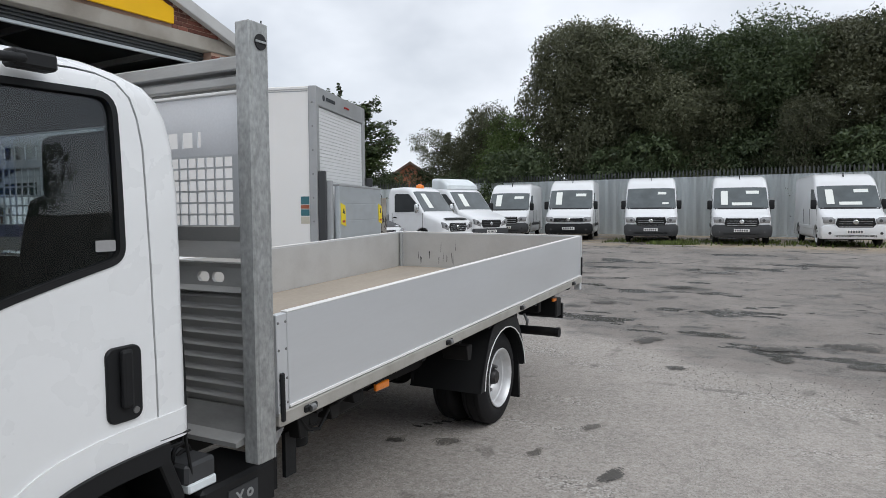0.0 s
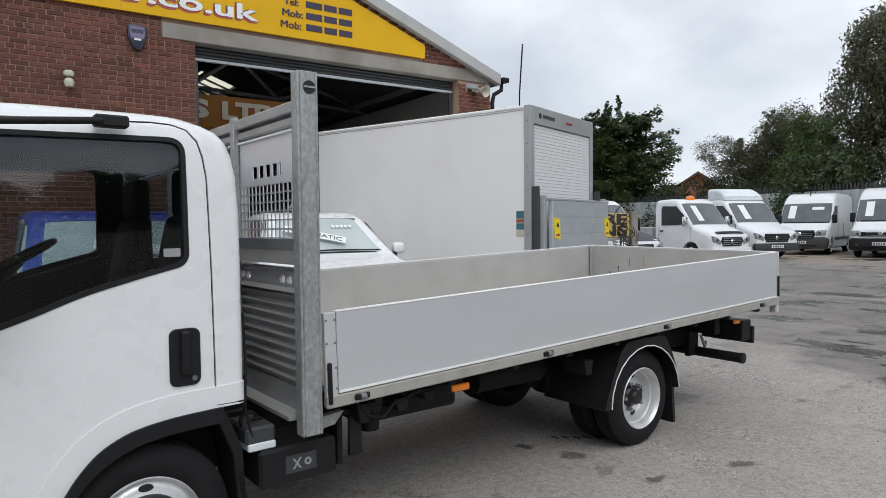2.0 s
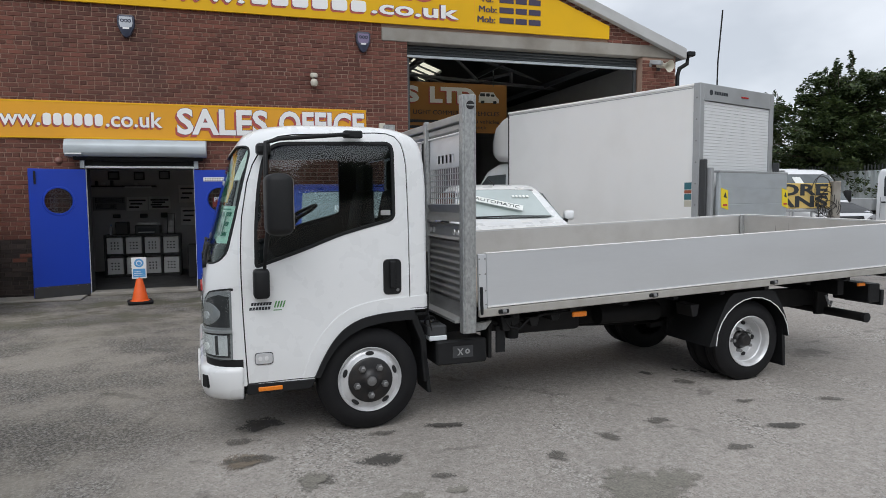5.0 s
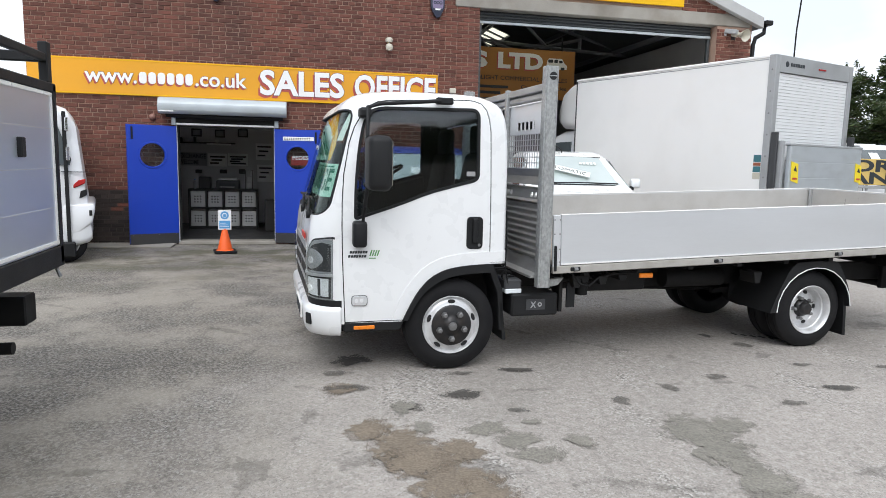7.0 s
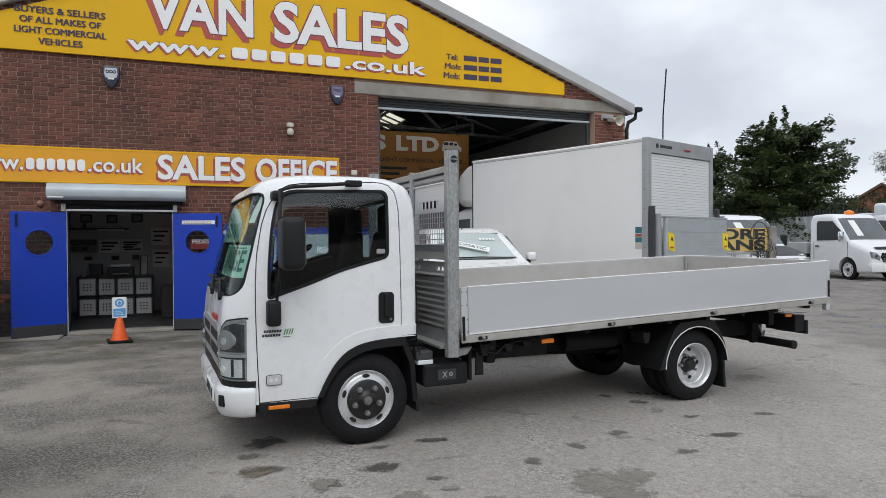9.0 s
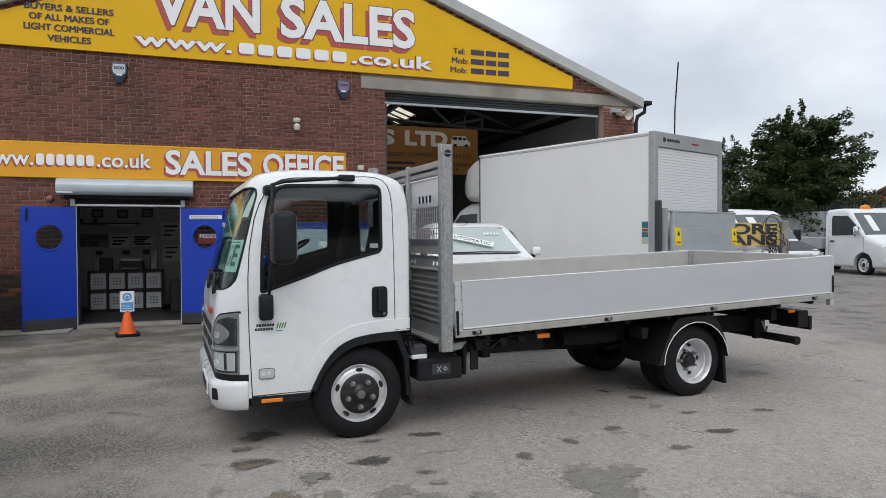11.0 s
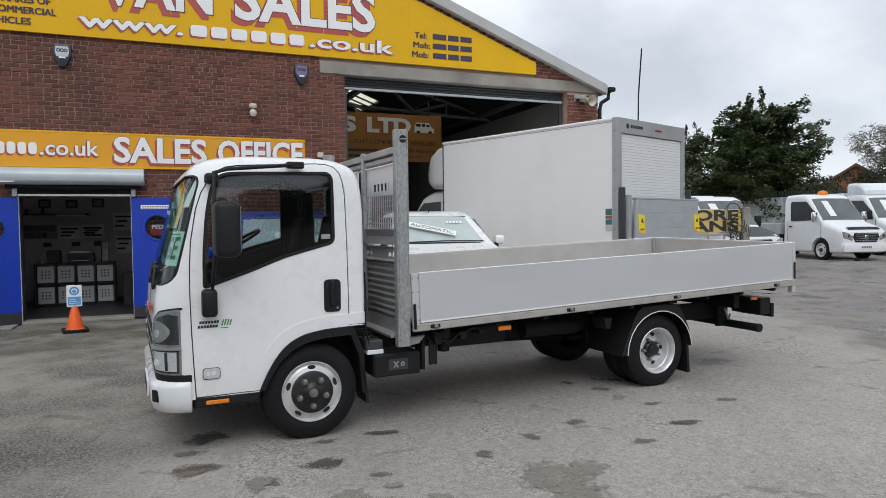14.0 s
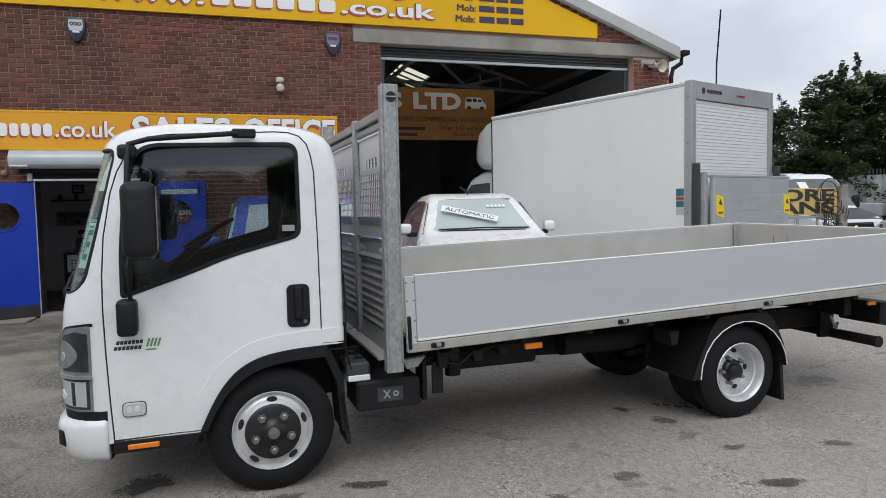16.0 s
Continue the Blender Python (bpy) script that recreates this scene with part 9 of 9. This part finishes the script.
def spray_tree(seed, h, r, leaf, size, limbs, per, shoots):
    """A tree of flat, layered leaf sprays with a few tall shoots above the crown."""
    rn = random.Random(seed)
    tb = bmesh.new()
    for i in range(6):
        k0, k1 = 1 - i / 6.6, 1 - (i + 1) / 6.6
        ra, rc = ([tb.verts.new((0.13 * k * math.cos(t) + 0.1 * math.sin(z), 0.13 * k * math.sin(t), z)) for t in np.linspace(0, 6.283, 8, endpoint=False)] for k, z in ((k0, i * h * 0.13), (k1, (i + 1) * h * 0.13)))
        for k in range(8):
            tb.faces.new((ra[k], ra[(k + 1) % 8], rc[(k + 1) % 8], rc[k]))
    sprays = []
    for k in range(limbs):
        z = h * (0.06 + 0.78 * (k + rn.random()) / limbs)
        t = z / h
        a, reach = rn.uniform(0, 6.28), r * (1.0 if t < 0.45 else 1.0 - 1.15 * (t - 0.45)) * rn.uniform(0.55, 1.08)
        tip = Vector((reach * math.cos(a), reach * math.sin(a), z + 0.06 * reach + rn.uniform(-0.2, 0.3)))
        tube(tb, [(0, 0, z - 0.25 * reach), tip * 0.5 + Vector((0, 0, 0.48 * z - 0.05 * reach)), tip], 0.022, 4)
        for u in np.linspace(0.35, 1.0, 5):
            c = Vector((tip.x * u, tip.y * u, z - 0.25 * reach * (1 - u) + (tip.z - z) * u))
            sprays.append((c + Vector((rn.gauss(0, 0.15), rn.gauss(0, 0.15), rn.gauss(0, 0.10))), (0.36 + 0.30 * (1 - t)) * rn.uniform(0.7, 1.2), 0.10))
    for k in range(shoots):
        a, q = 6.28 * k / shoots + rn.uniform(-0.5, 0.5), r * rn.uniform(0.08, 0.50)
        top = h * (1.0 - 0.32 * (q / r) - rn.uniform(0, 0.06))
        foot = Vector((q * 0.7 * math.cos(a), q * 0.7 * math.sin(a), top - h * 0.30))
        tip = Vector((q * math.cos(a), q * math.sin(a), top))
        tube(tb, [foot, foot.lerp(tip, 0.5), tip], 0.02, 4)
        for u in np.linspace(0.0, 1.0, 9):
            c = foot.lerp(tip, u)
            w = 0.55 * (1 - u) + 0.14
            sprays.append((c + Vector((rn.gauss(0, w * 0.7), rn.gauss(0, w * 0.7), 0.0)), w * rn.uniform(0.5, 0.9), 0.12))
    lv, lf = [], []
    for c, w, flat in sprays:
        lean = Vector((rn.gauss(0, 0.25), rn.gauss(0, 0.25), 1)).normalized()
        for k in range(int(per * (0.35 + w))):
            d, a = w * math.sqrt(rn.random()), rn.uniform(0, 6.28)
            p = c + Vector((d * math.cos(a), d * math.sin(a), rn.gauss(0, flat) - 0.25 * d * d / max(w, 0.1)))
            nrm = (lean + Vector((rn.gauss(0, 0.45), rn.gauss(0, 0.45), rn.gauss(0, 0.3)))).normalized()
            u = nrm.orthogonal().normalized()
            u.rotate(Matrix.Rotation(rn.uniform(0, 6.28), 3, nrm))
            v, q = nrm.cross(u), size * rn.uniform(0.6, 1.3)
            i0 = len(lv)
            lv.extend(tuple(x) for x in (p - u * q, p + v * q * 0.5, p + u * q, p - v * q * 0.5))
            lf.append((i0, i0 + 1, i0 + 2, i0 + 3))
    me, tm = bpy.data.meshes.new("crown"), bpy.data.meshes.new("trunk")
    me.from_pydata(lv, [], lf)
    me.materials.append(leaf)
    tb.to_mesh(tm)
    tb.free()
    finish(tm, 60)
    tm.materials.append(BARK)
    return tm, me


KINDS = {
    "big": tree_meshes(1, 10.9, 4.5, 1.6, LEAF_OLIVE, 0.098, 2200, 50),
    "big2": tree_meshes(2, 10.5, 4.3, 1.2, LEAF_DARK, 0.098, 2200, 50),
    "small": tree_meshes(3, 7.6, 3.0, 0.6, LEAF_OLIVE, 0.07, 900, 56, spikes=4),
    "fresh": tree_meshes(4, 7.2, 2.6, 0.5, LEAF_FRESH, 0.07, 720, 56),
    "dark": spray_tree(5, 9.75, 4.5, LEAF_SHADE, 0.12, 165, 95, 9),
    "slim": spray_tree(9, 8.6, 1.9, LEAF_SHADE, 0.11, 34, 55, 5),
    "bush": tree_meshes(6, 5.2, 2.9, 0.2, LEAF_DARK, 0.12, 420, 34),
}
LABELS = {"big": "tall broad tree with olive-green leaves behind the fence", "big2": "tall dark green tree behind the fence", "small": "small grey-green tree behind the fence", "fresh": "bright green leafy tree behind the fence", "dark": "dense dark green tree with layered boughs and tall shoots", "slim": "slender dark green tree with loose sprays", "bush": "dense dark bush along the yard boundary"}
for kind, x, y, turn, sc, tall in (("small", -21.2, 39.5, 0, 0.95, 0.86), ("bush", -21.8, 38.6, 110, 0.85, 0.95), ("small", -18.6, 38.5, 80, 0.97, 1.0), ("fresh", -15.8, 37.0, 0, 1.0, 1.0), ("big", -10.3, 38.8, 205, 1.0, 1.12), ("big2", -7.5, 40.0, 60, 1.05, 1.0), ("big", -4.4, 38.6, 140, 0.88, 1.0), ("big2", -0.6, 38.8, 200, 1.0, 1.0), ("big", 2.8, 39.2, 250, 0.95, 1.02),
                                   ("big2", 6.6, 38.2, 20, 1.0, 1.0), ("small", 0.6, 35.2, 30, 0.78, 1.0), ("bush", -13.6, 36.0, 0, 1.0, 1.0), ("bush", -9.6, 37.2, 60, 1.0, 1.0), ("bush", -5.8, 36.4, 150, 1.0, 1.0), ("bush", -2.2, 36.4, 220, 0.95, 1.0), ("bush", 3.6, 36.4, 20, 1.05, 1.0), ("bush", 7.2, 36.3, 90, 1.0, 1.0),
                                   ("dark", -26.2, 33.0, 0, 1.0, 1.0), ("slim", -30.9, 32.4, 120, 1.0, 1.0), ("bush", -29.0, 33.6, 10, 0.85, 1.0), ("bush", -23.2, 33.8, 70, 0.72, 1.0), ("bush", -24.4, 38.6, 200, 0.50, 1.0), ("bush", -21.0, 36.6, 30, 0.62, 1.0), ("bush", -18.2, 35.8, 300, 0.72, 1.0),
                                   ("bush", 36.0, -22.0, 15, 1.5, 1.1), ("bush", 37.5, -15.0, 70, 1.3, 1.2), ("bush", 36.5, -8.0, 130, 1.5, 1.2), ("bush", 38.0, -1.0, 210, 1.4, 1.1), ("bush", 36.0, 6.0, 260, 1.6, 1.0), ("bush", 37.0, 13.5, 310, 1.4, 1.2), ("bush", 36.5, 21.0, 30, 1.5, 1.1)):
    t = thing("tree" if kind != "bush" else "bush", LABELS[kind], "tree" if kind != "bush" else "bush", pose(x, y, 0.28, 0, 0, turn) @ Matrix.Diagonal((sc, sc, sc * tall, 1)), "trees behind the fence")
    for nm, me in zip(("trunk", "crown"), KINDS[kind]):
        o = new(nm, me)
        o.parent = t

# far house behind the trees
hs2 = thing("house", "orange brick house gable with brown tiled roof beyond the fence", "house", pose(-27.7, 44.2, 0.35, 0, 0, 32))
part("wall", cprism([(-3.0, 0), (3.0, 0), (3.0, 3.0), (0, 5.0), (-3.0, 3.0)], "y", 0, 8), HOUSEBRICK, hs2)
for sx in (-1, 1):
    part("roof_slope", cprism([(0, 5.22), (sx * 3.4, 2.98), (sx * 3.4, 2.80), (0, 5.02)], "y", -0.25, 8.2), ROOFTILE, hs2)
wd = part("window", cbox(-0.5, 0.5, -0.05, 0.05, 1.6, 2.6, 0.01), SIGNWHITE, hs2)
part("pane", cbox(-0.42, 0.42, -0.06, -0.04, 1.68, 2.52), DARKGLASS, wd)


# ---- bricks of the front wall, laid in courses ----
BLEN, BHGT, BJ = 0.212, 0.063, 0.012


def wall_spans(z0, z1):
    """Stretches of bare wall along y at a course."""
    spans = [(EAVE_L, DOOR_L), (DOOR_R, GAR_L)] if z0 < DOOR_T else [(EAVE_L, GAR_L)]
    if z1 <= GAR_T:
        spans.append((GAR_R, EAVE_R))
    if z0 >= GAR_T - 0.02:
        spans = [(EAVE_L, 1.78)] if z1 < 4.87 else []
        if z1 > 4.80:
            edge = 6.56 if z1 < 5.12 else RIDGE_Y + (5.12 + PITCH * (6.56 - RIDGE_Y) - z0) / PITCH
            lim = RIDGE_Y + (gable(RIDGE_Y) - 0.12 - z1) / PITCH
            if lim - edge > 0.1:
                spans.append((edge, min(lim, EAVE_R)))
                if z1 >= 5.12:
                    spans.append((max(EAVE_L, 2 * RIDGE_Y - lim), 2 * RIDGE_Y - edge))
        elif z1 <= 4.62:
            spans.append((8.16, EAVE_R))
    return spans


def one_brick(y0, y1, z0, z1, depth):
    """Eight corners and five faces of a brick with slightly eased front edges."""
    e = 0.003
    v = [(X1 - 0.004, y0, z0), (X1 - 0.004, y1, z0), (X1 - 0.004, y1, z1), (X1 - 0.004, y0, z1), (FX + depth, y0 + e, z0 + e), (FX + depth, y1 - e, z0 + e), (FX + depth, y1 - e, z1 - e), (FX + depth, y0 + e, z1 - e)]
    f = [(4, 5, 6, 7), (0, 1, 5, 4), (1, 2, 6, 5), (2, 3, 7, 6), (3, 0, 4, 7)]
    return v, f


rb = random.Random(21)
joined = {"red": ([], []), "dark": ([], [])}
singles = []
course, z = 0, 0.0
while z + BHGT < gable(RIDGE_Y):
    z0, z1 = z + BJ / 2, z + BHGT + BJ / 2
    header = course % 4 == 3
    step = (0.1025 if header else BLEN) + BJ
    for a, c in wall_spans(z0, z1):
        y = a - (0.0 if course % 2 else step / 2) - (0.056 if header else 0.0)
        while y < c:
            y0, y1 = max(y + BJ / 2, a + 0.002), min(y + step - BJ / 2, c - 0.002)
            if y1 - y0 > 0.03:
                depth = rb.uniform(-0.003, 0.003)
                dark = z1 < 1.0 and y1 < DOOR_L - 0.02 and rb.random() > 0.06
                if 3.30 < z0 and z1 < 4.45 and -1.30 < y0 and y1 < 1.30 and len(singles) < 298 and not dark:
                    singles.append((y0, y1, z0, z1, depth))
                else:
                    vs, fs = joined["dark" if dark else "red"]
                    v, f = one_brick(y0, y1, z0, z1, depth)
                    k = len(vs)
                    vs.extend(v)
                    fs.extend(tuple(i + k for i in q) for q in f)
            y += step
    z += BHGT + BJ
    course += 1
for key, mt in (("red", BRICK), ("dark", BRICKD)):
    me = bpy.data.meshes.new("bricks")
    me.from_pydata(joined[key][0], [], joined[key][1])
    me.materials.append(mt)
    o = new("bricks", me)
    o.parent = wall_front
    tagged(o, "courses of weathered red brick" if key == "red" else "sooty dark brick at the wall foot", kind="stuff")
part("sooty_mortar", cbox(X1 - 0.01, X1 + 0.003, EAVE_L + 0.01, DOOR_L - 0.02, 0.0, 1.0), SOOTMORTAR, wall_front, "soot-blackened mortar at the wall foot")
cache = {}
for y0, y1, z0, z1, depth in singles:
    key = round(y1 - y0, 3)
    if key not in cache:
        v, f = one_brick(-key / 2, key / 2, -BHGT / 2, BHGT / 2, 0.0)
        me = bpy.data.meshes.new("brick")
        me.from_pydata([(p[0] - FX, p[1], p[2]) for p in v], [], f)
        me.materials.append(BRICKP)
        cache[key] = me
    o = new("brick", cache[key])
    o.parent = wall_front
    o.location = (FX + depth, (y0 + y1) / 2, (z0 + z1) / 2)
